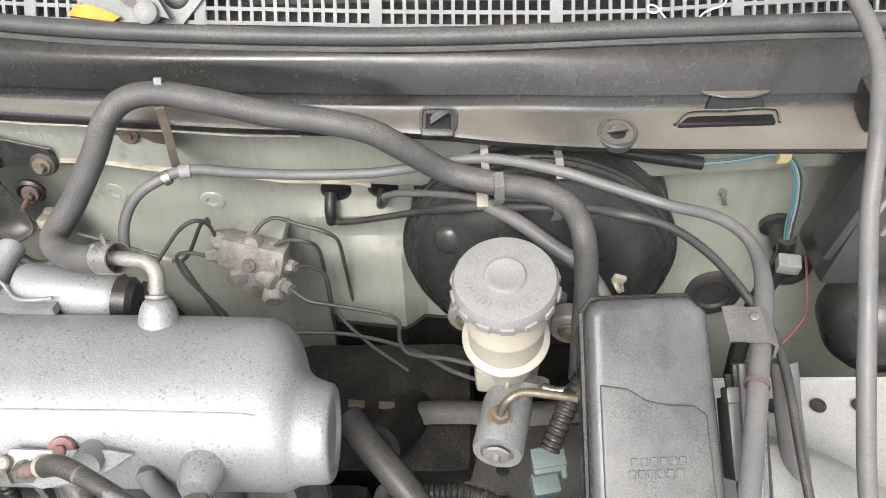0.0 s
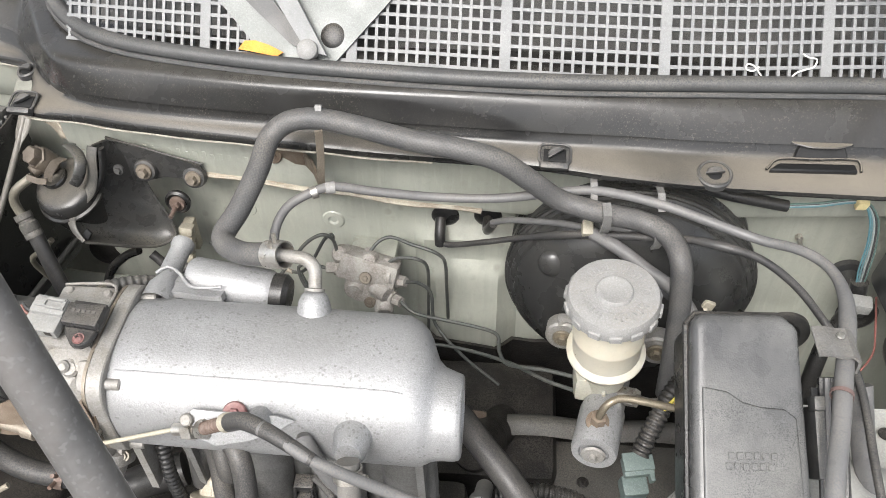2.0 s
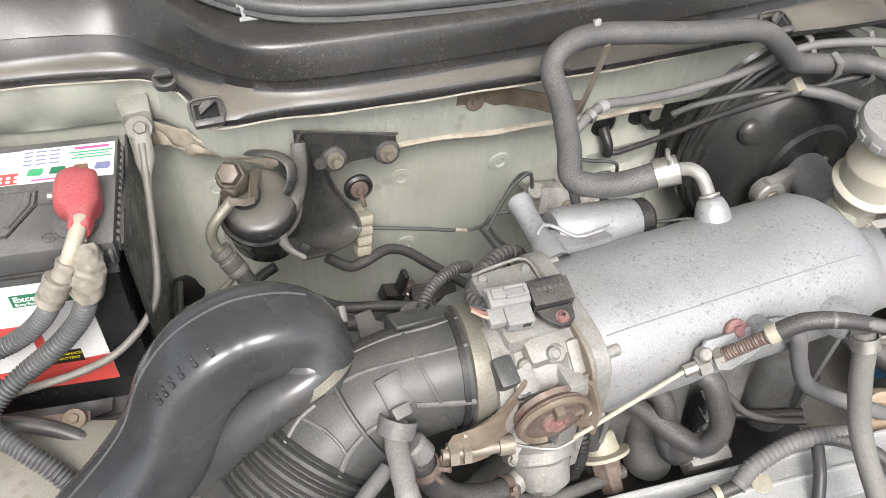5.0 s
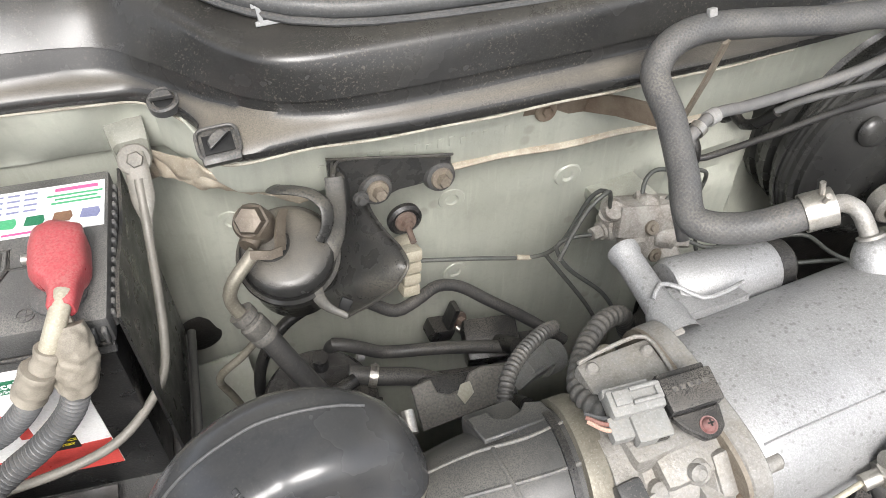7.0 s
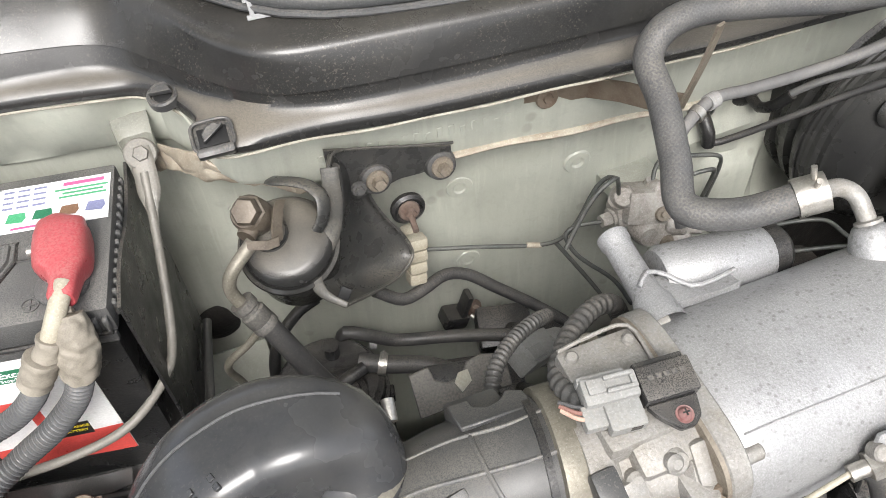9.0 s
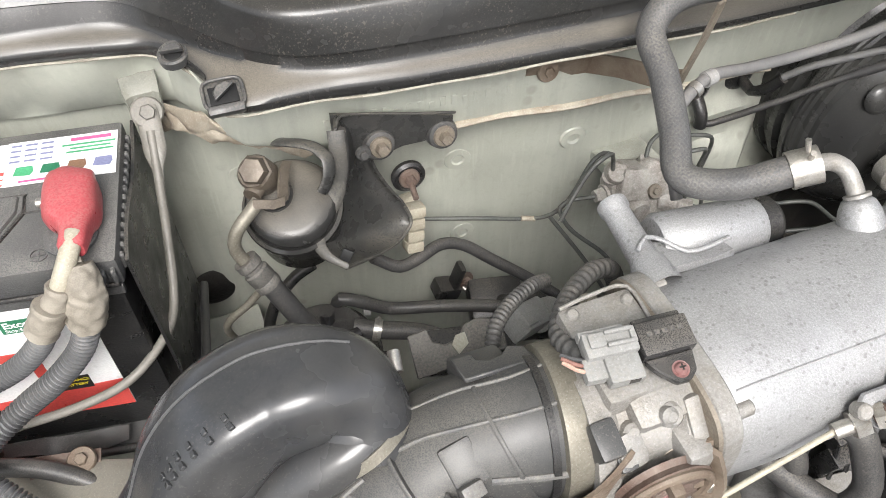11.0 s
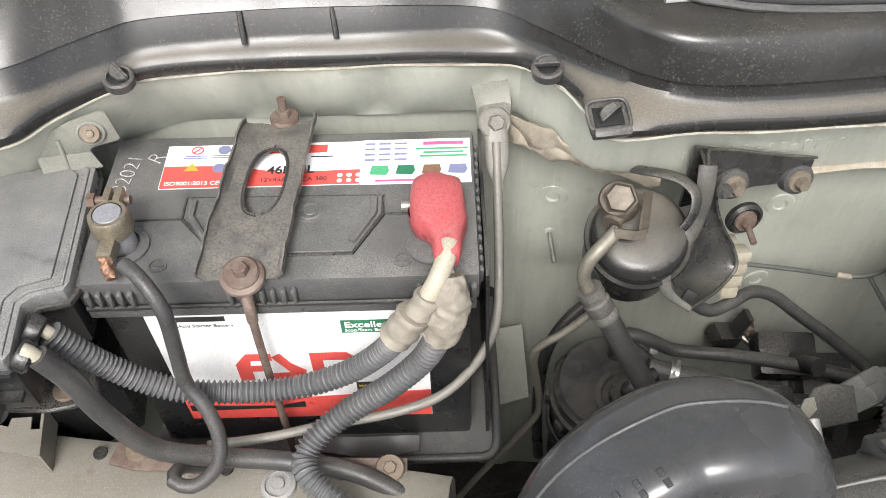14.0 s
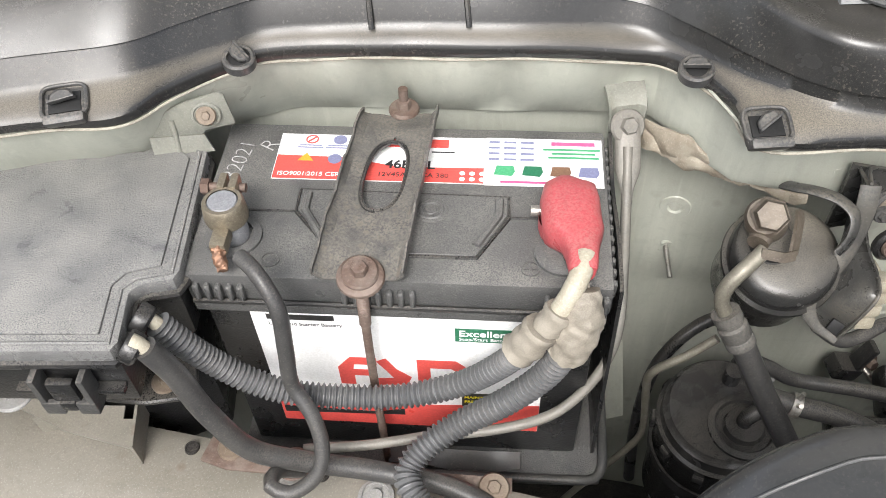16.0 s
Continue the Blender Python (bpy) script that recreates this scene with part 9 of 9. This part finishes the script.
for k in (0.0, 0.016):
    part("rib", obox((0.560 + k, 0.884, 0.80), (0.004, 0.006, 0.055), 0, 8, 0, 0.001), CAPGREY, wb)
rc = thing("bonnet_cable", (0.5, 0.85, 0.85), "black sheathed cable hanging over the wing", "cable")
part("sheath", hose([(0.40, 1.12, 1.10), (0.465, 1.02, 1.02), (0.5, 0.945, 0.965), (0.508, 0.887, 0.950), (0.500, 0.835, 0.930), (0.492, 0.79, 0.895), (0.487, 0.745, 0.865), (0.484, 0.70, 0.83), (0.486, 0.66, 0.79), (0.492, 0.64, 0.765)], 0.0058, 14), RUBBER_GREY, rc)
part("end_sleeve", hose([(0.490, 0.645, 0.772), (0.495, 0.633, 0.752), (0.503, 0.62, 0.73)], 0.0066, 12), mat("dull_pink_sleeve", (0.34, 0.20, 0.19), 0.6, bump=0.1), rc)
single("yellow_plug", obox((0.505, 0.60, 0.71), (0.034, 0.030, 0.030), 12, 0, 0, 0.004), mat("yellow_plastic", (0.66, 0.52, 0.14), 0.5, 0.0, (0.55, 0.42, 0.1), 0.5, 40, bump=0.1), "yellow plastic plug at the wing shelf", "connector")
single("wing_hose", hose([(0.470, 0.77, 0.765), (0.474, 0.74, 0.735), (0.476, 0.70, 0.715), (0.474, 0.66, 0.70), (0.47, 0.60, 0.69)], 0.0095, 16), RUBBER_GREY, "grey sleeved hose behind the relay box", "hose")
# items between tower and booster
low = thing("chassis_leg", (0.3, 0.80, 0.45), "dusty grey chassis leg with punched holes", "body panel")
part("leg_plate", sheet([[(lerp(0.205, 0.40, f), lerp(0.87, 0.68, g), 0.50 + 0.012 * math.sin(6 * g)) for f in np.linspace(0, 1, 8)] for g in np.linspace(0, 1, 8)], 0.003), GRIME, low)
part("stained_lip", sheet([[(lerp(0.195, 0.375, f), lerp(0.872, 0.845, g), 0.545 + 0.010 * math.sin(math.pi * g) + 0.003 * math.sin(9 * f)) for f in np.linspace(0, 1, 12)] for g in np.linspace(0, 1, 6)], 0.003), GRIME, low, "grimy lip of the chassis leg")
# Dark discs stand for the shaded holes.
for k in range(3):
    part("hole", lathe([(0, 0.0006), (0.0055, 0.0006), (0.0065, 0.0)], 18, Matrix.Translation((0.277, 0.812 - 0.032 * k, 0.516 - 0.002 * k))), DARK, low)
cp = thing("loom_plug", (0.303, 0.722, 0.65), "grey-green loom connector beside the tower", "connector", "connectors")
part("body", join(obox((0.303, 0.726, 0.662), (0.022, 0.018, 0.020), 15, 0, 10, 0.003), obox((0.305, 0.736, 0.679), (0.026, 0.017, 0.009), 15, 0, 10, 0.002)), GREENISH, cp)
part("clip", join(obox((0.305, 0.738, 0.684), (0.026, 0.016, 0.004), 15, 0, 10, 0.001), obox((0.316, 0.732, 0.677), (0.004, 0.016, 0.010), 15, 0, 10, 0.001)), GREENISH, cp)
part("sleeve", corrugated([(0.306, 0.742, 0.690), (0.314, 0.755, 0.705), (0.326, 0.775, 0.718), (0.345, 0.80, 0.728)], 0.0085, 0.005, 0.0014), BLACK, cp)
for k, c in enumerate(((0.60, 0.34, 0.05), (0.5, 0.48, 0.42), (0.60, 0.50, 0.08))):
    part("wire", hose([(0.322, 0.765, 0.718), (0.334, 0.772, 0.728 + 0.003 * k), (0.350, 0.776 + 0.003 * k, 0.732)], 0.0016, 8), mat("loom_wire", c, 0.5, bump=0.0), cp)
cp2 = thing("loom_plug", (0.316, 0.710, 0.56), "blue loom connector low beside the tower", "connector", "connectors")
part("body", join(obox((0.316, 0.710, 0.572), (0.042, 0.030, 0.026), 20, 0, -10, 0.003), obox((0.322, 0.700, 0.590), (0.022, 0.016, 0.014), 20, 0, -10, 0.002)), BLUE, cp2)
part("sleeve", corrugated([(0.29, 0.72, 0.60), (0.26, 0.735, 0.615), (0.225, 0.745, 0.61), (0.19, 0.75, 0.59)], 0.0085, 0.005, 0.0014), BLACK, cp2)
single("hose_union", join(rod((0.176, 0.735, 0.63), (0.172, 0.70, 0.655), 0.008, n=16), ring((0.173, 0.712, 0.646), (0.172, 0.703, 0.652), 0.0085, 0.0018, 18)), RUBBER_GREY, "grey hose union beside the plenum end", "hose")

# ---------------------------------------------------------------- raised bonnet and its stay
hood = thing("raised_bonnet", (0.0, 1.14, 1.10), "raised silver bonnet over the engine bay", "bonnet")
part("skin", sheet([[(x * (1 - 0.06 * f), 1.14 - 0.52 * f, 1.10 + 0.92 * f + 0.03 * (1 - (x / 0.78) ** 2) * math.sin(math.pi * f)) for x in np.linspace(-0.78, 0.78, 14)] for f in np.linspace(0, 1, 14)], 0.006), PAINT, hood)
for x in (-0.55, 0.0, 0.55):
    part("inner_rib", band([(x, 1.108, 1.125), (x, 0.862, 1.56), (x * 0.96, 0.625, 1.98)], 0.09, 0.02, (1, 0, 0)), PAINT, hood)

# unseen windscreen, added dark to block sky reflections on the cowl top
screen = thing("windscreen", (0.0, 1.62, 0.95), "unseen dark screen added to keep sky off the cowl panel", "windscreen", kind="structure")
part("glass", sheet([[(x, lerp(1.60, 2.35, f) - 0.10 * (x / 0.85) ** 2, lerp(0.965, 1.52, f)) for x in np.linspace(-0.85, 0.85, 18)] for f in np.linspace(0, 1, 6)], 0.006), mat("dark_glass", (0.010, 0.011, 0.011), 0.08, 0.0, bump=0.0, speck=0.0, gs=0.0), screen)

# bonnet stay
prop = thing("bonnet_prop_rod", (0.335, 0.175, 0.66), "grey bonnet prop rod leaning up over the engine", "prop rod")
A, B = Vector((0.320, 0.216, 0.66)), Vector((0.136, 0.392, 1.20))
d = (B - A).normalized()
part("rod", rod(A, A + d * 1.44, 0.0028, n=16), CAPGREY, prop)
part("grip", rod(A + d * 0.20, A + d * 0.95, 0.0034, n=18, bevel=0.001), mat("worn_rod_paint", (0.115, 0.114, 0.113), 0.38, 0.2, (0.18, 0.165, 0.15), 0.7, 40, bump=0.1), prop)
part("pivot", rod(A + Vector((-0.02, 0, -0.005)), A + Vector((0.012, 0, -0.005)), 0.008, n=16), STEEL, prop)
part("pivot_foot", box((0.28, 0.14, 0.60), (0.34, 0.21, 0.656), 0.004), DARK, prop)
